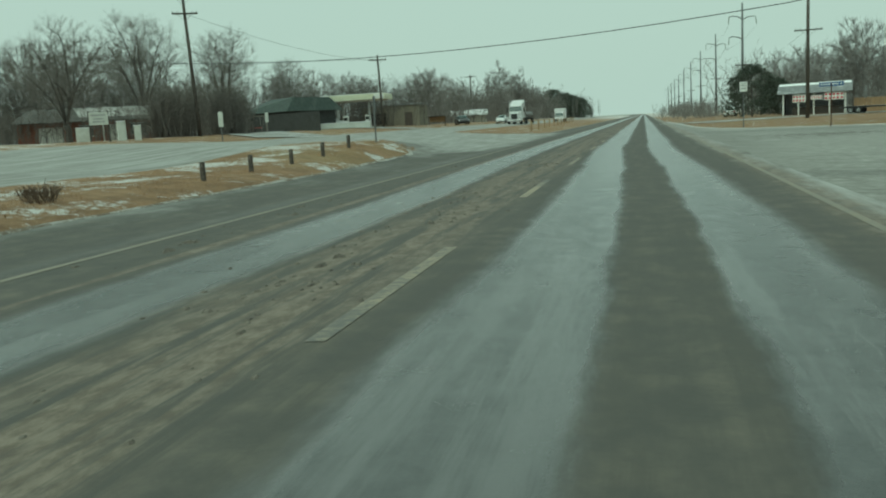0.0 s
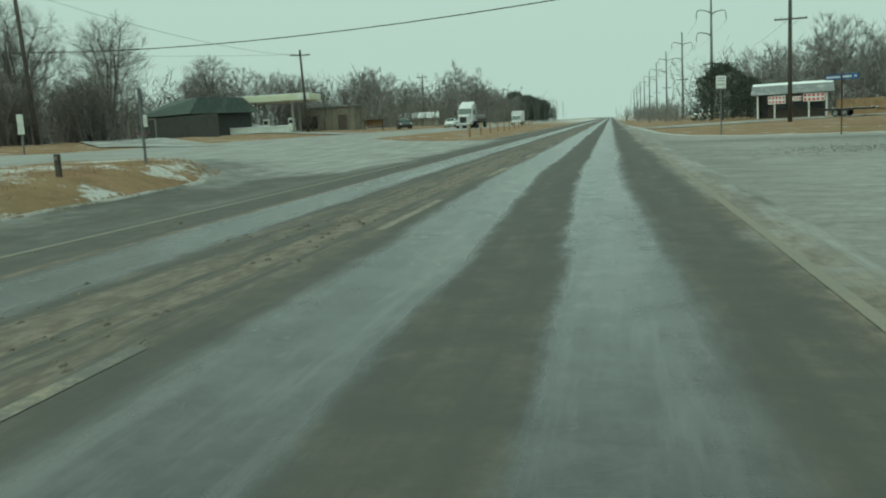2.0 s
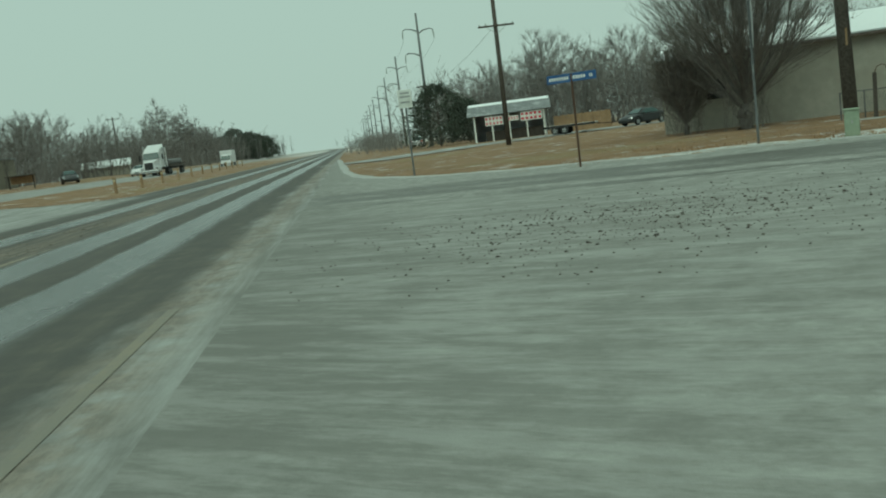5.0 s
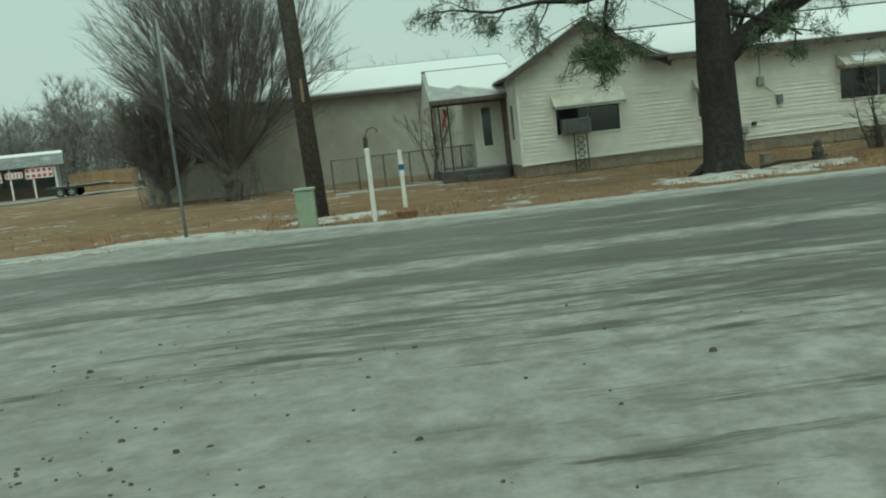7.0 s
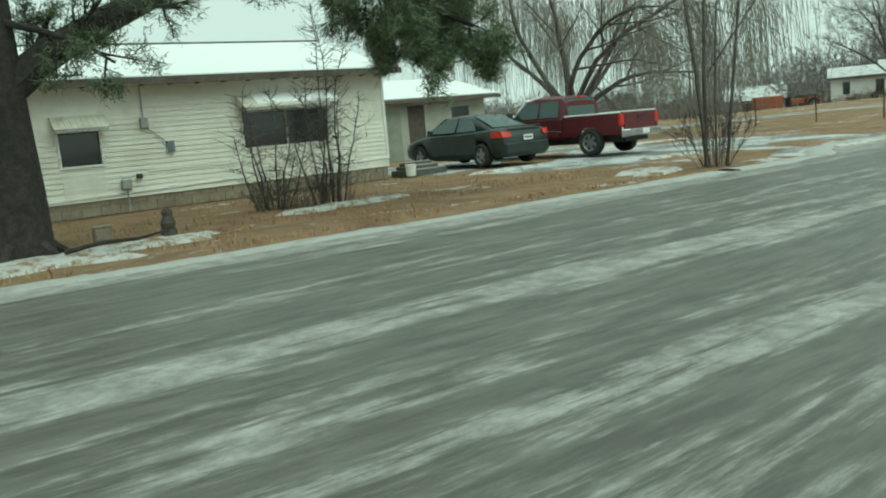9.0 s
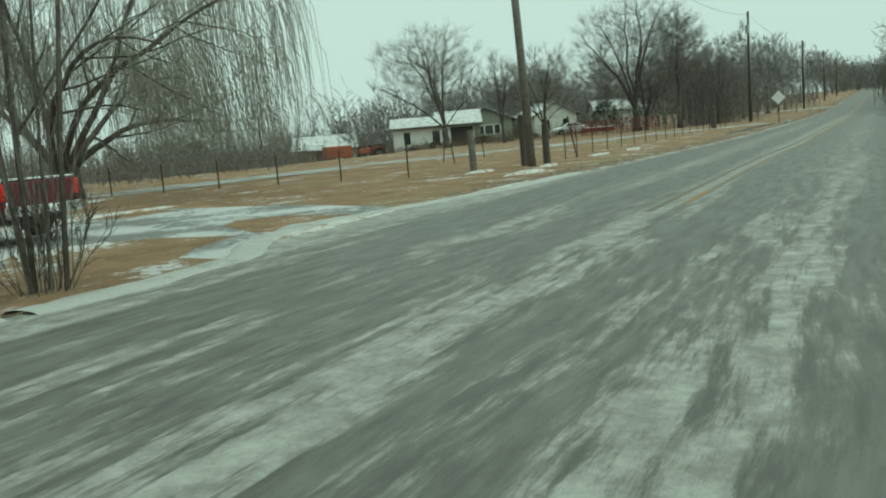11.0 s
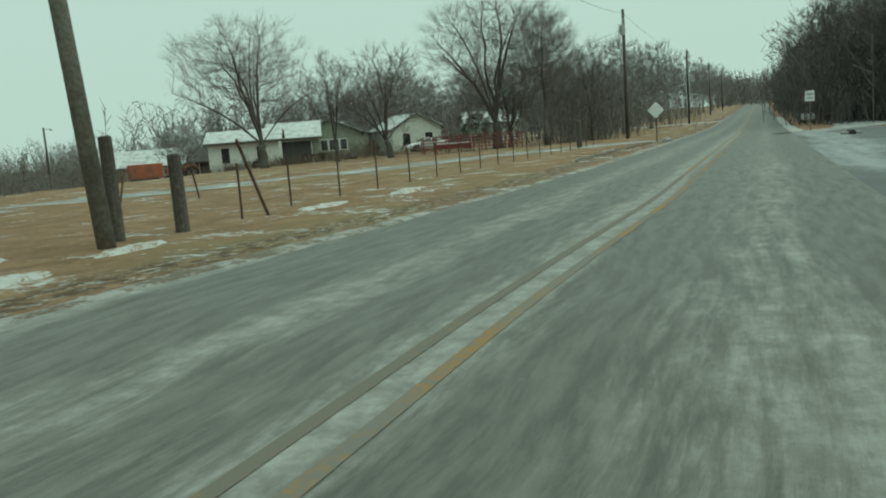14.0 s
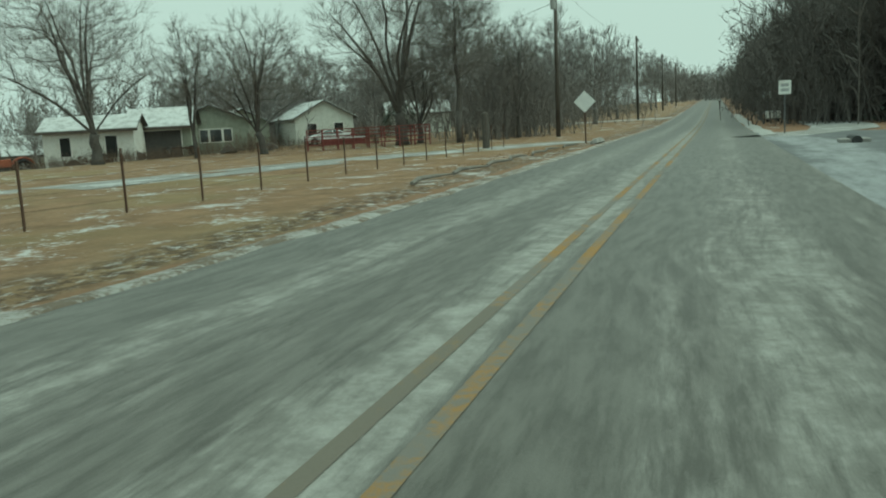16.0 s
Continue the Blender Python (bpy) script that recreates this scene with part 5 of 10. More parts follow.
def hull_section(x, zs, hw):
    """One closed cross-section of a car body: from the sill round to the belt line."""
    z0, z1, z2 = zs
    half = [(0.80 * hw, z0), (0.96 * hw, z0 + 0.06), (hw, z0 + 0.5 * (z1 - z0)), (0.985 * hw, z1 - 0.04), (0.93 * hw, z1), (0.55 * hw, z2)]
    return [(x, y, z) for y, z in half] + [(x, -y, z) for y, z in reversed(half)]


def arch_cut(sections_x, zs_of, hw_of, wheels, r):
    """Sections of a hull whose sill rises round the wheels."""
    out = []
    for x in sections_x:
        z0, z1, z2 = zs_of(x)
        for wx in wheels:
            d = abs(x - wx)
            if d < r:
                z0 = max(z0, math.sqrt(max(r * r - d * d, 0)) + 0.30)
        out.append(hull_section(x, (min(z0, z1 - 0.08), z1, z2), hw_of(x)))
    return out


def interp(x, table):
    for (a, *u), (b, *v) in zip(table, table[1:]):
        if a <= x <= b:
            k = (x - a) / (b - a)
            k = k * k * (3 - 2 * k) * 0.5 + k * 0.5
            return [p + (q - p) * k for p, q in zip(u, v)]
    return list(table[0][1:]) if x < table[0][0] else list(table[-1][1:])


def build_sedan(at, turn, paint, label, snowy=False):
    """Four-door saloon, nose towards +x, 4.75 m long."""
    car = thing("car", at, turn, label, "car")
    top = [(-2.38, 0.30, 0.70, 0.74, 0.74), (-2.28, 0.24, 0.92, 0.96, 0.83), (-1.9, 0.22, 0.99, 1.03, 0.88), (-1.2, 0.20, 0.97, 1.00, 0.90), (0.0, 0.18, 0.93, 0.95, 0.905), (0.95, 0.20, 0.92, 0.96, 0.90),
           (1.4, 0.22, 0.87, 0.93, 0.89), (2.0, 0.24, 0.75, 0.82, 0.86), (2.25, 0.26, 0.64, 0.70, 0.78), (2.38, 0.32, 0.50, 0.54, 0.64)]
    wheels = (-1.42, 1.44)
    xs = sorted({-2.38 + 4.76 * i / 44 for i in range(45)})
    body = Shape().loft(arch_cut(xs, lambda x: interp(x, top)[:3], lambda x: interp(x, top)[3], wheels, 0.37))
    part("body", body, paint, car, "", smooth_shade=True)
    cab = [(-1.75, 0.99, 0.62), (-1.48, 1.09, 0.61), (-1.2, 1.235, 0.605), (-0.92, 1.345, 0.60), (-0.6, 1.415, 0.595), (-0.2, 1.445, 0.595), (0.15, 1.44, 0.595),
           (0.42, 1.385, 0.60), (0.72, 1.25, 0.61), (1.0, 1.09, 0.63), (1.28, 0.95, 0.66)]
    secs = []
    for x, zt, hw in cab:
        lift = clamp((zt - 0.95) / 0.45)
        wb = 0.84 - 0.10 * (1 - lift)
        we = hw + (wb - hw) * (1 - lift)
        secs.append([(x, wb, 0.92), (x, we, zt - 0.06 * lift), (x, 0.80 * hw, zt - 0.015), (x, 0.4 * hw, zt), (x, -0.4 * hw, zt), (x, -0.80 * hw, zt - 0.015), (x, -we, zt - 0.06 * lift), (x, -wb, 0.92)])
    part("roof", Shape().loft(secs), paint, car, smooth_shade=True)
    for sgn in (-1, 1):
        for pts in (((-0.26, 0.832, 0.985), (0.92, 0.80, 0.985), (0.46, 0.665, 1.275), (0.16, 0.625, 1.36), (-0.26, 0.62, 1.37)), ((-1.22, 0.825, 1.0), (-0.34, 0.832, 0.985), (-0.34, 0.622, 1.365), (-0.72, 0.632, 1.325), (-1.02, 0.69, 1.21))):
            q = [(x, sgn * (y + 0.004), z) for x, y, z in pts]
            part("side_window", Shape().prism(q if sgn < 0 else q[::-1], (0, -sgn * 0.01, -0.002)), "carglass", car, "tinted side window")
        for x0, x1 in ((-0.34, 0.80), (-1.26, -0.36)):
            dr = part("door", Shape().prism([(x0, sgn * 0.912, 0.36), (x1, sgn * 0.912, 0.36), (x1, sgn * 0.902, 0.90), (x0, sgn * 0.902, 0.92)], (0, -sgn * 0.02, 0)), paint, car, "", 0.006)
            part("handle", Shape().box(x0 + 0.06, x0 + 0.24, sgn * 0.92 - 0.012, sgn * 0.92 + 0.012, 0.80, 0.83), paint, dr, "", 0.005)
        part("mirror", Shape().loft([[(0.72, sgn * 0.86, 0.98), (0.72, sgn * 1.02, 0.98), (0.72, sgn * 1.02, 1.10), (0.72, sgn * 0.86, 1.08)], [(0.86, sgn * 0.88, 0.99), (0.84, sgn * 0.99, 1.0), (0.84, sgn * 0.99, 1.07), (0.86, sgn * 0.88, 1.06)]]), paint, car, "", 0.01)
        part("tail_light", Shape().loft([[(-2.40, sgn * 0.58, 0.79), (-2.34, sgn * 0.58, 0.91), (-2.20, sgn * 0.58, 0.90), (-2.20, sgn * 0.58, 0.79)], [(-2.39, sgn * 0.70, 0.77), (-2.33, sgn * 0.70, 0.93), (-2.10, sgn * 0.66, 0.92), (-2.10, sgn * 0.66, 0.77)], [(-2.33, sgn * 0.81, 0.77), (-2.25, sgn * 0.84, 0.935), (-2.0, sgn * 0.80, 0.92), (-2.0, sgn * 0.80, 0.77)], [(-2.12, sgn * 0.885, 0.76), (-2.05, sgn * 0.885, 0.93), (-1.86, sgn * 0.875, 0.92), (-1.92, sgn * 0.875, 0.78)]]), "redlens", car, "large red tail light")
        part("headlight", Shape().prism([(2.10, sgn * 0.62, 0.74), (1.95, sgn * 0.84, 0.74), (2.12, sgn * 0.82, 0.60), (2.28, sgn * 0.62, 0.60)], (0.03, sgn * 0.03, 0.01)), "chrome", car, "clear headlight")
        for wx in wheels:
            wheel(car, wx, sgn * 0.79, 0.325, 0.22, sgn)
    part("windscreen", Shape().prism([(1.16, -0.62, 1.015), (1.16, 0.62, 1.015), (0.76, 0.57, 1.24), (0.46, 0.54, 1.375), (0.46, -0.54, 1.375), (0.76, -0.57, 1.24)], (0.014, 0, 0.02)), "snow" if snowy else "carglass", car, "windscreen thick with snow" if snowy else "tinted windscreen")
    part("rear_window", Shape().prism([(-0.80, -0.50, 1.38), (-0.80, 0.50, 1.38), (-1.22, 0.54, 1.225), (-1.64, 0.57, 1.03), (-1.64, -0.57, 1.03), (-1.22, -0.54, 1.225)], (-0.012, 0, 0.022)), "carglass", car, "tinted rear window")
    part("rear_bumper", Shape().loft([[(-2.40, -0.74, 0.34), (-2.40, 0.74, 0.34), (-2.40, 0.74, 0.60), (-2.40, -0.74, 0.60)], [(-2.22, -0.86, 0.30), (-2.22, 0.86, 0.30), (-2.22, 0.86, 0.66), (-2.22, -0.86, 0.66)]]), paint, car, "", 0.02)
    pl = part("number_plate", Shape().box(-2.42, -2.405, -0.16, 0.16, 0.66, 0.80), "signwhite", car, "white number plate")
    part("plate_bar", Shape().box(-2.426, -2.42, -0.12, 0.12, 0.71, 0.75), "ink", pl)
    part("spoiler", Shape().box(-2.30, -2.12, -0.62, 0.62, 1.02, 1.045), paint, car, "", 0.01)
    part("grille", Shape().box(2.36, 2.40, -0.35, 0.35, 0.44, 0.52), "blackplastic", car)
    return car


def build_pickup(at, turn):
    """Extended-cab pickup, nose towards +x, 5.7 m long."""
    car = thing("pickup_truck", at, turn, "dark red extended-cab pickup with snow on its bed rails", "pickup truck")
    wheels = (-1.75, 1.85)
    top = [(-2.80, 0.62, 1.12, 1.13, 0.93), (-0.85, 0.50, 1.12, 1.13, 0.95), (1.05, 0.46, 1.12, 1.16, 0.96), (1.3, 0.46, 1.14, 1.20, 0.955), (2.5, 0.46, 1.06, 1.14, 0.94), (2.78, 0.5, 0.96, 1.02, 0.90)]
    xs = [-0.83 + 3.62 * i / 30 for i in range(31)]
    part("cab_body", Shape().loft(arch_cut(xs, lambda x: interp(x, top)[:3], lambda x: interp(x, top)[3], wheels, 0.46)), "redpaint", car)
    for sgn in (-1, 1):
        rows = []
        for i in range(23):
            x = -2.80 + 1.95 * i / 22
            zb = max(0.56, math.sqrt(max(0.0, 0.45 ** 2 - (x + 1.75) ** 2)) + 0.36)
            rows.append([(x, sgn * 0.95, zb), (x, sgn * 0.94, 1.13), (x, sgn * 0.86, 1.13), (x, sgn * 0.86, zb)])
        part("bed_side", Shape().loft(rows), "redpaint", car)
        part("rail_snow", Shape().box(-2.76, -0.9, sgn * 0.90 - 0.045, sgn * 0.90 + 0.045, 1.131, 1.175), "snow", car, "thin ridge of snow on the bed rail", 0.015)
        part("body_trim", Shape().box(-0.8, 1.25, sgn * 0.96 - 0.01, sgn * 0.96 + 0.012, 0.70, 0.76), "chrome", car, "", 0.004)
        for pts in (((0.10, 0.90, 1.16), (1.02, 0.90, 1.16), (0.62, 0.74, 1.62), (0.10, 0.735, 1.64)), ((-0.68, 0.90, 1.16), (0.02, 0.90, 1.16), (0.02, 0.735, 1.64), (-0.62, 0.74, 1.62))):
            q = [(x, sgn * (y + 0.012), z) for x, y, z in pts]
            part("side_window", Shape().prism(q if sgn < 0 else q[::-1], (0, -sgn * 0.012, -0.002)), "carglass", car, "tinted side window")
        part("tail_light", Shape().box(-2.83, -2.74, sgn * 0.865 - 0.085, sgn * 0.865 + 0.096, 0.80, 1.10), "redlens", car, "tall red tail light", 0.012)
        part("mirror", Shape().box(0.95, 1.05, sgn * 1.08 - 0.12, sgn * 1.08 + 0.1, 1.18, 1.40), "blackplastic", car, "", 0.02)
        for x0, x1 in ((0.06, 1.12), (-0.72, 0.02)):
            dr = part("door", Shape().prism([(x0, sgn * 0.968, 0.56), (x1, sgn * 0.968, 0.56), (x1, sgn * 0.955, 1.10), (x0, sgn * 0.955, 1.10)], (0, -sgn * 0.02, 0)), "redpaint", car, "", 0.006)
            part("handle", Shape().box(x0 + 0.06, x0 + 0.24, sgn * 0.975 - 0.012, sgn * 0.975 + 0.012, 0.96, 1.0), "blackplastic", dr)
        part("headlight", Shape().box(2.72, 2.80, sgn * 0.72 - 0.14, sgn * 0.72 + 0.14, 0.78, 0.98), "chrome", car, "", 0.02)
        for wx in wheels:
            wheel(car, wx, sgn * 0.83, 0.385, 0.26, sgn, 6)
    secs = []
    for x, zt, hw in ((-0.84, 1.60, 0.72), (-0.72, 1.74, 0.73), (0.2, 1.79, 0.73), (0.58, 1.74, 0.72), (1.16, 1.14, 0.80)):
        k = clamp((zt - 1.12) / 0.6)
        wb = 0.90
        secs.append([(x, wb, 1.08), (x, hw + (wb - hw) * (1 - k), zt - 0.07 * k), (x, 0.5 * hw, zt), (x, -0.5 * hw, zt), (x, -hw - (wb - hw) * (1 - k), zt - 0.07 * k), (x, -wb, 1.08)])
    part("roof", Shape().loft(secs), "redpaint", car)
    part("windscreen", Shape().prism([(1.10, -0.74, 1.19), (1.10, 0.74, 1.19), (0.64, 0.64, 1.71), (0.64, -0.64, 1.71)], (0.07, 0, 0.05)), "snow", car, "windscreen covered with snow", 0.03)
    part("bonnet_snow", Shape().loft([[(1.12, -0.78, 1.18), (1.12, 0.78, 1.18), (1.12, 0.7, 1.32), (1.12, -0.7, 1.32)], [(2.5, -0.8, 1.10), (2.5, 0.8, 1.10), (2.5, 0.7, 1.19), (2.5, -0.7, 1.19)]]), "snow", car, "thick snow on the bonnet", 0.03)
    part("rear_window", Shape().prism([(-0.86, 0.70, 1.18), (-0.86, -0.70, 1.18), (-0.80, -0.64, 1.69), (-0.80, 0.64, 1.69)], (-0.012, 0, 0)), "carglass", car, "dark rear cab window")
    part("cab_light", Shape().box(-0.86, -0.83, -0.12, 0.12, 1.68, 1.72), "redlens", car, "small red cab light")
    part("bed_floor", Shape().box(-2.78, -0.86, -0.86, 0.86, 0.56, 0.62), "blackplastic", car)
    part("bed_front", Shape().box(-0.92, -0.86, -0.86, 0.86, 0.56, 1.12), "redpaint", car)
    part("bed_snow", Shape().box(-2.70, -0.95, -0.8, 0.8, 0.62, 0.70), "snow", car, "snow lying in the bed", 0.02)
    tg = part("tailgate", Shape().box(-2.83, -2.77, -0.77, 0.77, 0.62, 1.12), "redpaint", car, "", 0.012)
    part("handle", Shape().box(-2.85, -2.83, -0.14, 0.14, 0.96, 1.04), "blackplastic", tg)
    bp = part("rear_bumper", Shape().loft([[(-3.0, -0.80, 0.50), (-3.0, 0.80, 0.50), (-3.0, 0.80, 0.68), (-3.0, -0.80, 0.68)], [(-2.82, -0.95, 0.46), (-2.82, 0.95, 0.46), (-2.82, 0.95, 0.68), (-2.82, -0.95, 0.68)]]), "chrome", car, "chrome step bumper", 0.015)
    part("number_plate", Shape().box(-3.012, -3.0, -0.16, 0.16, 0.53, 0.66), "signwhite", bp)
    part("chassis", Shape().box(-2.7, 2.5, -0.55, 0.55, 0.34, 0.56), "blackplastic", car)
    return car


NOSE = ROT_S + 100
build_sedan(SR(11.5, 59.95, 0.0), NOSE - 10, "greenpaint", "dark green four-door saloon with alloy wheels on the drive")
build_pickup(SR(14.3, 59.2, 0.0), NOSE - 2)
build_sedan(SR(15.6, 64.2, 0.0), ROT_S + 100, "blackpaint", "black saloon parked beyond the pickup")

# ---- roadside fixtures in front of the house ----
pedestal = thing("utility_pedestal", SR(-10.17, 51.95), ROT_S, "pale green telephone pedestal cabinet at the verge", "utility box")
part("cabinet", Shape().box(-0.17, 0.17, -0.15, 0.15, -0.08, 0.62), "pedestal", pedestal, "", 0.015)
part("cap", Shape().box(-0.19, 0.19, -0.17, 0.17, 0.62, 0.67), "pedestal", pedestal, "", 0.015)
part("latch", Shape().box(-0.02, 0.02, -0.165, -0.15, 0.3, 0.38), "greymetal", pedestal)
mk = thing("marker_post", SR(-8.97, 51.75), ROT_S, "slim white cable marker post at the verge", "marker post")
part("post", Shape().tube([(0, 0, -0.1), (0, 0, 1.19)], 0.045, 10), "whitepost", mk)
part("cap", Shape().tube([(0, 0, 1.19), (0, 0, 1.23), (0, 0, 1.25)], [0.05, 0.05, 0.02], 10), "whitepost", mk)
mk2 = thing("marker_post", SR(-8.40, 51.7), ROT_S, "cream marker post with a blue band on a clay base", "marker post")
part("post", Shape().tube([(0, 0, 0), (0, 0, 1.16)], 0.04, 10), "siding", mk2)
part("band", Shape().tube([(0, 0, 0.70), (0, 0, 0.95)], 0.046, 10), "signwhite", mk2, "white reflective band")
part("band", Shape().tube([(0, 0, 0.80), (0, 0, 0.90)], 0.049, 10), "signblue", mk2, "blue band")
part("base", Shape().tube([(0, 0, -0.06), (0, 0, 0.06), (0, 0, 0.13)], [0.17, 0.19, 0.09], 12), "orangebase", mk2, "rough brown clay base")
ss = thing("signpost", SR(-12.4, 52.2), ROT_S + 9, "grey steel signpost with its sheet seen edge-on", "sign")
part("post", Shape().box(-0.03, 0.03, -0.025, 0.025, -0.1, 3.95), "steelpole", ss, "", 0.004)
part("sign_sheet", Shape().prism([(0.035, 0.375 * math.cos(0.3927 + 0.7854 * i), 3.2 + 0.75 * math.sin(0.3927 + 0.7854 * i)) for i in range(8)], (0.012, 0, 0)), "signback", ss, "bare metal back of a tall sign", 0.003)
gn = thing("garden_ornament", SR(0.13, 53.2), ROT_S, "small dark weathered garden ornament in the verge", "ornament")
part("base", Shape().tube([(0, 0, -0.05), (0, 0, 0.08)], [0.14, 0.12], 10), "darkwood", gn)
part("body", Shape().tube([(0, 0, 0.08), (0, 0, 0.17), (0.01, 0, 0.27), (0, 0, 0.34), (0, 0, 0.40)], [0.10, 0.12, 0.075, 0.09, 0.03], 10), "darkwood", gn)
wv = thing("water_valve_box", SR(-0.7, 53.7), ROT_S, "low grey meter box beside the ornament", "utility box")
part("box", Shape().box(-0.13, 0.13, -0.10, 0.10, -0.06, 0.20), "block", wv, "", 0.02)
part("lid", Shape().box(-0.145, 0.145, -0.115, 0.115, 0.20, 0.22), "block", wv, "", 0.01)


def snow_patch(at, rx, ry, h, turn, seed, label="thin uneven patch of snow on the grass"):
    sh = Shape()
    rings, n = 5, 34
    sh.v.append((0, 0, h))
    for r in range(1, rings + 1):
        for i in range(n):
            t = 6.28318 * i / n
            k = r / rings * (0.72 + 0.5 * noise.noise((math.cos(t) * 1.6, math.sin(t) * 1.6, seed)) + 0.22 * noise.noise((math.cos(t) * 5, math.sin(t) * 5, seed + 5)))
            z = 0.45 * h * (1 - (r / rings) ** 2) + 0.02 * noise.noise((r * 1.1, i * 0.7, seed)) if r < rings else -0.06
            sh.v.append((rx * k * math.cos(t), ry * k * math.sin(t), z))
    sh.f = [(0, 1 + i, 1 + (i + 1) % n) for i in range(n)]
    for r in range(rings - 1):
        sh.f += [(1 + r * n + i, 1 + (r + 1) * n + i, 1 + (r + 1) * n + (i + 1) % n, 1 + r * n + (i + 1) % n) for i in range(n)]
    solo("snow_patch", sh, "thinsnow", at, turn, label, "snow", kind="stuff", smooth_shade=True)


for i, (a, n, rx, ry, h) in enumerate(((-2.0, 52.1, 2.1, 0.95, 0.06), (-0.3, 52.6, 1.3, 0.5, 0.045), (3.4, 54.0, 1.9, 0.55, 0.05), (9.4, 51.7, 1.1, 0.8, 0.06), (8.9, 51.2, 0.7, 0.4, 0.05),
                                     (-9.6, 53.0, 1.6, 0.45, 0.045), (-12.6, 52.4, 2.0, 0.5, 0.045), (-14.5, 51.3, 1.6, 0.35, 0.04), (31.9, 52.7, 1.2, 0.4, 0.05), (30.5, 54.6, 1.0, 0.4, 0.05), (38.6, 52.9, 1.6, 0.4, 0.05),
                                     (42.5, 52.4, 1.8, 0.35, 0.045), (19, 60.5, 3.2, 0.7, 0.04), (28.6, 52.2, 2.0, 0.4, 0.045), (24, 68, 5.5, 1.0, 0.04), (13.2, 54.2, 1.3, 0.5, 0.04), (10.2, 57.0, 1.5, 0.3, 0.04))):
    snow_patch(SR(a, n), rx, ry, h, ROT_S + 7 * (i % 3 - 1), 2 * i + (1 if i in (1, 7, 10, 13) else 0))

# ---- scattered clods of slush on the junction ----
snow_patch(SR(15.4, 50.55), 3.3, 0.42, 0.05, ROT_S + 3, 40, "soft bank of snow across the mouth of the drive")
snow_patch(SR(21.5, 50.35), 3.6, 0.30, 0.04, ROT_S, 42, "soft bank of snow along the paving")


def build_clods():
    r = random.Random(11)
    sh = Shape()
    for _ in range(1500):
        p = Vector((r.gauss(5.4, 1.9), r.gauss(40.4, 1.5), 0))
        if p.x * N2.x + p.y * N2.y > 49.0 or p.x < 0.5:
            continue
        k = r.uniform(0.007, 0.022) * (0.8 if r.random() < 0.85 else 1.35)
        t = r.uniform(0, 3.14)
        ring = [(p.x + k * r.uniform(0.7, 1.5) * math.cos(t + 1.2566 * i), p.y + k * r.uniform(0.6, 1.2) * math.sin(t + 1.2566 * i), -0.005) for i in range(5)]
        top = [(p.x + 0.55 * (x - p.x), p.y + 0.55 * (y - p.y), k * r.uniform(0.35, 0.8)) for x, y, _z in ring]
        sh.loft([ring, top])
    me = bpy.data.meshes.new("slush_clods")
    me.from_pydata(sh.v, [], sh.f)
    me.materials.append(M["darkwood"])
    tagged(new("slush_clods", me), "dark frozen clods of slush scattered over the junction", "slush", kind="stuff")


def build_slush_ridges():
    """Broken ridges of brown slush thrown up between the wheel tracks of the highway."""
    r = random.Random(29)
    sh = Shape()
    for _ in range(1200):
        y = r.uniform(2, 60)
        s = (r.gauss(-3.0, 0.42) if r.random() < 0.75 else r.gauss(-5.85, 0.22)) + 0.12 * math.sin(y * 0.8)
        if noise.noise((s * 1.2, y * 0.5, 3.3)) < -0.05:
            continue
        p = HW(s, y)
        k = r.uniform(0.015, 0.05) * (1 if r.random() < 0.9 else 1.7)
        ring = []
        for i in range(6):
            u, w = k * r.uniform(0.6, 1.1) * math.cos(1.0472 * i), k * r.uniform(0.9, 2.0) * math.sin(1.0472 * i)
            ring.append((p.x + V2.x * u + U2.x * w, p.y + V2.y * u + U2.y * w, p.z - 0.004))
        top = [(p.x + 0.5 * (x - p.x), p.y + 0.5 * (y_ - p.y), p.z + k * r.uniform(0.2, 0.5)) for x, y_, _z in ring]
        sh.loft([ring, top])
    me = bpy.data.meshes.new("slush_ridge")
    me.from_pydata(sh.v, [], sh.f)
    me.materials.append(M["grit"])
    tagged(new("slush_ridge", me), "broken brown slush between the wheel tracks", "slush", kind="stuff")


build_clods()
build_slush_ridges()


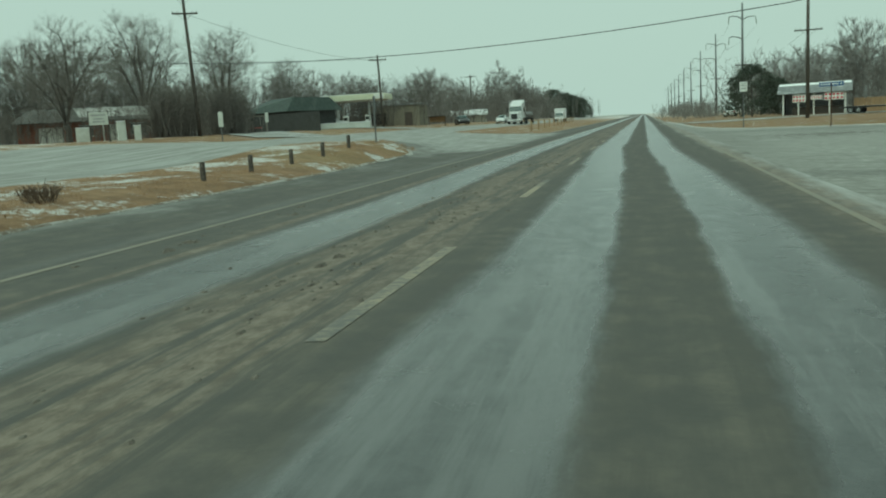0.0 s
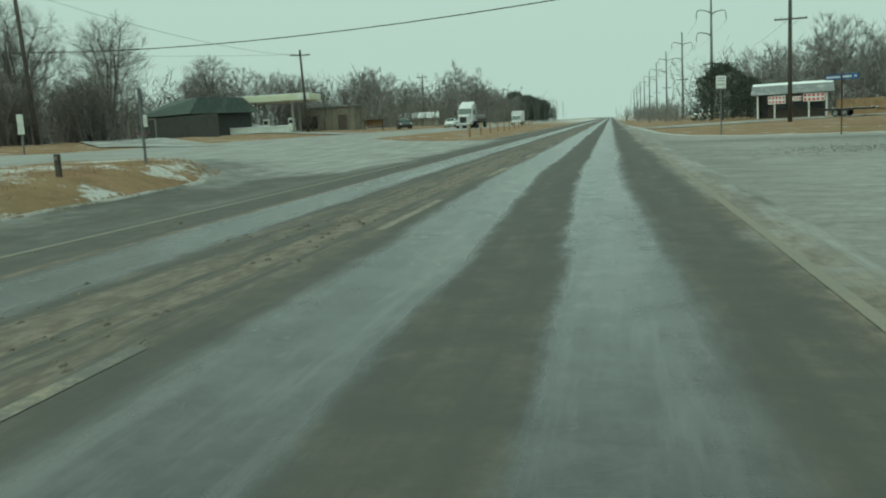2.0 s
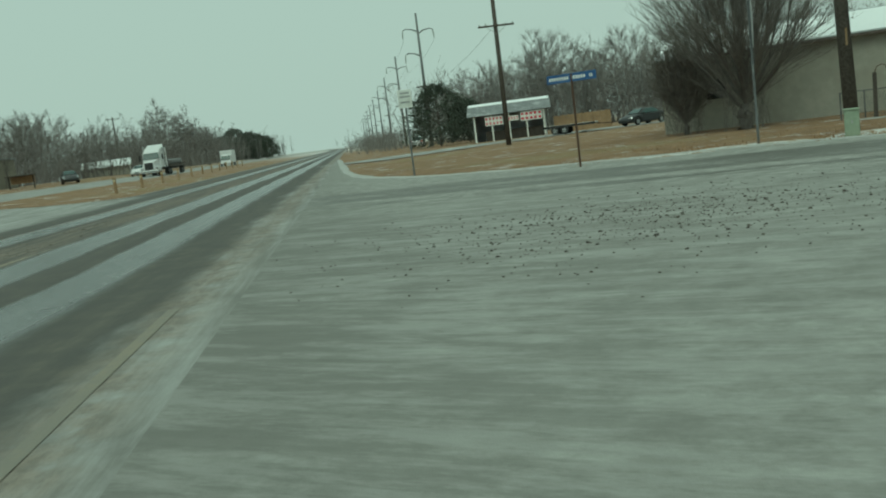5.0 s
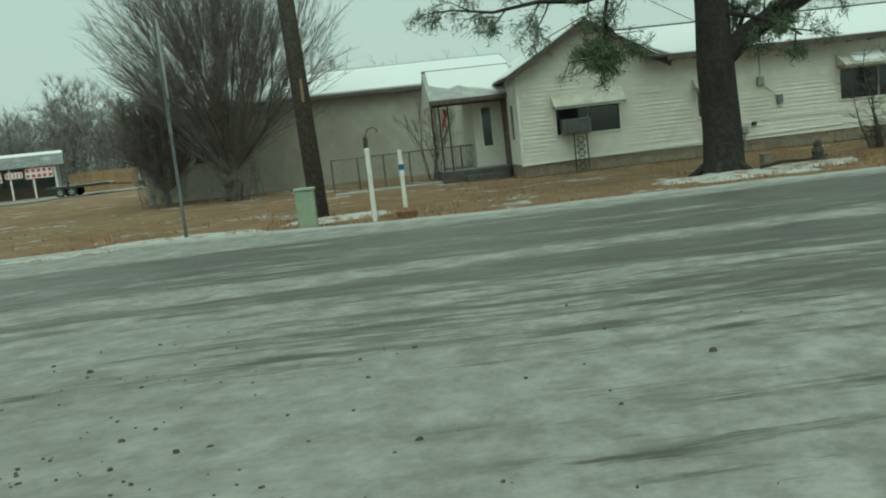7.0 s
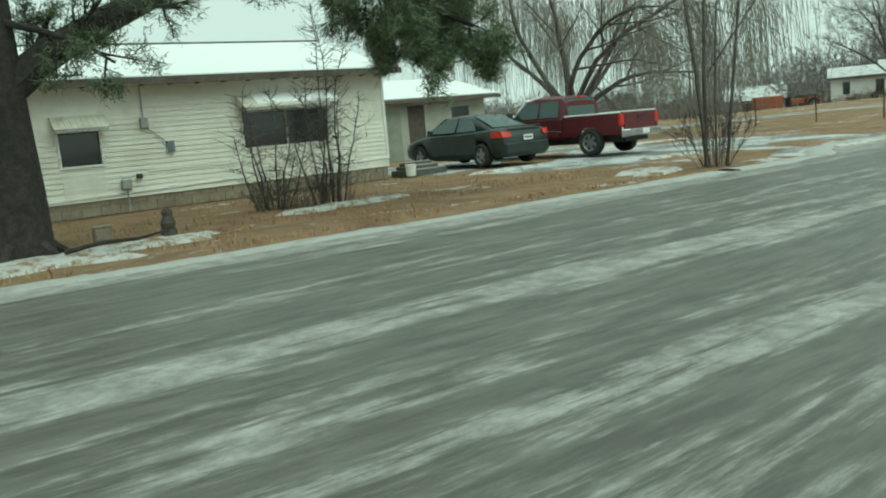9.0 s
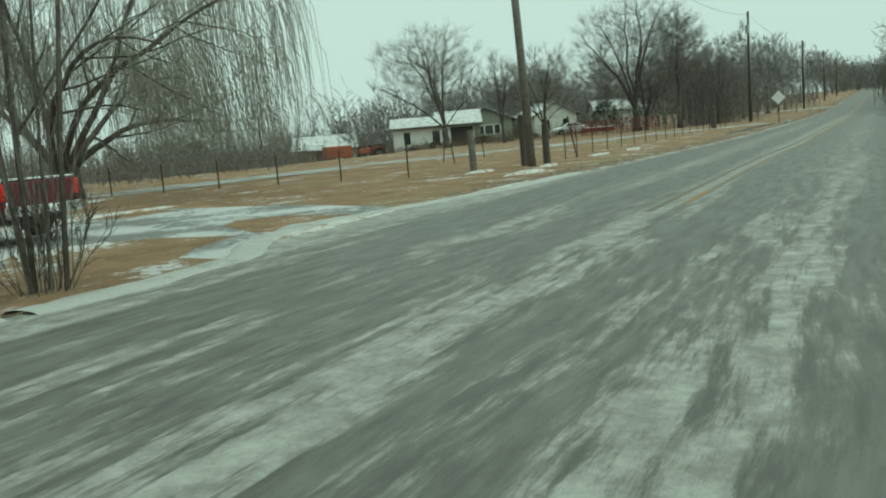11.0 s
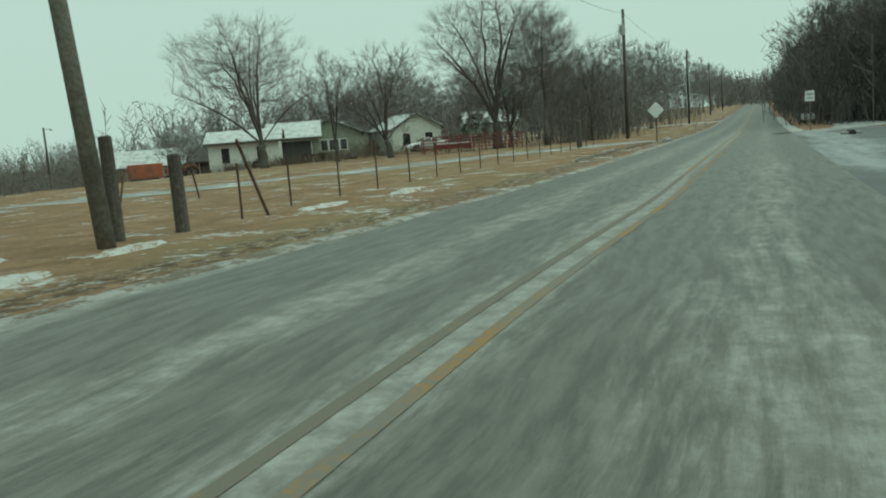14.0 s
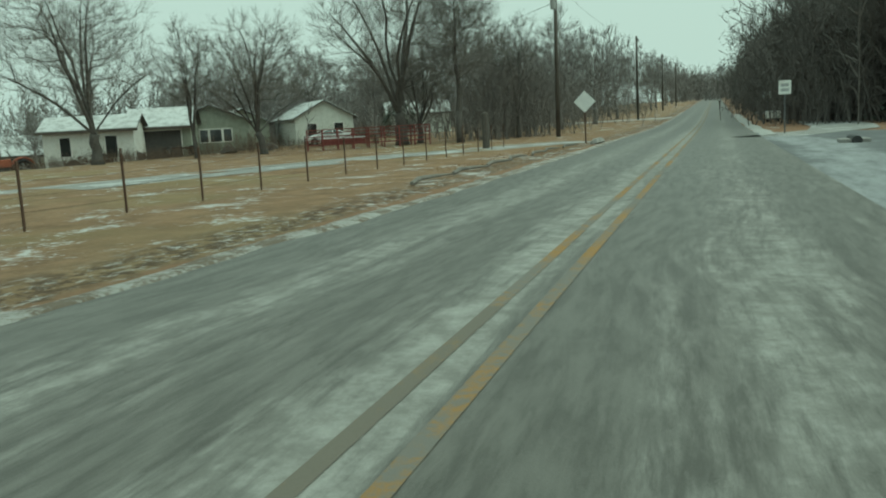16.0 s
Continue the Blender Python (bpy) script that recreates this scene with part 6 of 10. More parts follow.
# ---- trees ----
class Grow:
    """Collects tapered tubes of a tree as one mesh for each order of branch."""

    def __init__(self, seed):
        self.r = random.Random(seed)
        self.sets = {}
        self.tips = []

    def tube(self, key, pts, radii, sides):
        v, f = self.sets.setdefault(key, ([], []))
        ref = None
        for i, p in enumerate(pts):
            d = pts[min(i + 1, len(pts) - 1)] - pts[max(i - 1, 0)]
            d = d.normalized() if d.length > 1e-9 else Vector((0, 0, 1))
            if ref is None:
                ref = Vector((1, 0, 0)) if abs(d.x) < 0.8 else Vector((0, 1, 0))
            u = ref - d * ref.dot(d)
            u = u.normalized() if u.length > 1e-6 else Vector((0, 1, 0))
            ref, w = u, d.cross(u)
            k0 = len(v)
            for k in range(sides):
                q = p + (u * math.cos(6.28318 * k / sides) + w * math.sin(6.28318 * k / sides)) * radii[i]
                v.append((q.x, q.y, q.z))
            if i:
                a, b = k0 - sides, k0
                for k in range(sides):
                    f.append((a + k, a + (k + 1) % sides, b + (k + 1) % sides, b + k))

    def turned(self, d, angle):
        side = Vector((self.r.gauss(0, 1), self.r.gauss(0, 1), self.r.gauss(0, 1)))
        side = side - d * side.dot(d)
        side.normalize()
        return (d * math.cos(angle) + side * math.sin(angle)).normalized()

    def branch(self, p, d, length, radius, level, plan):
        o = plan[level]
        n = o.get("n", 4)
        pts, rad, q, e = [p.copy()], [radius], p.copy(), d.copy()
        for i in range(n):
            e = self.turned(e, self.r.uniform(0, o.get("bend", 0.25)))
            e = (e + Vector((0, 0, o.get("up", 0.06)))).normalized()
            q = q + e * (length / n)
            pts.append(q.copy())
            rad.append(radius * (1 - (1 - o.get("tip", 0.35)) * (i + 1) / n))
        self.tube(o["set"], pts, rad, o.get("sides", 5))
        if level + 1 < len(plan):
            c = plan[level + 1]
            count = self.r.randint(*c["count"])
            for j in range(count):
                t = c.get("from", 0.3) + (1 - c.get("from", 0.3)) * (j + self.r.random() * 0.8) / count
                k = min(int(t * n), n - 1)
                u = t * n - k
                at = pts[k].lerp(pts[k + 1], clamp(u))
                here = (pts[k + 1] - pts[k]).normalized()
                out = self.turned(here, self.r.uniform(*c.get("angle", (0.5, 0.95))))
                self.branch(at, out, length * self.r.uniform(*c.get("len", (0.5, 0.75))) * (1.15 - 0.4 * t), max(rad[k] * c.get("thin", 0.55), c.get("least", 0.004)), level + 1, plan)
        else:
            self.tips.append((q, e))

    def fork(self, p, d, length, radius, depth, o):
        """A limb that divides again and again and ends in tufts of twigs."""
        n = 3 if depth > 2 else 2
        pts, rad, q, e = [p.copy()], [radius], p.copy(), d.copy()
        for i in range(n):
            e = (self.turned(e, self.r.uniform(0, o["bend"])) + Vector((0, 0, o["up"]))).normalized()
            q = q + e * (length / n)
            pts.append(q.copy())
            rad.append(radius * (1 - (1 - o["thin"]) * (i + 1) / n))
        self.tube("limb" if radius > o["limb"] else "twig", pts, rad, 6 if radius > 0.09 else 4 if radius > o["limb"] else 3)
        tufts = self.r.randint(*o["tuft"]) if depth == 0 else self.r.randint(1, 2) if depth < 4 else 0
        for _ in range(tufts):
            k = self.r.randint(0, n - 1)
            at = pts[k].lerp(pts[k + 1], self.r.random())
            out = (self.turned(e, self.r.uniform(0.25, 0.8)) + Vector((0, 0, o["up"] * 2))).normalized()
            l = o["tuft_len"] * self.r.uniform(0.6, 1.3)
            mid = at + out * l * 0.5
            self.tube("twig", [at, mid, mid + self.turned(out, 0.3) * l * 0.5], [o["twig"], o["twig"] * 0.8, o["twig"] * 0.35], 3)
        if depth:
            for j in range(3 if self.r.random() < o.get("third", 0.45) else 2):
                a = (self.r.uniform(0.12, 0.35) if j == 0 else self.r.uniform(0.4, 0.8)) * o.get("wide", 1.0)
                self.fork(q if j < 2 else pts[-2], self.turned(e, a), length * o["keep"] * self.r.uniform(0.82, 1.12), rad[-1] * (0.95 if j == 0 else 0.75), depth - 1, o)

    def part(self, name, key, material, parent, label=""):
        v, f = self.sets[key]
        me = bpy.data.meshes.new(name)
        me.from_pydata(v, [], f)
        me.materials.append(M[material])
        if key == "trunk":
            me.shade_smooth()
        return part(name, me, material, parent, label)


class Spray:
    """Collects thin slivers and tapered prisms of twigs as plain lists."""

    def __init__(self, seed):
        self.r = random.Random(seed)
        self.v, self.f = [], []

    def sliver(self, p, q, w):
        d = q - p
        side = d.cross(Vector((self.r.gauss(0, 1), self.r.gauss(0, 1), self.r.gauss(0, 0.4))))
        side = side.normalized() * w if side.length > 1e-9 else Vector((w, 0, 0))
        k = len(self.v)
        self.v += [tuple(p - side), tuple(p + side), tuple(q)]
        self.f.append((k, k + 1, k + 2))

    def prism(self, p, q, r0, r1, sides):
        d = (q - p).normalized()
        u = d.cross(Vector((1, 0, 0)) if abs(d.x) < 0.8 else Vector((0, 1, 0))).normalized()
        w = d.cross(u)
        k = len(self.v)
        for e, r in ((p, r0), (q, r1)):
            self.v += [tuple(e + (u * math.cos(6.28318 * i / sides) + w * math.sin(6.28318 * i / sides)) * r) for i in range(sides)]
        self.f += [(k + i, k + (i + 1) % sides, k + sides + (i + 1) % sides, k + sides + i) for i in range(sides)]

    def shoot(self, p, d, length, w):
        """A fine twig with one side shoot."""
        q = p + d * length
        self.sliver(p, q, w)
        e = (d + Vector((self.r.gauss(0, 0.5), self.r.gauss(0, 0.5), self.r.gauss(0.1, 0.4)))).normalized()
        self.sliver(p.lerp(q, self.r.uniform(0.3, 0.6)), p.lerp(q, 0.45) + e * length * 0.55, w * 0.8)

    def mesh(self, name, material):
        me = bpy.data.meshes.new(name)
        me.from_pydata(self.v, [], self.f)
        me.materials.append(M[material])
        return me


# crown's base, leader's top, tips, fine twigs at a node, twig's half width
CROWNS = {"vase": (0.07, 0.09, 1150, 6, 0.0065), "broad": (0.15, 0.15, 760, 7, 0.0065), "small": (0.15, 0.15, 340, 7, 0.006), "tall": (0.18, 0.80, 620, 8, 0.0065),
          "far": (0.15, 0.38, 300, 10, 0.012), "far_tall": (0.16, 0.80, 270, 10, 0.012)}


def bare_tree(seed, height, radius, at, label, shape="broad", twig="twig_yard", turn=0.0, name="tree", group="", width=0.0, drift=(0.0, 0.0)):
    """A leafless tree: limbs reach for points spread through its crown, thicken with what they carry, and end in sprays of twigs."""
    r = np.random.RandomState(seed)
    low, lead, tips, fine, half = CROWNS[shape]
    far = shape in ("far", "far_tall")
    width = width or height * (1.1 if shape in ("broad", "far") else 0.55)
    t = thing(name, at, turn, label, "tree", group)
    zc, rz = height * (low + 1.0) / 2, height * (1.0 - low) / 2
    goals = []
    while len(goals) < tips:
        d = r.normal(size=3)
        d /= np.linalg.norm(d)
        lump = 0.86 + 0.34 * noise.noise((d[0] * 1.7 + seed, d[1] * 1.7, d[2] * 1.7))
        p = d * (r.uniform() ** 0.42) * lump
        if p[2] < -0.55 and math.hypot(p[0], p[1]) < 0.5:
            continue
        swell = 1.0 if p[2] > -0.2 else 1.0 - 0.35 * (-0.2 - p[2])
        up_ = 0.5 + p[2] / 2
        goals.append((p[0] * width / 2 * swell + drift[0] * up_, p[1] * width / 2 * swell + drift[1] * up_, zc + p[2] * rz))
    goals = np.array(goals)
    forked = shape in ("broad", "small")
    stem = 4 if forked else 9
    lean = r.normal(0, 0.012 * height, 2)
    pos = [np.array((lean[0] * (i / stem) ** 2 + r.normal(0, 0.006 * height) * (i > 0), lean[1] * (i / stem) ** 2 + r.normal(0, 0.006 * height) * (i > 0), -0.15 + (lead * height + 0.15) * i / stem)) for i in range(stem + 1)]
    up, path = [i - 1 for i in range(stem + 1)], [0.0] * (stem + 1)
    first = stem if forked else next(i for i in range(stem + 1) if pos[i][2] > low * height * 0.8)
    order = np.argsort(np.linalg.norm(goals - np.array((0, 0, low * height)), axis=1))
    P = np.zeros((stem + 1 + 2 * tips + 90, 3))
    L = np.zeros(len(P))
    P[:stem + 1] = pos
    L[:first] = 1e6
    count = stem + 1
    if forked:
        # main limbs leave the low fork, spread and curve upwards
        arms = 8 if shape == "broad" else 5
        for m in range(arms):
            ang = m * 6.2832 / arms + r.uniform(-0.4, 0.4) + seed
            reach = width * (0.08, 0.30, 0.20, 0.40, 0.14, 0.34, 0.24, 0.42)[m]
            top = height * (0.90, 0.72, 0.84, 0.44, 0.90, 0.64, 0.80, 0.52)[m] * r.uniform(0.95, 1.05)
            start = pos[stem] if m % 2 == 0 else pos[stem - 1] * 0.35 + pos[stem] * 0.65
            last, bow = stem, r.normal(0, 0.035 * width)
            for q in range(1, 8):
                w = q / 7
                out_ = reach * (0.55 * w + 0.45 * w * w)
                side_ = bow * math.sin(w * 3.1416) + r.normal(0, 0.008 * height)
                x = out_ * math.cos(ang) - side_ * math.sin(ang) + drift[0] * w * top / height
                y = out_ * math.sin(ang) + side_ * math.cos(ang) + drift[1] * w * top / height
                P[count] = start + np.array((x, y, (top - start[2]) * (1.15 * w - 0.15 * w * w)))
                L[count] = 0.25 * w * height * 0.6
                up.append(last)
                last = count
                count += 1
    for j in order:
        g = goals[j]
        gap = g - P[:count]
        dist = np.linalg.norm(gap, axis=1)
        cost = dist + (1.15 if shape == "vase" else 0.62) * L[:count] + 0.9 * np.maximum(0, -gap[:, 2])
        i = int(np.argmin(cost))
        mid = P[i] * 0.5 + g * 0.5 + np.array((0, 0, 0.05 * dist[i])) + r.normal(0, 0.035 * dist[i] + 0.01, 3)
        P[count], P[count + 1] = mid, g
        L[count], L[count + 1] = L[i] + dist[i] * 0.5, L[i] + dist[i]
        up += [i, count]
        count += 2
    load = np.ones(count)
    for i in range(count - 1, 0, -1):
        load[up[i]] += load[i]
    tip_r = 0.006 if not far else 0.009
    power = math.log(radius * 0.85 / tip_r) / math.log(load[first])
    rad = tip_r * load ** power
    for i in range(stem + 1):
        rad[i] = radius * (1.35 if i == 0 else 1.0 - 0.04 * i) if forked else max(radius * (1.35 if i == 0 else 1.0 - (0.15 if i < first else 0.15 + 0.8 * (i - first) / (stem + 1 - first))), 0.03)
    V = [Vector(p) for p in P[:count]]
    trunk = Shape().tube(V[:first + 1], [float(q) for q in rad[:first + 1]], 9)
    limbs, twigs = Spray(seed), Spray(seed + 1)
    for i in range(first, stem):
        limbs.prism(V[i], V[i + 1], float(rad[i]), float(rad[i + 1]), 7)
    heart = Vector((0, 0, height * low))
    for i in range(stem + 1, count):
        j = up[i]
        r1 = float(rad[i])
        r0 = float(min(rad[j], rad[i] * 1.25 + 0.004))
        (limbs if r1 > 0.03 else twigs).prism(V[j], V[i], r0, r1, 6 if r1 > 0.08 else 3)
        along = (V[i] - V[j]).normalized()
        out = (V[i] - heart).normalized()
        if r1 < 0.05:
            for _ in range(fine if load[i] < 2.5 else fine // 2):
                d = (along * 0.7 + out * 0.6 + Vector((twigs.r.gauss(0, 0.5), twigs.r.gauss(0, 0.5), twigs.r.gauss(0.25, 0.42)))).normalized()
                twigs.shoot(V[j].lerp(V[i], twigs.r.uniform(0.2, 1.0)), d, height * twigs.r.uniform(0.045, 0.12), half)
    bark = "bark_wood" if shape == "vase" else {"twig_hazed": "bark_hazed", "bark_wood": "bark_wood"}.get(twig, "bark_yard")
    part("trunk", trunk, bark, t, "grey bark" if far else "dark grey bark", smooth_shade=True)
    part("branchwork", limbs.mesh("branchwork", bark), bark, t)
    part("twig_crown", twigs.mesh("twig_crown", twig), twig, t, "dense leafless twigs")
    return t


def again(ob, at, k, turn, label=""):
    c = copy_thing(ob, Matrix.Translation(at) @ Matrix.Rotation(radians(turn), 4, "Z") @ Matrix.Scale(k, 4))
    if label:
        c["label"] = label
    return c


# trees of the farmyard along the side road
bare_tree(21, 13.0, 0.37, SR(83.2, 82.4), "wide bare yard tree with forked dark limbs", "broad", group="yard trees", width=14.5, drift=(1.0, 2.0))
oak2 = bare_tree(34, 9.6, 0.28, SR(89.5, 73.6), "bare crooked yard tree near the farm lane", "broad", group="yard trees", width=10.0)
bare_tree(47, 15.5, 0.46, SR(97.0, 66.1), "tall bare tree with a thick trunk by the pens", "broad", group="yard trees", width=16.0)
tall = bare_tree(58, 13.0, 0.25, SR(96.3, 61.3), "tall narrow bare tree beside the pens", "tall", group="yard trees")
young = bare_tree(65, 9.8, 0.17, SR(87.8, 77.9), "slender bare young tree in the yard", "small", group="yard trees")
for base, a, n, k, turn in ((young, 103, 58.5, 1.0, 200), (oak2, 101, 66, 0.9, 90)):
    again(base, SR(a, n), k, turn, "leafless roadside tree further along the road")
# trees for the distance, with haze put into their paler bark and twigs
grey_oak = bare_tree(71, 11.0, 0.26, SR(130, 100), "rounded leafless tree behind the farmhouses", "far", "twig_hazed", width=12.0)
grey_elm = bare_tree(72, 14.0, 0.34, SR(150, 98), "tall leafless tree behind the farmhouses", "far", "twig_hazed", width=14.0)
grey_ash = bare_tree(73, 13.0, 0.22, SR(168, 99), "upright leafless tree behind the farmhouses", "far_tall", "twig_hazed", width=8.0)
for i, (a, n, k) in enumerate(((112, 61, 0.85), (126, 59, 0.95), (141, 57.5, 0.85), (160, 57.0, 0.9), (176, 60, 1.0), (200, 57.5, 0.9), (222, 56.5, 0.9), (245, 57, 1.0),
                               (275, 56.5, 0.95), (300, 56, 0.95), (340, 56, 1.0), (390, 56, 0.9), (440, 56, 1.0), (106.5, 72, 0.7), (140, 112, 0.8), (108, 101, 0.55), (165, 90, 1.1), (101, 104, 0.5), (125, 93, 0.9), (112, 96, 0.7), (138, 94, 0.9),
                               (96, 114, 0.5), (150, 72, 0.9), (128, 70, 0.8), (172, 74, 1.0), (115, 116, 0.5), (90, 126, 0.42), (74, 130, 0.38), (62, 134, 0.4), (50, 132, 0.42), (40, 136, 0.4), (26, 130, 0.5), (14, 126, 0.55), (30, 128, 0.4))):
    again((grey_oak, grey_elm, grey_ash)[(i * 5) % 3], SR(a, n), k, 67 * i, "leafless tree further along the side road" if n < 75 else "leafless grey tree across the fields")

# far side of the highway
street_tree = bare_tree(84, 14.8, 0.36, HW(-55.2, 88, -0.1), "tall bare tree with an oval crown behind the brick house", "broad", "twig", width=11.0)
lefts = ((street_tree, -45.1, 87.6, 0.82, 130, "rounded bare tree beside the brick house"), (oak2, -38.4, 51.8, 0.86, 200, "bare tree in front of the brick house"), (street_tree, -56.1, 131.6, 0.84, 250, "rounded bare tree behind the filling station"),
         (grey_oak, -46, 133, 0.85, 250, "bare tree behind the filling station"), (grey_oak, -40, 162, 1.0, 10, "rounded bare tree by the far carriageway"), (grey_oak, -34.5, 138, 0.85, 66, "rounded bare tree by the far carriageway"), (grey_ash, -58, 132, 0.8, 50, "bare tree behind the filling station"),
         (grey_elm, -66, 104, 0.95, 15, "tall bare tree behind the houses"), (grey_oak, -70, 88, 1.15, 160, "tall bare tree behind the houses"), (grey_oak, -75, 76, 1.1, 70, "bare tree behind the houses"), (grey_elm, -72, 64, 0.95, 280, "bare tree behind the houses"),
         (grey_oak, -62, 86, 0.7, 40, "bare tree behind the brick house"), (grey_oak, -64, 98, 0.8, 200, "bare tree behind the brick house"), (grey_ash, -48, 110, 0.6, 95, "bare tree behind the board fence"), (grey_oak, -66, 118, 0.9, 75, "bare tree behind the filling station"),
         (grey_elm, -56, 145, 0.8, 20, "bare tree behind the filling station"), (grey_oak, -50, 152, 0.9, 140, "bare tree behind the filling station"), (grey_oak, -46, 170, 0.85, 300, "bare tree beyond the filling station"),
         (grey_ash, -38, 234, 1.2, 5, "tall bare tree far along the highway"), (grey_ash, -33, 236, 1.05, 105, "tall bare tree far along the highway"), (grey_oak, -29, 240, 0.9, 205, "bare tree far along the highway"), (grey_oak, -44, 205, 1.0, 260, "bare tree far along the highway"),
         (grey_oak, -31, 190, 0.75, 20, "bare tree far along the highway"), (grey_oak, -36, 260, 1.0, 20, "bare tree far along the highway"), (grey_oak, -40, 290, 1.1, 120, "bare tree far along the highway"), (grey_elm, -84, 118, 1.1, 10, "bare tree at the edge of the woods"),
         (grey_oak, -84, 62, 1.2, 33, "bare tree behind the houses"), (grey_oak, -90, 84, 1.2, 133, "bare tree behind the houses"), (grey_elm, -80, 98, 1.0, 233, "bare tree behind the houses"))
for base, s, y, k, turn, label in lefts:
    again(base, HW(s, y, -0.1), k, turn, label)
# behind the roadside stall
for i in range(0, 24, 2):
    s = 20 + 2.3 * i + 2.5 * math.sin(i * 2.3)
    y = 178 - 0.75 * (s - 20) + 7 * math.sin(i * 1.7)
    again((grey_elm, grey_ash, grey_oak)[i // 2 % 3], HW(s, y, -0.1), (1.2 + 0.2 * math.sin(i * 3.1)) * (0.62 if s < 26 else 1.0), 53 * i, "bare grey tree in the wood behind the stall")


def thicket(name, F, spots, seed, material, label, height=(2.5, 4.5), density=18, spread=2.4, thick=0.014, tuft=(5, 6)):
    """A dense tangle of thin stems and shoots as one mesh."""
    g = Spray(seed)
    r = g.r
    for a, b, k in spots:
        base_ = F(a, b)
        for _ in range(int(density * 2.2)):
            p = base_ + Vector((r.gauss(0, spread * 0.5 * k), r.gauss(0, spread * 0.5 * k), -0.1))
            h = r.uniform(*height) * k * (0.6 + 0.4 * r.random())
            d = Vector((r.gauss(0, 0.2), r.gauss(0, 0.2), 1)).normalized()
            knee = p + d * h * 0.5
            top = knee + (d + Vector((r.gauss(0, 0.2), r.gauss(0, 0.2), 0))).normalized() * h * 0.5
            g.sliver(p, knee.lerp(top, 0.5), thick * k * 1.6)
            g.sliver(knee, top, thick * k)
            for i in range(3 * tuft[1]):
                u = 0.12 + 0.88 * (i + r.random()) / (3 * tuft[1])
                at = p.lerp(knee, u * 2) if u < 0.5 else knee.lerp(top, u * 2 - 1)
                e = Vector((r.gauss(0, 0.6), r.gauss(0, 0.6), r.uniform(0.3, 1.1))).normalized()
                g.shoot(at, e, h * r.uniform(0.10, 0.23), thick * k * 0.9)
    return tagged(new(name, g.mesh(name, material)), label, "undergrowth", kind="stuff")


thicket("undergrowth", HW, [(-35.4, 60.0, 1.0), (-34.9, 60.6, 1.0), (-35.9, 60.4, 0.9), (-35.3, 59.4, 0.9), (-35.1, 68.0, 1.1), (-34.4, 68.4, 1.0), (-35.7, 68.6, 1.0), (-35.0, 67.2, 0.95)], 3, "twig", "dense dark leafless bushes by the utility pole", (3.4, 4.8), 80, 1.5, 0.015)
thicket("undergrowth", HW, [(-66 + 3 * i, 74 + 2.2 * i, 1.2) for i in range(5)] + [(-52 + 2.5 * i, 84 + 1.5 * i, 1.0) for i in range(4)], 33, "twig", "dense grey leafless thicket by the houses", (3.0, 4.6), 20, 2.4, 0.018)
thicket("undergrowth", HW, [(8.5 + (i % 4) * 1.6, 152 + i * 6, 1.0) for i in range(26)], 4, "twig_hazed", "grey hedge row beside the highway", (3, 4.5), 10, 4.5, 0.024)
thicket("undergrowth", HW, [(-64 + 3.0 * i, 114 + 3.6 * i + 3 * math.sin(i * 2.2), 1.1) for i in range(11)] + [(-60 + 3 * i, 98 + 1.5 * i, 0.8) for i in range(4)], 23, "bark_hazed", "grey brush behind the filling station", (2.0, 3.6), 16, 4.5, 0.019)
thicket("undergrowth", HW, [(-36 - (i % 3) * 3, 150 + i * 7, 1.0) for i in range(20)], 6, "twig_hazed", "leafless brush along the far carriageway", (2.4, 4.4), 12, 5, 0.020)
thicket("undergrowth", HW, [(20 + 2.6 * i, 166 - 1.7 * i + 4 * (i % 2), 1.5) for i in range(24)], 7, "twig_hazed", "hazy grey undergrowth of the wood behind the stall", (5.0, 8.5), 30, 5.0, 0.030)
thicket("undergrowth", HW, [(-72 - 6 * (i % 3), 52 + 5.5 * i, 1.5) for i in range(20)] + [(-60 + 3 * i, 150 + 2 * i, 1.3) for i in range(8)], 17, "bark_hazed", "grey leafless woods behind the houses", (2.8, 5.0), 14, 6, 0.024)
thicket("undergrowth", SR, [(6 + 6.0 * i, 122 + 7 * math.sin(i * 1.7), 1.15) for i in range(24)] + [(14 + 8 * i, 140, 1.4) for i in range(18)], 8, "bark_hazed", "distant grey leafless brush across the fields", (1.6, 3.2), 16, 7, 0.022)
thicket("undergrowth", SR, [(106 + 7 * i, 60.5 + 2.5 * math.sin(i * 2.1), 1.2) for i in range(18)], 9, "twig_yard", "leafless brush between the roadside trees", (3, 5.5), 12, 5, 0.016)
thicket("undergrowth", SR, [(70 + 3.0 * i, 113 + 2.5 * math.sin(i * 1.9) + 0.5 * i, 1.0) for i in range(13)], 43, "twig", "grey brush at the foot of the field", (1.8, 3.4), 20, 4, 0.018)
thicket("undergrowth", SR, [(112 + 7.5 * i, 66 + 5 * math.sin(i * 1.9) + 0.04 * i * i, 1.5) for i in range(26)], 41, "bark_hazed", "hazy grey woodland beyond the roadside trees", (4.5, 7.5), 15, 5, 0.030)
thicket("undergrowth", SR, [(330 + 14 * i, 54.5 + 1.5 * math.sin(i * 2.1), 2.0) for i in range(16)] + [(340 + 14 * i, 36.5 + 1.2 * math.sin(i * 1.7), 2.2) for i in range(16)], 42, "bark_hazed", "grey woods closing round the far end of the road", (4.5, 7), 12, 5, 0.05)
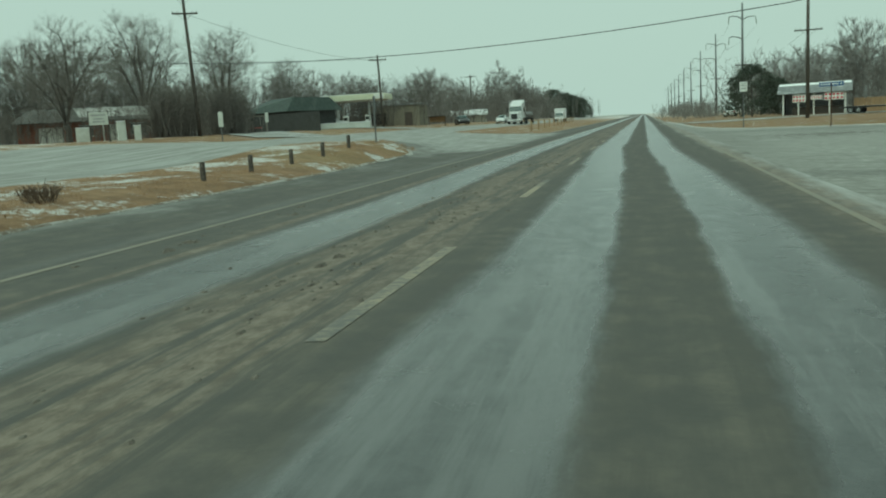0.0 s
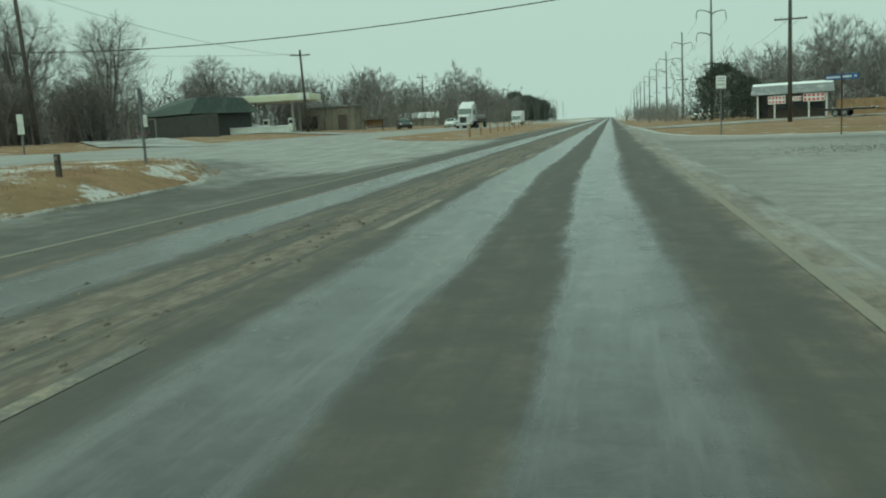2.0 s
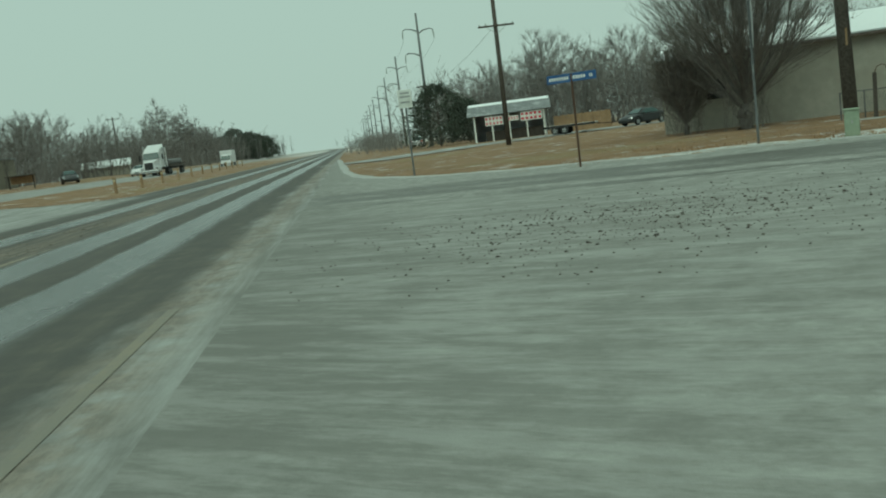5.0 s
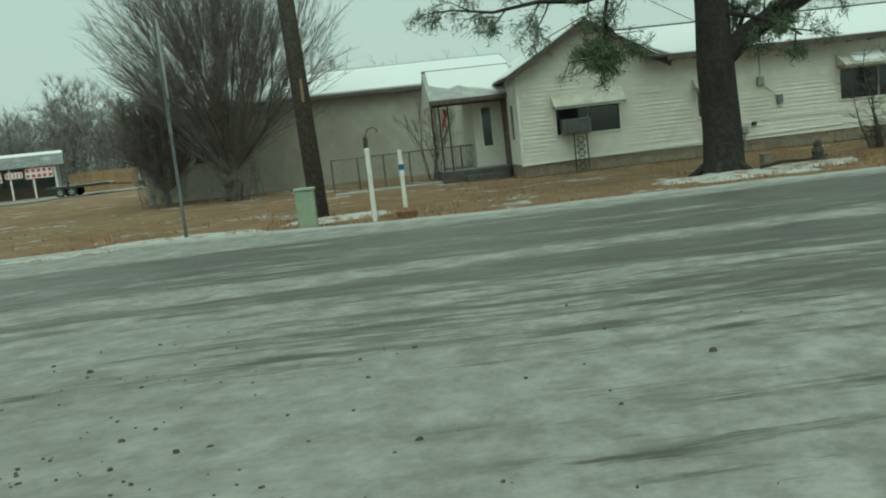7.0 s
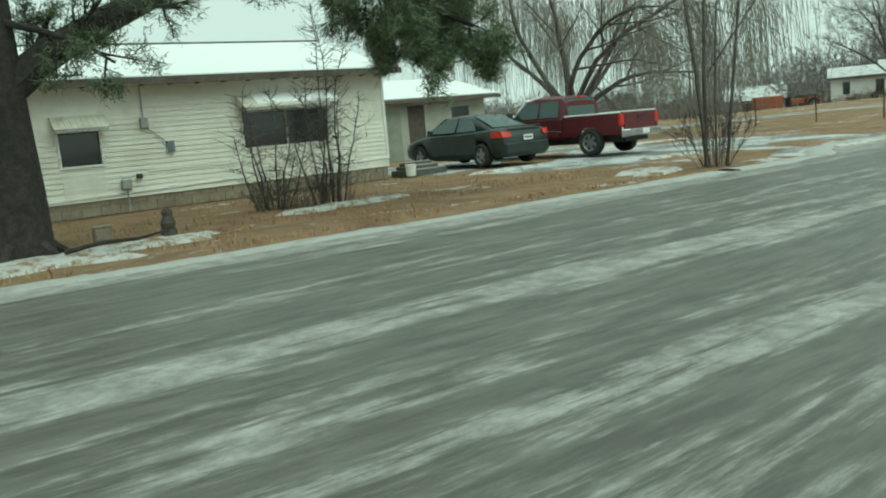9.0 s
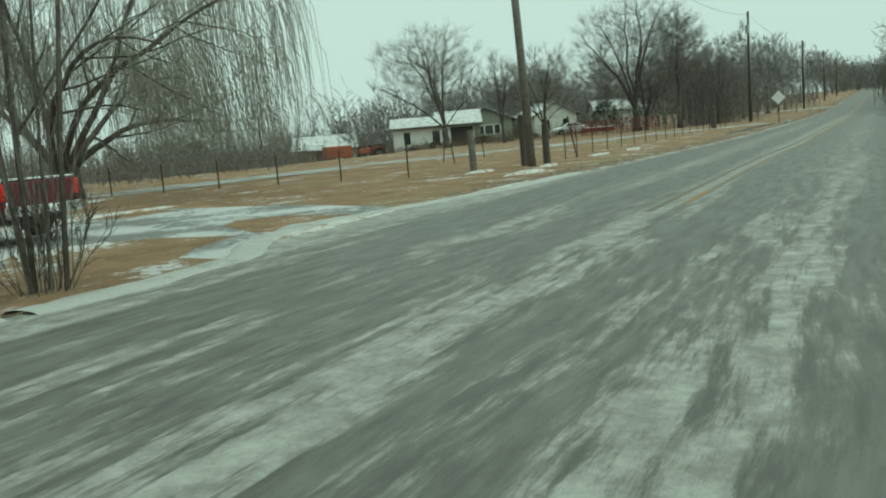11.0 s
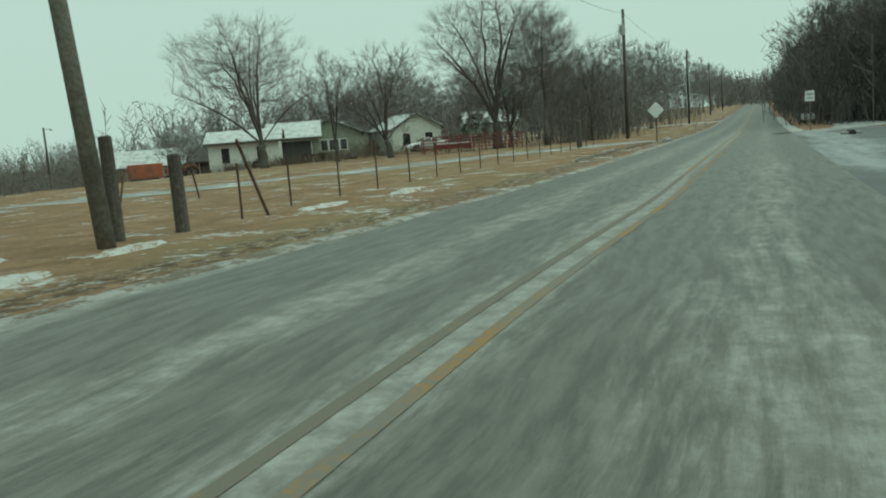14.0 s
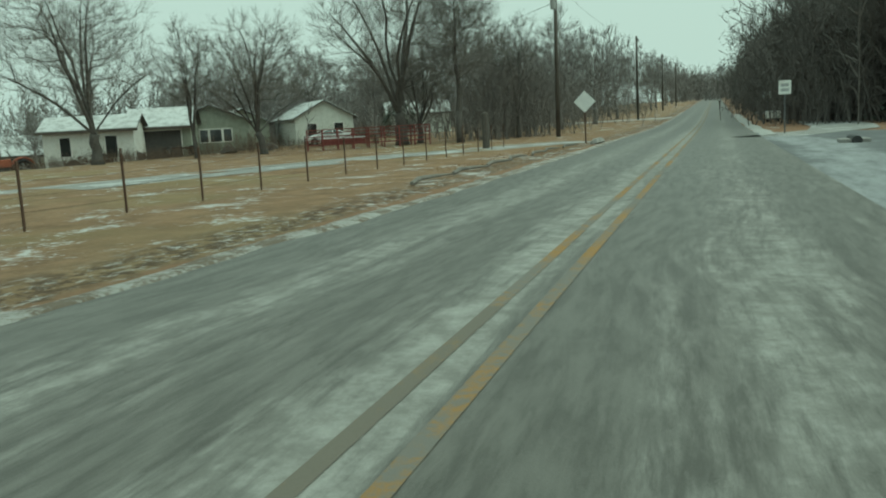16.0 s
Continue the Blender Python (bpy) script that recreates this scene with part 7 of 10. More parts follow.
thicket("undergrowth", SR, [(-13.6, 66.0, 1.0), (-13.4, 66.3, 0.9), (-16.2, 67.4, 1.0), (-16.5, 67.6, 0.8)], 21, "twig_yard", "leafless suckers at the foot of the large shrubs", (1.6, 2.6), 10, 0.9, 0.009)
thicket("undergrowth", SR, [(90.5 + 1.9 * i, 88.5 - 1.35 * i + 1.2 * math.sin(i * 2.3), 0.55 + 0.2 * math.sin(i * 1.3)) for i in range(10)], 88, "bark_yard", "dark weeds and brush in front of the farmhouses", (1.6, 3.2), 9, 2.2, 0.016)
thicket("undergrowth", SR, [(101 + 1.6 * i, 59.5 + 1.2 * math.sin(i * 2.4), 1.5) for i in range(6)], 19, "twig_yard", "dense grey clump of young trees by the pens", (4.2, 6.0), 22, 2.6, 0.012)
thicket("undergrowth", SR, [(98 + 4 * i, 80 + 7 * math.sin(i * 1.3), 0.7) for i in range(8)] + [(84 + 1.7 * i, 86.5 - 1.35 * i, 0.4) for i in range(12)] + [(86.5 + 0.85 * i, 92.5 - 1.25 * i, 0.36) for i in range(9)] + [(80.5 + 1.1 * i, 98.5 - 1.5 * i, 0.34) for i in range(11)] + [(84 + 2.5 * i, 99 + 3 * i, 0.9) for i in range(6)], 10, "brush", "low brown brush in the farmyard", (1.6, 3.2), 22, 3.6, 0.016)
thicket("undergrowth", SR, [(10 + 3.4 * i, 84 + 2.4 * math.sin(i * 1.9) + 0.12 * i, 1.0) for i in range(14)] + [(56 + 3.0 * i, 86 + 1.9 * i, 0.9) for i in range(10)] + [(60 + 4 * i, 100 + 2.0 * i, 1.2) for i in range(9)] + [(22 + 5 * i, 96, 1.2) for i in range(8)], 12, "twig", "grey-brown brush beyond the lane", (2.0, 3.2), 17, 4.5, 0.02)


thicket("undergrowth", HW, [(-74 + 2.6 * i, 96 + 1.9 * i + 3 * math.sin(i * 2.1), 1.3) for i in range(16)] + [(-80 + 2.2 * i, 84 + 1.2 * i, 1.4) for i in range(9)], 51, "bark_wood", "dense grey-brown thicket behind the brick house", (4.0, 6.5), 30, 4.0, 0.020)
thicket("undergrowth", HW, [(-34 + 0.05 * i - 9 * (i % 3), 170 + 6.5 * i, 1.5) for i in range(40)], 52, "bark_hazed", "hazy grey woods beside the far carriageway", (4.0, 7.0), 26, 6.5, 0.034)
thicket("undergrowth", SR, [(110 + 6.5 * i, 104 + 10 * math.sin(i * 1.3), 1.7) for i in range(30)] + [(10 + 7 * i, 168 + 8 * math.sin(i * 1.9), 1.2) for i in range(26)], 53, "bark_hazed", "hazy grey woods far behind the farm", (4.5, 7.0), 26, 7.0, 0.036)
thicket("undergrowth", SR, [(102 + 3.6 * i, 33.6 + 1.6 * math.sin(i * 1.9), 1.5) for i in range(30)] + [(98 + 4.0 * i, 28 + 2.0 * math.sin(i * 1.3), 2.0) for i in range(24)], 54, "bark_wood", "tangled dark stems inside the dense wood", (5.0, 7.5), 34, 3.6, 0.026)


# evergreens: clumps of small scale leaves round a stem
def leaf_clumps(points, size, count, seed, squash=0.8):
    r = random.Random(seed)
    v, f = [], []
    for p, k in points:
        for _ in range(count):
            o = Vector((r.gauss(0, 1), r.gauss(0, 1), r.gauss(0, squash))) * (0.36 * k)
            d = Vector((r.gauss(0, 1), r.gauss(0, 1), r.gauss(0.25, 0.8))).normalized()
            e = d.cross(Vector((r.gauss(0, 1), r.gauss(0, 1), r.gauss(0, 1)))).normalized()
            c, s = p + o, size * r.uniform(0.5, 1.3)
            i = len(v)
            v += [tuple(c - e * s * 0.28), tuple(c + e * s * 0.28), tuple(c + d * s)]
            f.append((i, i + 1, i + 2))
    return v, f


def evergreen(at, height, width, seed, label, count=84, size=0.27):
    r = random.Random(seed)
    t = thing("evergreen", at, r.uniform(0, 360), label, "tree")
    trunk = Shape().tube([(0, 0, -0.1), (0.03, 0.02, height * 0.5), (0, 0, height * 0.92)], [0.14, 0.09, 0.03], 7)
    part("trunk", trunk, "bark", t)
    pts = []
    for i in range(120):
        z = height * (0.08 + 0.9 * (i / 120))
        rad = width * (1.0 - (z / height) ** 2.4) ** 0.65 * (0.55 + 0.5 * r.random())
        ang = i * 2.399 + r.uniform(-0.4, 0.4)
        k = r.uniform(0.55, 1.1) * (0.45 + 0.6 * (1 - z / height)) * width * 0.42
        pts.append((Vector((rad * math.cos(ang), rad * math.sin(ang), z)), k))
    v, f = leaf_clumps(pts, size, count, seed)
    me = bpy.data.meshes.new("foliage")
    me.from_pydata(v, [], f)
    me.materials.append(M["cedar"])
    part("foliage", me, "cedar", t, "dark green scaly foliage with gaps")
    limbs = Shape()
    for p, k in pts[::4]:
        limbs.tube([(0, 0, p.z - 0.4), tuple(p)], [0.03, 0.012], 4, False)
    part("branches", limbs, "bark", t)
    return t


cedar = evergreen(HW(15.5, 134), 7.4, 4.3, 5, "dark dense cedar beside the roadside stall")
again(cedar, HW(19.5, 137), 0.72, 60, "smaller dark cedar beside the stall")
again(cedar, SR(96.2, 128.7), 0.62, 10, "dark conical evergreen across the field")
again(cedar, SR(139.5, 82.0), 0.55, 80, "dark evergreen against the farmhouse")
for i in range(7):
    again(cedar, HW(-22 - 3.2 * i, 312 + 6 * (i % 3)), 1.0 + 0.12 * (i % 4), 47 * i, "dark cedar far along the highway")
# the dark wood on the other side of the side road
k = 0
for a, n in [(97 + 10.5 * i, 27.0 + 2.2 * math.sin(i * 1.9)) for i in range(10)] + [(205 + 24 * i, 32.5 + 1.5 * math.sin(i)) for i in range(6)]:
    k += 1
    again(cedar, SR(a, n), 1.15 + 0.4 * ((k * 7) % 5) / 4, 53 * k, "dark evergreen at the edge of the dense wood")
dark_ash = bare_tree(74, 14.0, 0.26, SR(95, 30), "leafless dark tree rising out of the wood", "far_tall", "bark_wood", width=8.5)
dark_elm = bare_tree(75, 15.0, 0.3, SR(101, 27), "leafless dark tree rising out of the wood", "far", "bark_wood", width=12.0)
for i in range(0, 26, 2):
    again((dark_ash, dark_elm)[i // 2 % 2], SR(98 + 4.8 * i + 0.16 * i * i, 33.0 + 2.8 * math.sin(i * 2.0)), (1.0, 1.1)[i // 2 % 2], 77 * i, "leafless tree rising out of the dark wood")
thicket("undergrowth", SR, [(98 + 4.5 * i, 35.8 + 1.2 * math.sin(i * 1.7), 1.1) for i in range(22)], 14, "bark_wood", "dark brush along the edge of the wood", (3.0, 5.5), 16, 3.6, 0.02)


# the big pine in front of the house
def build_pine():
    g = Grow(77)
    t = thing("pine_tree", SR(-1.92, 53.05), ROT_S, "large dark pine with heavy low limbs in the front yard", "tree")
    trunk = []
    for z, r_ in ((-0.15, 0.46), (0.05, 0.42), (0.3, 0.395), (0.8, 0.38), (1.5, 0.365), (2.2, 0.36), (3.0, 0.33), (4.5, 0.30), (7.0, 0.22), (10.0, 0.12), (12.0, 0.05)):
        trunk.append((Vector((0.02 * math.sin(z * 2), 0.02 * z, z)), r_))
    g.tube("trunk", [p for p, _ in trunk], [r_ for _, r_ in trunk], 18)
    limb_plan = [dict(set="limb", n=4, bend=0.3, up=-0.03, tip=0.35, sides=5),
                 dict(set="twig", n=3, bend=0.4, up=-0.03, tip=0.4, sides=3, count=(4, 6), angle=(0.5, 1.0), len=(0.4, 0.65), thin=0.55, least=0.008, **{"from": 0.25}),
                 dict(set="twig", n=2, bend=0.4, up=0.05, tip=0.5, sides=3, count=(3, 5), angle=(0.4, 0.9), len=(0.4, 0.6), thin=0.7, least=0.006, **{"from": 0.3})]
    bare_tips, full_tips = [], []

    def limb(points, r0, r1, kids, length, full, start=0.25, droop=0.5):
        pts = [Vector(p) for p in points]
        rad = [r0 + (r1 - r0) * i / (len(pts) - 1) for i in range(len(pts))]
        g.tube("limb", pts, rad, 8)
        for j in range(kids):
            u = start + (1 - start) * (j + g.r.random()) / kids
            i = min(int(u * (len(pts) - 1)), len(pts) - 2)
            at = pts[i].lerp(pts[i + 1], u * (len(pts) - 1) - i)
            here = (pts[i + 1] - pts[i]).normalized()
            d = g.turned(here, g.r.uniform(0.6, 1.3))
            d = (d + Vector((0, 0, -droop))).normalized()
            g.tips = []
            g.branch(at, d, length * g.r.uniform(0.7, 1.2), max(0.02, rad[i] * 0.3), 0, limb_plan)
            (full_tips if full else bare_tips).extend(g.tips)
    limb([(0.15, 0, 2.25), (0.7, -0.05, 2.68), (1.5, -0.1, 3.12), (2.5, -0.2, 3.60), (3.6, -0.2, 3.98), (4.8, -0.3, 4.08), (6.0, -0.3, 3.9)], 0.24, 0.09, 9, 0.9, False, 0.12, 0.3)
    limb([(2.8, -0.2, 3.68), (4.0, -0.5, 3.75), (5.2, -0.7, 3.6), (6.4, -0.8, 3.3), (7.4, -0.9, 2.9)], 0.12, 0.04, 16, 1.05, True, 0.35, 0.35)
    limb([(3.6, -0.2, 3.98), (5.0, 0.2, 4.2), (6.2, 0.3, 4.0), (7.2, 0.4, 3.6), (7.9, 0.4, 3.1)], 0.10, 0.04, 14, 1.0, True, 0.3, 0.35)
    limb([(0.1, -0.1, 3.1), (0.5, -0.4, 2.95), (0.95, -0.7, 2.75), (1.3, -0.9, 2.45)], 0.06, 0.02, 6, 0.6, False, 0.3, 0.2)
    limb([(0.25, 0.1, 2.4), (0.6, 0.3, 2.75), (0.9, 0.35, 3.3)], 0.07, 0.03, 4, 0.5, False, 0.3, 0.2)
    limb([(-0.1, 0, 3.5), (-1.0, -0.1, 3.85), (-1.9, -0.15, 3.75), (-2.6, -0.2, 3.55), (-3.5, -0.25, 3.62), (-4.4, -0.3, 3.50), (-5.2, -0.3, 3.62)], 0.085, 0.018, 14, 0.85, False, 0.2, 0.15)
    limb([(-2.1, -0.15, 3.7), (-2.25, -0.2, 3.2), (-2.1, -0.2, 2.8), (-2.35, -0.2, 2.45)], 0.04, 0.014, 14, 0.75, False, 0.3, 0.15)
    limb([(-1.0, -0.1, 3.85), (-1.8, 0.2, 4.3), (-3.0, 0.3, 4.5), (-4.4, 0.4, 4.6)], 0.06, 0.018, 14, 0.9, False, 0.3, 0.1)
    for i in range(9):
        ang = i * 2.4
        z = 4.6 + i * 0.75
        reach = 3.8 - i * 0.3
        c, s = math.cos(ang), math.sin(ang)
        limb([(0, 0.02 * z, z), (c * reach * 0.4, s * reach * 0.4, z + 0.4), (c * reach, s * reach, z + 0.3)], 0.10, 0.03, 8, 0.9, True, 0.3, 0.1)
    g.part("trunk", "trunk", "pine_bark", t, "thick furrowed dark trunk")
    g.part("branchwork", "limb", "pine_bark", t)
    g.part("twig_spray", "twig", "pine_bark", t)
    v, f = [], []
    for tips, per in ((full_tips, 84), (bare_tips, 30)):
        for p, d in tips:
            if per < 40 and g.r.random() < 0.30:
                continue
            for _ in range(per):
                e = (d * 0.7 + Vector((g.r.gauss(0, 0.75), g.r.gauss(0, 0.75), g.r.gauss(-0.05, 0.7)))).normalized()
                o = p + d * g.r.uniform(-0.30, 0.06) + Vector((g.r.gauss(0, 0.05), g.r.gauss(0, 0.05), g.r.gauss(0, 0.05)))
                w = e.cross(Vector((g.r.gauss(0, 1), g.r.gauss(0, 1), g.r.gauss(0, 1)))).normalized() * 0.0075
                l = g.r.uniform(0.10, 0.20) * (1.0 if per > 40 else 0.75)
                i = len(v)
                v += [tuple(o - w), tuple(o + w), tuple(o + e * l)]
                f.append((i, i + 1, i + 2))
    me = bpy.data.meshes.new("needles")
    me.from_pydata(v, [], f)
    me.materials.append(M["needle"])
    part("needles", me, "needle", t, "tufts of long dark green needles")
    root = Shape()
    for ang in (0.3, 1.7, 2.9, 4.1, 5.3):
        c, s = math.cos(ang), math.sin(ang)
        root.tube([(c * 0.3, s * 0.3, 0.16), (c * 0.48, s * 0.48, 0.04), (c * 0.72, s * 0.72, -0.08)], [0.12, 0.08, 0.04], 6)
    part("root_flare", root, "pine_bark", t)


build_pine()
stick = Shape().tube([(0, 0, 0.05), (0.5, 0.05, 0.10), (1.0, 0.0, 0.08), (1.5, 0.08, 0.12)], [0.035, 0.03, 0.025, 0.015], 6)
solo("fallen_branch", stick, "pine_bark", SR(-1.6, 52.1, 0.02), ROT_S + 8, "dark fallen branch lying at the foot of the pine", "branch")


def stems(name, at, label, seed, count, height, fan, radius, base_spread, depth=3, material="twig", category="shrub", tuft=(3, 4), keep=0.74, thick=0.006, wide=0.8):
    """A clump of many stems rising from one root, each dividing several times."""
    g = Grow(seed)
    t = thing(name, at, 0, label, category)
    o = dict(bend=0.14, up=0.07, keep=keep, thin=0.72, tuft=tuft, tuft_len=0.10 * height + 0.1, twig=thick, limb=0.02, third=0.35, wide=wide)
    first = height / sum(keep ** i for i in range(depth + 1))
    for i in range(count):
        ang = i * 2.399 + g.r.uniform(-0.3, 0.3)
        out = fan * math.sqrt((i + 0.5) / count)
        d = Vector((math.cos(ang) * out, math.sin(ang) * out, 1)).normalized()
        p = Vector((math.cos(ang), math.sin(ang), 0)) * base_spread * math.sqrt((i + 0.5) / count) + Vector((0, 0, -0.1))
        g.fork(p, d, first * g.r.uniform(0.8, 1.1), radius * g.r.uniform(0.6, 1.2), depth, o)
        if count < 6 and "limb" in g.sets:
            g.part("stem", "limb", "bark", t, "slim dark grey stem with its branches")
            del g.sets["limb"]
    if "limb" in g.sets:
        g.part("stem_clump", "limb", "bark_hazed" if height > 8 else "bark", t, "grey upright stems")
    g.part("twig_crown", "twig", material, t, "fine leafless twigs")
    return t


bare_tree(105, 10.4, 0.30, SR(-13.6, 66.2), "huge vase-shaped leafless shrub beside the grey building", "vase", "twig_yard", name="large_shrub", width=10.2)["category"] = "shrub"
bare_tree(106, 4.6, 0.14, SR(-16.2, 67.6), "leafless dark shrub beside the huge one", "vase", "twig", name="large_shrub", width=3.4)["category"] = "shrub"


def brush(at, label, seed, trunks, height, lean, spread):
    """A straggly shrub: slim upright stems beset all along with short crooked side twigs, over low dark brush."""
    t = thing("shrub", at, 0, label, "shrub")
    g = Spray(seed)
    r = g.r
    for i in range(trunks):
        ang = i * 2.399 + r.uniform(-0.3, 0.3)
        k = math.sqrt((i + 0.5) / trunks)
        p = Vector((math.cos(ang), math.sin(ang), 0)) * spread * k + Vector((0, 0, -0.1))
        h = height * (1.05 - 0.55 * k) * r.uniform(0.85, 1.1)
        d = Vector((math.cos(ang) * lean * k, math.sin(ang) * lean * k, 1)).normalized()
        pts, n = [p], 7
        for _ in range(n):
            d = (d + Vector((r.gauss(0, 0.12), r.gauss(0, 0.12), 0.05))).normalized()
            pts.append(pts[-1] + d * h / n)
        rad = [0.017 * (1 - 0.8 * q / n) + 0.003 for q in range(n + 1)]
        part("stem", Shape().tube([tuple(q) for q in pts], rad, 5), "bark_yard", t)
        for q in range(int(h * 21)):
            u = (0.08 + 0.92 * r.random()) * n
            m = min(int(u), n - 1)
            base_ = pts[m].lerp(pts[m + 1], u - m)
            a2 = r.uniform(0, 6.283)
            e = Vector((math.cos(a2), math.sin(a2), r.uniform(-0.1, 0.9))).normalized()
            l = r.uniform(0.14, 0.62) * (1.15 - 0.4 * u / n)
            knee = base_ + e * l * 0.55
            tip = knee + (e + Vector((r.gauss(0, 0.5), r.gauss(0, 0.5), r.gauss(0.2, 0.4)))).normalized() * l * 0.45
            g.prism(base_, knee, 0.0065, 0.005, 3)
            g.prism(knee, tip, 0.005, 0.002, 3)
            g.shoot(knee, (e + Vector((r.gauss(0, 0.7), r.gauss(0, 0.7), r.gauss(0.1, 0.5)))).normalized(), l * 0.5, 0.004)
    part("twig_crown", g.mesh("twig_crown", "bark_yard"), "bark_yard", t, "short crooked dark twigs")
    return t


brush(SR(2.85, 55.2), "straggly dark leafless shrub in front of the house", 7, 8, 2.8, 0.34, 0.34)
brush(SR(3.75, 54.7), "taller straggly dark leafless shrub in front of the house", 8, 9, 4.1, 0.26, 0.34)
thicket("undergrowth", SR, [(2.7, 55.2, 0.32), (3.0, 55.1, 0.30), (3.65, 54.75, 0.34), (3.9, 54.65, 0.30), (3.3, 54.9, 0.22)], 77, "bark_yard", "low dark brush round the shrubs at the house", (1.6, 3.0), 14, 1.1, 0.012)
stems("sapling_clump", SR(10.2, 50.75), "clump of slim leafless saplings at the drive", 9, 4, 10.0, 0.034, 0.036, 0.26, 2, "twig", "tree", (5, 6), 0.85)
stems("shrub", SR(10.2, 50.75), "many thin side shoots among the saplings", 19, 16, 5.5, 0.10, 0.010, 0.28, 2, "twig", tuft=(4, 5), keep=0.85)
stems("shrub", SR(10.15, 50.7), "low bare suckers round the saplings", 10, 15, 1.2, 0.75, 0.008, 0.3, 2, "bark", tuft=(2, 3))
stems("shrub", SR(-6.9, 64.6), "thin bare shrub behind the porch", 12, 8, 2.4, 0.35, 0.02, 0.2, 2, "bark")


def build_willow():
    g = Grow(123)
    t = thing("willow_tree", SR(27.5, 71.5), 20, "large weeping willow with long hanging leafless shoots", "tree")
    plan = [dict(set="limb", n=11, bend=0.24, up=-0.055, tip=0.2, sides=7),
            dict(set="limb", n=5, bend=0.25, up=0.02, tip=0.3, sides=5, count=(5, 7), angle=(0.5, 0.9), len=(0.35, 0.55), thin=0.5, **{"from": 0.25}),
            dict(set="twig", n=3, bend=0.3, up=0.0, tip=0.4, sides=3, count=(6, 8), angle=(0.5, 0.9), len=(0.35, 0.55), thin=0.5, least=0.014, **{"from": 0.2})]
    g.tube("trunk", [Vector((0, 0, -0.2)), Vector((0, 0, 0.5)), Vector((0.05, 0, 1.4))], [0.75, 0.6, 0.55], 12)
    for i in range(9):
        ang = i * 0.698 + g.r.uniform(-0.2, 0.2)
        lean = (0.18, 0.72, 0.40)[i % 3]
        g.branch(Vector((0.25 * math.cos(ang), 0.25 * math.sin(ang), 1.1)), Vector((math.cos(ang) * lean, math.sin(ang) * lean, 0.85)).normalized(), g.r.uniform(9.0, 12.5) * (0.72 if math.cos(ang + 0.80) > 0.35 else 1.0), 0.16, 0, plan)
    for p, d in list(g.tips):
        for _ in range(11):
            q = p + Vector((g.r.gauss(0, 0.35), g.r.gauss(0, 0.35), g.r.gauss(0, 0.2)))
            drop = g.r.uniform(1.5, 4.8)
            drop = min(drop, q.z - 1.6)
            if drop < 0.5:
                continue
            sway = Vector((d.x, d.y, 0)) * 0.35
            pts = [q, q + sway + Vector((0, 0, -drop * 0.18)), q + sway * 1.5 + Vector((g.r.gauss(0, 0.06), g.r.gauss(0, 0.06), -drop * 0.6)), q + sway * 1.6 + Vector((g.r.gauss(0, 0.1), g.r.gauss(0, 0.1), -drop))]
            g.tube("hang", pts, [0.009, 0.008, 0.007, 0.004], 3)
    g.part("trunk", "trunk", "bark", t, "thick grey trunk")
    g.part("branchwork", "limb", "bark", t)
    g.part("twig_crown", "twig", "willow_twig", t)
    g.part("shoot_curtain", "hang", "willow_twig", t, "curtain of thin pale shoots")


build_willow()


# ---- poles and lines ----
def utility_pole(at, height, turn, label, arm_z=(), arm_w=2.4, radius=0.16, lean=(0, 0), transformer=False, material="pole", name="utility_pole", group="utility poles"):
    t = thing(name, at, turn, label, "utility pole", group)
    lx, ly = lean
    part("pole", Shape().tube([(0, 0, -0.3), (lx * 0.5, ly * 0.5, height * 0.5), (lx, ly, height)], [radius, radius * 0.86, radius * 0.70], 12), material, t, smooth_shade=True)
    for z in arm_z:
        k = z / height
        x, y = lx * k, ly * k
        part("crossarm", Shape().box(x - arm_w / 2, x + arm_w / 2, y - radius - 0.1, y - radius + 0.02, z - 0.06, z + 0.06), "pole", t, "", 0.01)
        for sgn in (-1, 1):
            part("brace", Shape().tube([(x + sgn * arm_w * 0.27, y - radius - 0.05, z - 0.05), (x, y - radius - 0.02, z - 0.6)], 0.016, 5), "greymetal", t)
            for f in (0.46, 0.28):
                part("insulator", Shape().tube([(x + sgn * arm_w * f, y - radius - 0.04, z + 0.06), (x + sgn * arm_w * f, y - radius - 0.04, z + 0.12), (x + sgn * arm_w * f, y - radius - 0.04, z + 0.2)], [0.03, 0.045, 0.025], 8), "greymetal", t)
    if transformer:
        part("transformer", Shape().tube([(-0.38, 0, height - 2.3), (-0.38, 0, height - 1.5), (-0.38, 0, height - 1.42)], [0.2, 0.2, 0.1], 12), "greymetal", t, "grey transformer can")
        part("bracket", Shape().box(-0.25, 0, -0.04, 0.04, height - 2.0, height - 1.9), "greymetal", t)
        part("cutout", Shape().tube([(0.35, 0, height - 1.3), (0.45, 0, height - 0.8)], 0.035, 6), "greymetal", t)
    return t


def power_line(p, q, sag, label, radius=0.012):
    p, q = Vector(p), Vector(q)
    n = 22
    pts = [p.lerp(q, i / n) + Vector((0, 0, -4 * sag * (i / n) * (1 - i / n))) for i in range(n + 1)]
    o = pts[0].copy()
    solo("power_line", Shape().tube([v - o for v in pts], radius, 4), "wire", o, 0, label, "cable", "power lines")


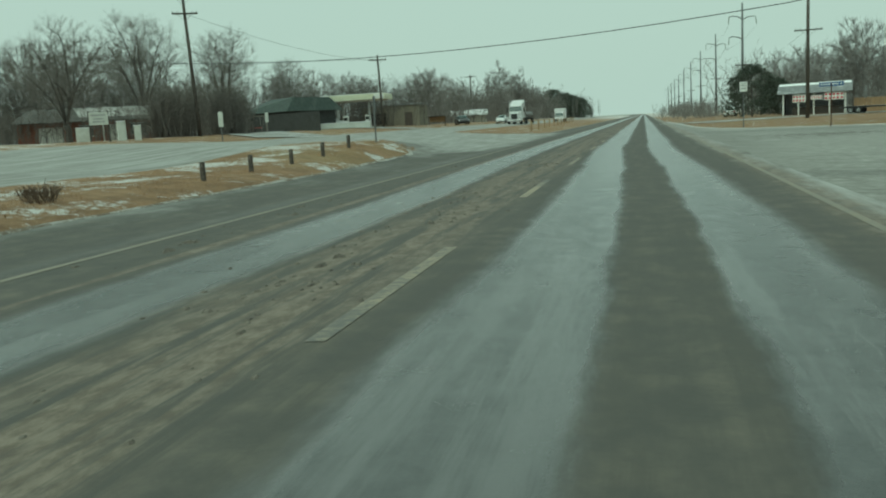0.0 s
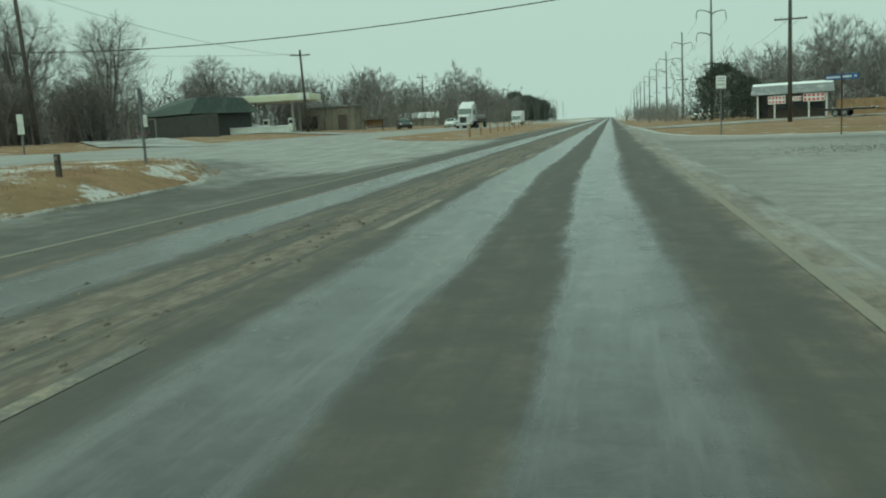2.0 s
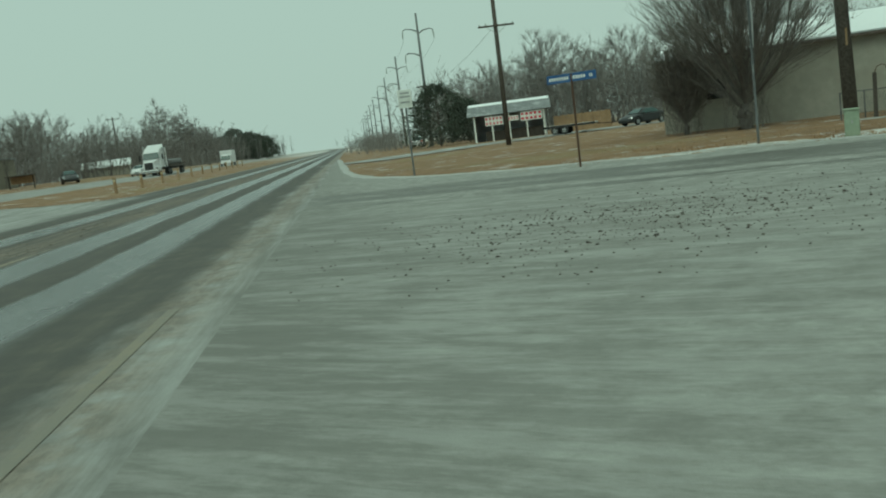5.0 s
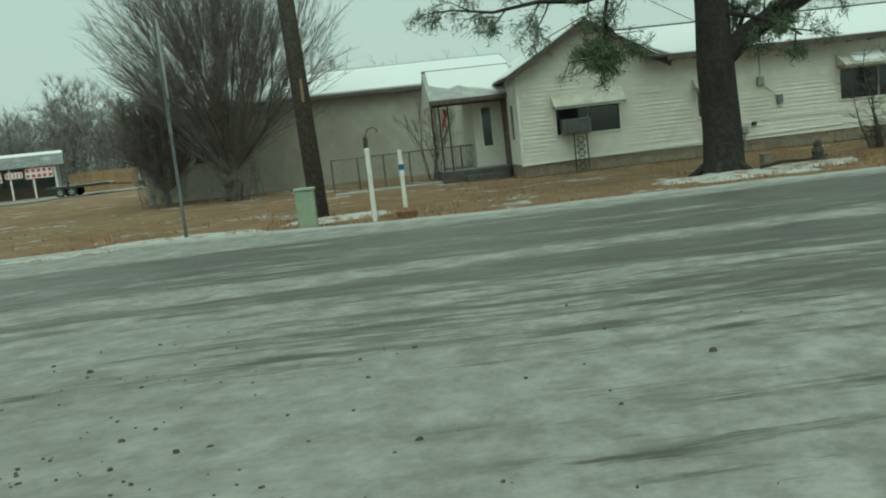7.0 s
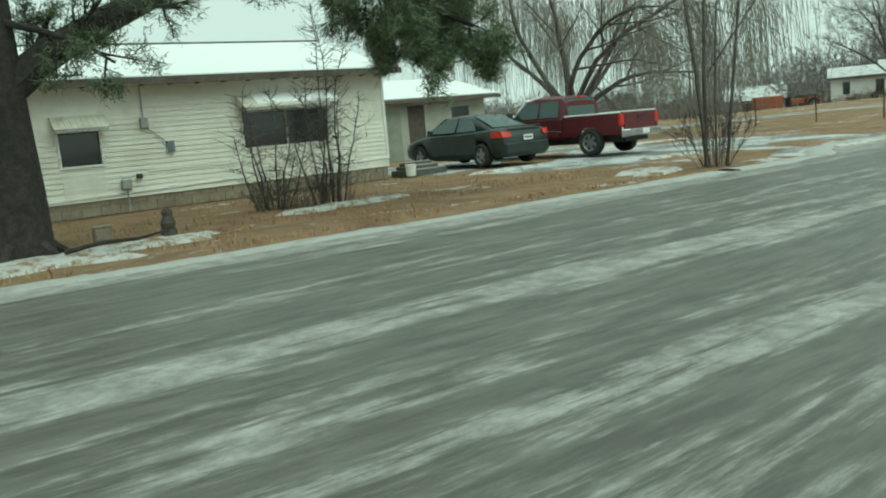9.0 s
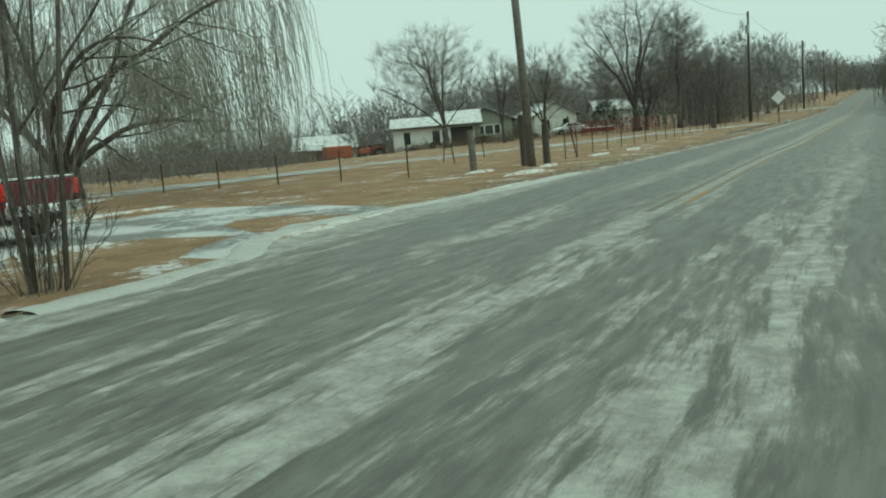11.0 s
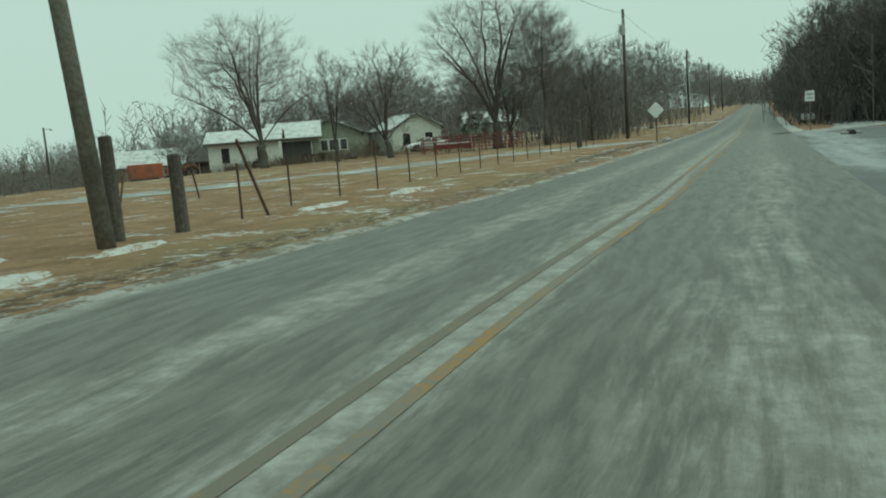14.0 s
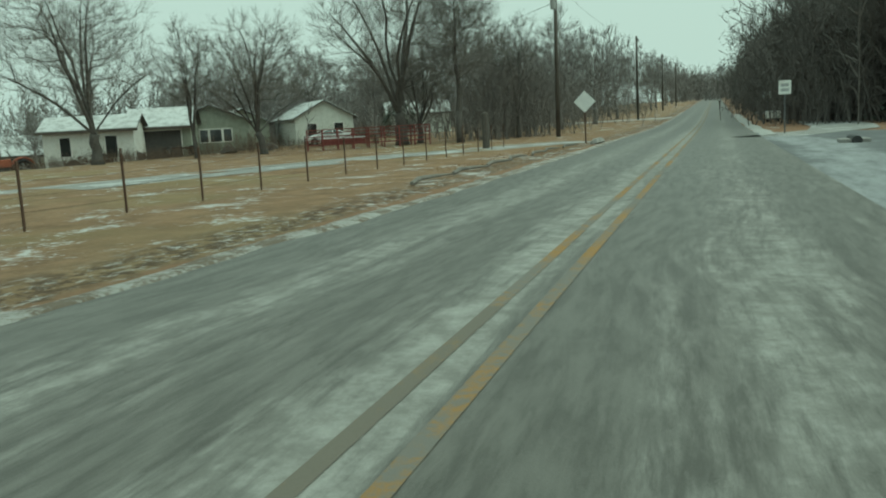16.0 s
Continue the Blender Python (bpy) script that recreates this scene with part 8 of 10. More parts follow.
utility_pole(HW(15.77, 91.4), 12.5, ROT_H, "tall dark wooden utility pole with one crossarm on the verge", (8.45,), 2.6, 0.19)
p2 = utility_pole(SR(-10.07, 54.05), 11.0, ROT_S, "thick dark wooden utility pole at the junction verge", (10.4,), 2.4, 0.19, (-0.35, 0.0))
part("tag", Shape().box(-0.06, -0.01, -0.215, -0.19, 2.3, 2.75), "tanwood", p2, "pale tag nailed to the pole")
utility_pole(SR(32.2, 53.4), 10.0, ROT_S, "grey wooden utility pole leaning beside the fence", (), 2.0, 0.155, (-1.0, 0.0), False, "greypole")
utility_pole(SR(98.8, 54.6), 11.3, ROT_S, "wooden utility pole with a transformer by the farm gate", (), 2.0, 0.17, (0.6, 0), True)
for a in (150, 205, 262):
    utility_pole(SR(a, 53.2), 10.5, ROT_S, "wooden utility pole far along the side road", (10.0,), 2.0, 0.16)
utility_pole(HW(-32.4, 105.8), 9.0, ROT_H + 20, "wooden utility pole beside the filling station", (8.4,), 2.2, 0.16, (-0.25, 0))
utility_pole(HW(-33.5, 60.8), 10.7, ROT_H + 30, "wooden utility pole by the thicket with two crossarms", (10.4, 9.2), 1.9, 0.15, (-0.35, 0))
utility_pole(HW(-39.8, 202), 11.0, ROT_H, "distant wooden utility pole by the far carriageway", (10.6,), 2.6, 0.17)
lampp = utility_pole(SR(87, 109.5), 6.6, ROT_S, "yard light pole with a small arm", (), 1.0, 0.13, (0, 0), False, "pole", "yard_light_pole", "")
part("lamp_arm", Shape().tube([(0, 0, 6.4), (0.7, -0.2, 6.5)], 0.03, 6), "greymetal", lampp)
part("lamp_head", Shape().tube([(0.7, -0.2, 6.5), (0.72, -0.2, 6.3)], [0.06, 0.16], 8), "greymetal", lampp)


def line_tower(at, height, turn):
    t = thing("transmission_pole", at, turn, "tall steel transmission pole with curved davit arms", "transmission pole", "transmission poles")
    part("pole", Shape().tube([(0, 0, -0.3), (0, 0, height)], [0.26, 0.13], 12), "steelpole", t, smooth_shade=True)
    for z, sgn in ((height - 2.2, 1), (height - 2.0, -1), (height - 5.2, -1)):
        arm = part("davit_arm", Shape().tube([(0, 0, z - 0.5), (sgn * 0.7, 0, z - 0.1), (sgn * 1.6, 0, z + 0.05), (sgn * 2.0, 0, z - 0.1)], [0.10, 0.08, 0.065, 0.05], 7), "steelpole", t)
        part("insulator", Shape().tube([(sgn * 2.0, 0, z - 0.1), (sgn * 2.08, 0, z - 0.65), (sgn * 2.1, 0, z - 1.25)], [0.06, 0.09, 0.06], 7), "greymetal", arm)
    part("crossarm", Shape().box(-1.2, 1.2, -0.3, -0.18, 8.0, 8.14), "pole", t, "", 0.01)
    return t


tower = line_tower(HW(15.6, 147), 17.8, ROT_H)
for y in (203, 256, 307, 360, 412, 465, 520, 580):
    copy_thing(tower, Matrix.Translation(HW(15.9, y)) @ Matrix.Rotation(radians(ROT_H), 4, "Z"))
for sgn, dz in ((1, 2.2 + 1.35), (-1, 2.0 + 1.35), (-1, 5.2 + 1.35)):
    for y0, y1 in ((147, 203), (203, 256), (256, 307), (307, 360)):
        power_line(HW(15.7 + sgn * 2.1, y0, 17.8 - dz), HW(15.9 + sgn * 2.1, y1, 17.8 - dz), 0.7, "thin high transmission conductor", 0.014)
span = [Vector((x, 47.11 - 0.2905 * x, 6.043 + 0.0446 * x + 0.0019 * x * x)) for x in range(-53, 7, 3)]
span += [Vector((32.5, 28.1, 9.6)).lerp(Vector((7, 45.1, 6.45)), (1 - i / 8)) + Vector((0.9, 1.4, 0)) * math.sin(math.pi * i / 8) for i in range(1, 9)]
solo("power_line", Shape().tube([v - span[0] for v in span], 0.024, 5), "wire", span[0], 0, "thick black cable slung across the highway", "cable", "power lines")
utility_pole(Vector((32.5, 28.1, 0)), 10.0, ROT_S, "wooden utility pole south of the side road", (9.6,), 2.2, 0.16)
power_line(HW(-32.6, 105.7, 8.3), HW(-33.8, 60.8, 9.2), 0.7, "thin line between the roadside poles")
power_line(HW(-32.6, 105.7, 8.5), HW(-80, 60, 11.5), 1.2, "thin line running to the houses")
power_line(HW(15.8, 91.4, 8.6), HW(15.7, 147, 8.2), 0.8, "thin line along the highway verge")
power_line(SR(-10.3, 54.05, 10.5), SR(30.9, 53.1, 9.6), 0.9, "thin line along the side road")
power_line(SR(30.9, 53.1, 9.6), SR(99.4, 54.6, 11.0), 1.3, "thin line along the side road")
power_line(SR(99.4, 54.6, 11.0), SR(150, 53.2, 10.2), 0.9, "thin line along the side road")
power_line(SR(99.3, 54.6, 9.6), SR(110, 85, 4.2), 0.6, "service drop to the farmhouse")
power_line(SR(-10.2, 54.05, 8.6), SR(1.95, 59.3, 2.75), 0.4, "service drop to the house wall", 0.009)

# ---- signs ----
sq = thing("road_sign", SR(-23.78, 54.93), ROT_H + 4, "small white rectangular road sign on a steel post", "sign")
part("post", Shape().box(-0.03, 0.03, -0.02, 0.03, -0.1, 2.95), "steelpole", sq, "", 0.004)
shs = part("sign_sheet", Shape().box(-0.24, 0.24, -0.04, -0.022, 2.36, 2.98), "signwhite", sq, "white sheet with faded lines", 0.004)
for z, w in ((2.86, 0.16), (2.74, 0.18), (2.55, 0.17)):
    part("text_bar", Shape().box(-w, w, -0.045, -0.04, z - 0.03, z + 0.03), "signback", shs)
st = thing("street_sign", SR(-16.75, 50.35), ROT_S, "blue street-name blade on a rusty post at the corner", "sign")
part("post", Shape().box(-0.025, 0.025, -0.025, 0.025, -0.1, 2.45), "rust", st, "", 0.003)
bl = part("blade", Shape().box(-0.66, 0.66, -0.012, 0.012, 2.24, 2.46), "signblue", st, "blue street-name blade with white bars", 0.004)
for x0, x1 in [(-0.60 + 0.068 * i, -0.552 + 0.068 * i) for i in range(8)] + [(-0.02 + 0.068 * i, 0.028 + 0.068 * i) for i in range(6)] + [(0.48, 0.51), (0.53, 0.56)]:
    for sgn in (-1, 1):
        part("text_bar", Shape().box(x0, x1, sgn * 0.0135 - 0.0015, sgn * 0.0135 + 0.0015, 2.31, 2.39), "signwhite", bl)
di = thing("warning_sign", SR(80.9, 50.05), ROT_S - 90, "diamond road sign on a dark post, pale with frost", "sign")
part("post", Shape().box(-0.035, 0.035, -0.02, 0.035, -0.1, 2.35), "rust", di, "", 0.003)
part("sign_sheet", Shape().prism([(0, -0.034, 1.52), (0.56, -0.034, 2.08), (0, -0.034, 2.64), (-0.56, -0.034, 2.08)], (0, 0.012, 0)), "palesign", di, "bare pale metal diamond sheet", 0.003)
rs = thing("road_sign", SR(80.6, 40.5), ROT_S + 90, "white square road sign before the dark wood", "sign")
part("post", Shape().box(-0.03, 0.03, -0.02, 0.03, -0.1, 2.5), "steelpole", rs)
rsh = part("sign_sheet", Shape().box(-0.28, 0.28, 0.032, 0.05, 1.85, 2.5), "signwhite", rs, "white sheet", 0.004)
for z in (2.05, 2.28):
    part("text_bar", Shape().box(-0.18, 0.18, 0.05, 0.054, z - 0.07, z + 0.07), "signback", rsh)
rs2 = thing("road_sign", SR(116.2, 39.4), ROT_S + 90, "small grey road sign further along the wood", "sign")
part("post", Shape().box(-0.03, 0.03, -0.02, 0.03, -0.1, 2.4), "steelpole", rs2)
part("sign_sheet", Shape().box(-0.35, 0.35, 0.032, 0.05, 1.9, 2.5), "signback", rs2, "grey sheet", 0.004)
cu = thing("culvert_pipe", SR(67.9, 39.3), ROT_S, "short dark culvert pipe end in the verge", "pipe")
part("pipe", Shape().tube([(-1.2, 0, 0.06), (0.2, 0, 0.07)], 0.16, 14), "blackplastic", cu)
part("headwall", Shape().box(-1.0, 0.1, -0.45, 0.45, -0.1, 0.12), "concrete", cu, "", 0.03)
for a in (79.0, 80.4):
    solo("field_stone", Shape().tube([(0, 0, -0.05), (0.05, 0, 0.12), (0.1, 0.02, 0.2)], [0.3, 0.24, 0.08], 7), "concrete", SR(a, 49.3), 30, "grey stone at the lane mouth", "stone")
# kerb of old concrete and litter along the verge
for i in range(7):
    a = 54.5 + i * 3.3
    solo("fallen_branch", Shape().tube([(0, 0, 0.02), (0.9, 0.12, 0.07), (1.9, 0.02, 0.06), (2.9, -0.08, 0.03)], [0.05, 0.06, 0.05, 0.02], 6), "greypole", SR(a, 50.2 + 0.12 * math.sin(i * 3)), ROT_S + 3 * math.sin(i * 5), "weathered branch lying along the verge", "branch")

# ---- field fence ----
fence = thing("field_fence", SR(36.4, 53.6), ROT_S, "wire field fence on rusty steel posts", "fence")
LINE = [(0.0, 0.0), (2.7, 0.4), (5.75, 0.65)] + [(0.7 + 2.55 * i, 0.7) for i in range(3, 18)]
for i, (x, y) in enumerate(LINE):
    z1 = 1.13 + 0.06 * math.sin(i * 4.1) + (0.3 if i == 3 else 0)
    part("fence_post", Shape().box(x - 0.014, x + 0.014, y - 0.016, y + 0.016, -0.2, z1).box(x - 0.021, x + 0.021, y - 0.020, y - 0.015, 0.0, z1), "rust", fence)
for z in (0.25, 0.5, 0.75, 1.0):
    part("fence_wire", Shape().tube([(x, y - 0.02, z + 0.02 * math.sin(i * 2.2)) for i, (x, y) in enumerate(LINE)], 0.004, 3, False), "rust", fence)
fence2 = thing("field_fence", SR(30.2, 57.3), ROT_S + 95, "wire fence on steel posts running into the field", "fence")
for i in range(9):
    part("fence_post", Shape().box(2.7 * i - 0.022, 2.7 * i + 0.022, -0.018, 0.018, -0.2, 1.1), "rust", fence2)
for z in (0.3, 0.65, 0.95):
    part("fence_wire", Shape().tube([(2.7 * i, -0.02, z) for i in range(9)], 0.004, 3, False), "rust", fence2)
for a, n, h, r_, label, mat_ in ((31.8, 55.5, 1.38, 0.13, "stout grey wooden gate post in the grass", "greypole"), (34.55, 53.7, 1.40, 0.14, "stout dark wooden corner post of the fence", "pole"), (33.25, 54.1, 1.80, 0.13, "stout dark wooden post beside the leaning pole", "pole")):
    fp = thing("fence_post", SR(a, n), ROT_S, label, "post")
    part("post", Shape().tube([(0, 0, -0.2), (0.0, 0.01, h * 0.5), (-0.03, 0, h)], [r_, r_ * 0.95, r_ * 0.92], 10), mat_, fp, smooth_shade=False)
    part("top", Shape().tube([(-0.03, 0, h), (-0.03, 0, h + 0.02)], [r_ * 0.92, r_ * 0.6], 10), mat_, fp)
solo("leaning_post", Shape().box(-0.028, 0.028, -0.024, 0.024, -0.25, 1.85), "rust", SR(36.93, 53.35), 0, "steel fence post leaning far over", "post", bevel=0.004).matrix_basis = Matrix.Translation(SR(36.93, 53.3)) @ Matrix.Rotation(radians(ROT_S), 4, "Z") @ Matrix.Rotation(radians(-29), 4, "Y")
for i, (a, n, l) in enumerate(((39.4, 60.0, -16), (42.6, 62.2, 18), (45.0, 61.0, -14))):
    solo("leaning_post", Shape().box(-0.025, 0.025, -0.02, 0.02, -0.2, 1.0), "rust", SR(a, n), 0, "short rusty post leaning in the field", "post", bevel=0.003).matrix_basis = Matrix.Translation(SR(a, n)) @ Matrix.Rotation(radians(ROT_S), 4, "Z") @ Matrix.Rotation(radians(l), 4, "Y")
for a, n in ((79.8, 55.1), (81.5, 55.5)):
    gp = thing("gate_post", SR(a, n), ROT_S, "dark wooden gate post at the farm lane", "post", "gate posts")
    part("post", Shape().tube([(0, 0, -0.2), (0, 0, 1.75)], [0.17, 0.16], 10), "pole", gp)
    part("top", Shape().tube([(0, 0, 1.75), (0, 0, 1.8)], [0.16, 0.1], 10), "pole", gp)
# red pipe cattle pens
pen = thing("cattle_pen", SR(91.6, 71.3), ROT_S - 64, "red painted pipe cattle pens", "pen")
for i in range(9):
    for j in (0, 2.6):
        part("pen_post", Shape().tube([(i * 1.1, j, -0.1), (i * 1.1, j, 1.45)], 0.05, 6), "redpipe", pen)
for j in (0, 2.6):
    for z in (0.35, 0.65, 0.95, 1.2, 1.42):
        part("pen_rail", Shape().tube([(0, j, z), (8.8, j, z)], 0.032, 6), "redpipe", pen)
for i in (0, 3, 6, 8):
    for z in (0.45, 0.9, 1.35):
        part("pen_rail", Shape().tube([(i * 1.1, 0, z), (i * 1.1, 2.6, z)], 0.032, 6), "redpipe", pen)
part("feed_trough", Shape().box(1.0, 4.2, 0.6, 1.4, 0.3, 0.75), "redpipe", pen, "red metal trough", 0.03)
part("trough_snow", Shape().box(1.05, 4.15, 0.65, 1.35, 0.75, 0.82), "snow", pen, "snow in the trough", 0.02)


# ---- farm buildings ----
def cottage(at, turn, w, d, h, rise, wall_mat, label, openings, porch=False, snow=True, roof_mat="shingle", end=()):
    """x: along the front, y: depth; openings: (x0, x1, z0, z1, material)."""
    t = thing("farmhouse", at, turn, label, "house")
    for a, b, c, e in wall_pieces(0, w, -0.4, h, [o[:4] for o in openings]):
        part("wall", Shape().box(a, b, 0, 0.14, c, e), wall_mat, t)
    part("wall", Shape().box(0, 0.14, 0.14, d, -0.4, h).box(w - 0.14, w, 0.14, d, -0.4, h).box(0.14, w - 0.14, d - 0.14, d, -0.4, h), wall_mat, t)
    part("gable", Shape().prism([(0, d, h), (0, 0, h), (0, d / 2, h + rise)], (0.12, 0, 0)), wall_mat, t)
    part("gable", Shape().prism([(w, 0, h), (w, d, h), (w, d / 2, h + rise)], (-0.12, 0, 0)), wall_mat, t)
    o = 0.4
    ez = h - rise * o / (d / 2)
    roof_slab(t, (-o, -o, ez), (w + o, -o, ez), (w + o, d / 2, h + rise), (-o, d / 2, h + rise), 0.08, "roof", roof_mat)
    roof_slab(t, (w + o, d + o, ez), (-o, d + o, ez), (-o, d / 2, h + rise), (w + o, d / 2, h + rise), 0.08, "roof", roof_mat)
    if snow:
        roof_slab(t, (-o + 0.05, -o + 0.06, ez + 0.10), (w + o - 0.05, -o + 0.06, ez + 0.10), (w + o - 0.05, d / 2, h + rise + 0.085), (-o + 0.05, d / 2, h + rise + 0.085), 0.06, "roof_snow", "patchsnow", "patchy snow on the roof", 0.02)
    if snow and end:
        roof_slab(t, (w + o - 0.05, d + o - 0.06, ez + 0.10), (-o + 0.05, d + o - 0.06, ez + 0.10), (-o + 0.05, d / 2, h + rise + 0.085), (w + o - 0.05, d / 2, h + rise + 0.085), 0.06, "roof_snow", "patchsnow", "patchy snow on the roof", 0.02)
    for y0, y1, z0, z1 in end:
        wd = part("window", Shape().box(-0.05, -0.005, y0, y1, z0, z1), "window", t)
        part("frame", Shape().box(-0.07, -0.01, y0 - 0.09, y0, z0 - 0.09, z1 + 0.09).box(-0.07, -0.01, y1, y1 + 0.09, z0 - 0.09, z1 + 0.09).box(-0.07, -0.01, y0, y1, z1, z1 + 0.09).box(-0.07, -0.01, y0, y1, z0 - 0.09, z0), "trim", wd)
    part("fascia", Shape().box(-o, w + o, -o - 0.03, -o, ez - 0.1, ez + 0.06), "fascia", t)
    for x0, x1, z0, z1, m_ in openings:
        wd = part("window" if m_ == "window" else "door", Shape().box(x0, x1, 0.06, 0.09, z0, z1), m_, t)
        part("frame", Shape().box(x0 - 0.08, x1 + 0.08, -0.03, 0.0, z1, z1 + 0.08).box(x0 - 0.08, x0, -0.03, 0.0, z0, z1).box(x1, x1 + 0.08, -0.03, 0.0, z0, z1).box(x0 - 0.08, x1 + 0.08, -0.04, 0.0, z0 - 0.08, z0), "trim", wd)
    if porch:
        for x in (0.3, w / 2, w - 0.3):
            part("porch_post", Shape().box(x - 0.06, x + 0.06, -1.6, -1.48, -0.3, h - 0.3), "trim", t)
        roof_slab(t, (-0.2, -1.8, h - 0.35), (w + 0.2, -1.8, h - 0.35), (w + 0.2, 0.0, h + 0.05), (-0.2, 0.0, h + 0.05), 0.07, "porch_roof", "roofsnow")
    return t


FT = ROT_S - 62
cottage(SR(89.2, 92.2, 0.6), FT, 6.6, 5.5, 2.4, 1.0, "trim", "white farm cottage with a snowy low roof", [(1.2, 1.95, 0.45, 1.85, "window"), (4.5, 5.35, 0.2, 1.85, "window")])
# dark sheet in the open front: the inside's shade put in as colour
cottage(SR(96.4, 90.0, 0.35), FT, 5.0, 6.5, 2.5, 1.5, "sage", "open-fronted farm garage with a snowy roof", [(0.6, 4.2, -0.3, 2.1, "curtain")])
cottage(SR(106.6, 84.6), FT + 92, 8.0, 6.8, 2.7, 1.5, "sage", "pale farmhouse gable with a triple window", [(2.0, 3.0, 0.8, 1.9, "window")], end=((1.6, 2.3, 0.9, 2.0), (2.5, 3.5, 0.9, 2.0), (3.7, 4.4, 0.9, 2.0)))
cottage(SR(123.5, 81.5), FT + 104, 9.0, 6.5, 2.7, 1.7, "paleblue", "pale farmhouse gable with a snow-covered roof", [(3.0, 4.0, 0.8, 1.9, "window")], end=((1.2, 2.2, 0.5, 2.0), (4.2, 5.2, 0.5, 2.0)))
cottage(SR(122.0, 91.0, 0.4), FT + 104, 9.0, 6.0, 2.6, 1.5, "sage", "farmhouse wing with a snow-covered roof", [(3.0, 4.0, 0.8, 1.9, "window")], end=((2.4, 3.6, -0.2, 1.9),))
cottage(SR(139.5, 83.5), FT, 8.0, 6.0, 2.7, 1.5, "paleblue", "small far house with a snow-covered roof", [(2.0, 3.2, 0.8, 1.9, "window")])
cottage(SR(103.7, 117.4), FT, 9.0, 6.0, 2.0, 1.8, "barnwall", "low field barn with a snowy roof", [(3.2, 6.0, -0.2, 1.6, "curtain")])
cottage(SR(109.5, 110.2), FT + 6, 4.0, 4.5, 2.2, 1.5, "darkwood", "dark timber barn beside the field barn", [(1.6, 3.2, -0.2, 1.9, "curtain")], snow=False)


def farm_trailer(at, turn, label, paint):
    t = thing("farm_trailer", at, turn, label, "trailer")
    part("body", Shape().box(-1.6, 1.6, -1.0, 1.0, 0.85, 2.3), paint, t, "", 0.04)
    part("hitch", Shape().tube([(1.6, 0, 0.7), (2.7, 0, 0.55)], 0.06, 6), "rust", t)
    for x in (-1.1, 1.1):
        for sgn in (-1, 1):
            wheel(t, x, sgn * 0.95, 0.42, 0.25, sgn, 5)
    part("snow_cover", Shape().box(-1.5, 1.5, -0.9, 0.9, 2.3, 2.36), "snow", t, "thin snow", 0.02)
    return t


farm_trailer(SR(91.5, 101.6, 0.0), FT + 20, "faded red farm wagon standing by the lane", "orangepaint")


def tractor(at, turn):
    """An old row-crop tractor, nose towards +x."""
    t = thing("tractor", at, turn, "old faded red tractor standing beside the wagon", "tractor")
    part("bonnet", Shape().loft([[(0.2, -0.32, 0.8), (0.2, 0.32, 0.8), (0.2, 0.3, 1.45), (0.2, -0.3, 1.45)], [(1.7, -0.28, 0.8), (1.7, 0.28, 0.8), (1.65, 0.25, 1.35), (1.65, -0.25, 1.35)]]), "orangepaint", t, "", 0.05)
    part("gearbox", Shape().box(-0.9, 0.3, -0.25, 0.25, 0.55, 0.95), "rust", t, "", 0.03)
    part("grille", Shape().box(1.66, 1.74, -0.22, 0.22, 0.85, 1.3), "blackplastic", t)
    part("seat", Shape().loft([[(-0.75, -0.22, 1.05), (-0.75, 0.22, 1.05), (-0.75, 0.22, 1.12), (-0.75, -0.22, 1.12)], [(-0.3, -0.22, 1.0), (-0.3, 0.22, 1.0), (-0.3, 0.22, 1.07), (-0.3, -0.22, 1.07)]]).box(-0.82, -0.74, -0.22, 0.22, 1.05, 1.45), "blackplastic", t)
    part("steering_column", Shape().tube([(0.2, 0, 1.2), (-0.15, 0, 1.6)], 0.025, 6).tube([(-0.15 + 0.12 * math.cos(6.283 * i / 12), 0.2 * math.sin(6.283 * i / 12), 1.6 + 0.1 * math.cos(6.283 * i / 12)) for i in range(13)], 0.018, 4), "blackplastic", t)
    part("exhaust", Shape().tube([(0.9, 0.1, 1.4), (0.9, 0.1, 2.1)], 0.035, 6), "rust", t)
    for sgn in (-1, 1):
        part("mudguard", Shape().tube([(-0.6 + 0.78 * math.cos(0.4 + 0.3 * i), sgn * 0.78, 0.72 + 0.78 * math.sin(0.4 + 0.3 * i)) for i in range(9)], 0.07, 6), "orangepaint", t)
        wheel(t, -0.6, sgn * 0.8, 0.7, 0.36, sgn, 6)
        wheel(t, 1.45, sgn * 0.55, 0.36, 0.2, sgn, 6)
    return t


tractor(SR(89.5, 95.4), FT + 200)


def implement(at, turn, label, seed):
    """A rusty row of farm machinery parts."""
    r = random.Random(seed)
    t = thing("farm_implement", at, turn, label, "farm machine")
    part("beam", Shape().box(-1.6, 1.6, -0.06, 0.06, 0.55, 0.7), "rust", t)
    part("drawbar", Shape().tube([(0, 0, 0.6), (0, -1.8, 0.45)], 0.05, 6), "rust", t)
    for i in range(7):
        x = -1.5 + i * 0.5
        part("tine", Shape().tube([(x, 0, 0.6), (x, 0.35, 0.45), (x + r.uniform(-0.1, 0.1), 0.3, 0.0)], 0.03, 5), "rust", t)
    for sgn in (-1, 1):
        wheel(t, 0.0, sgn * 1.5, 0.4, 0.18, sgn, 5)
    return t


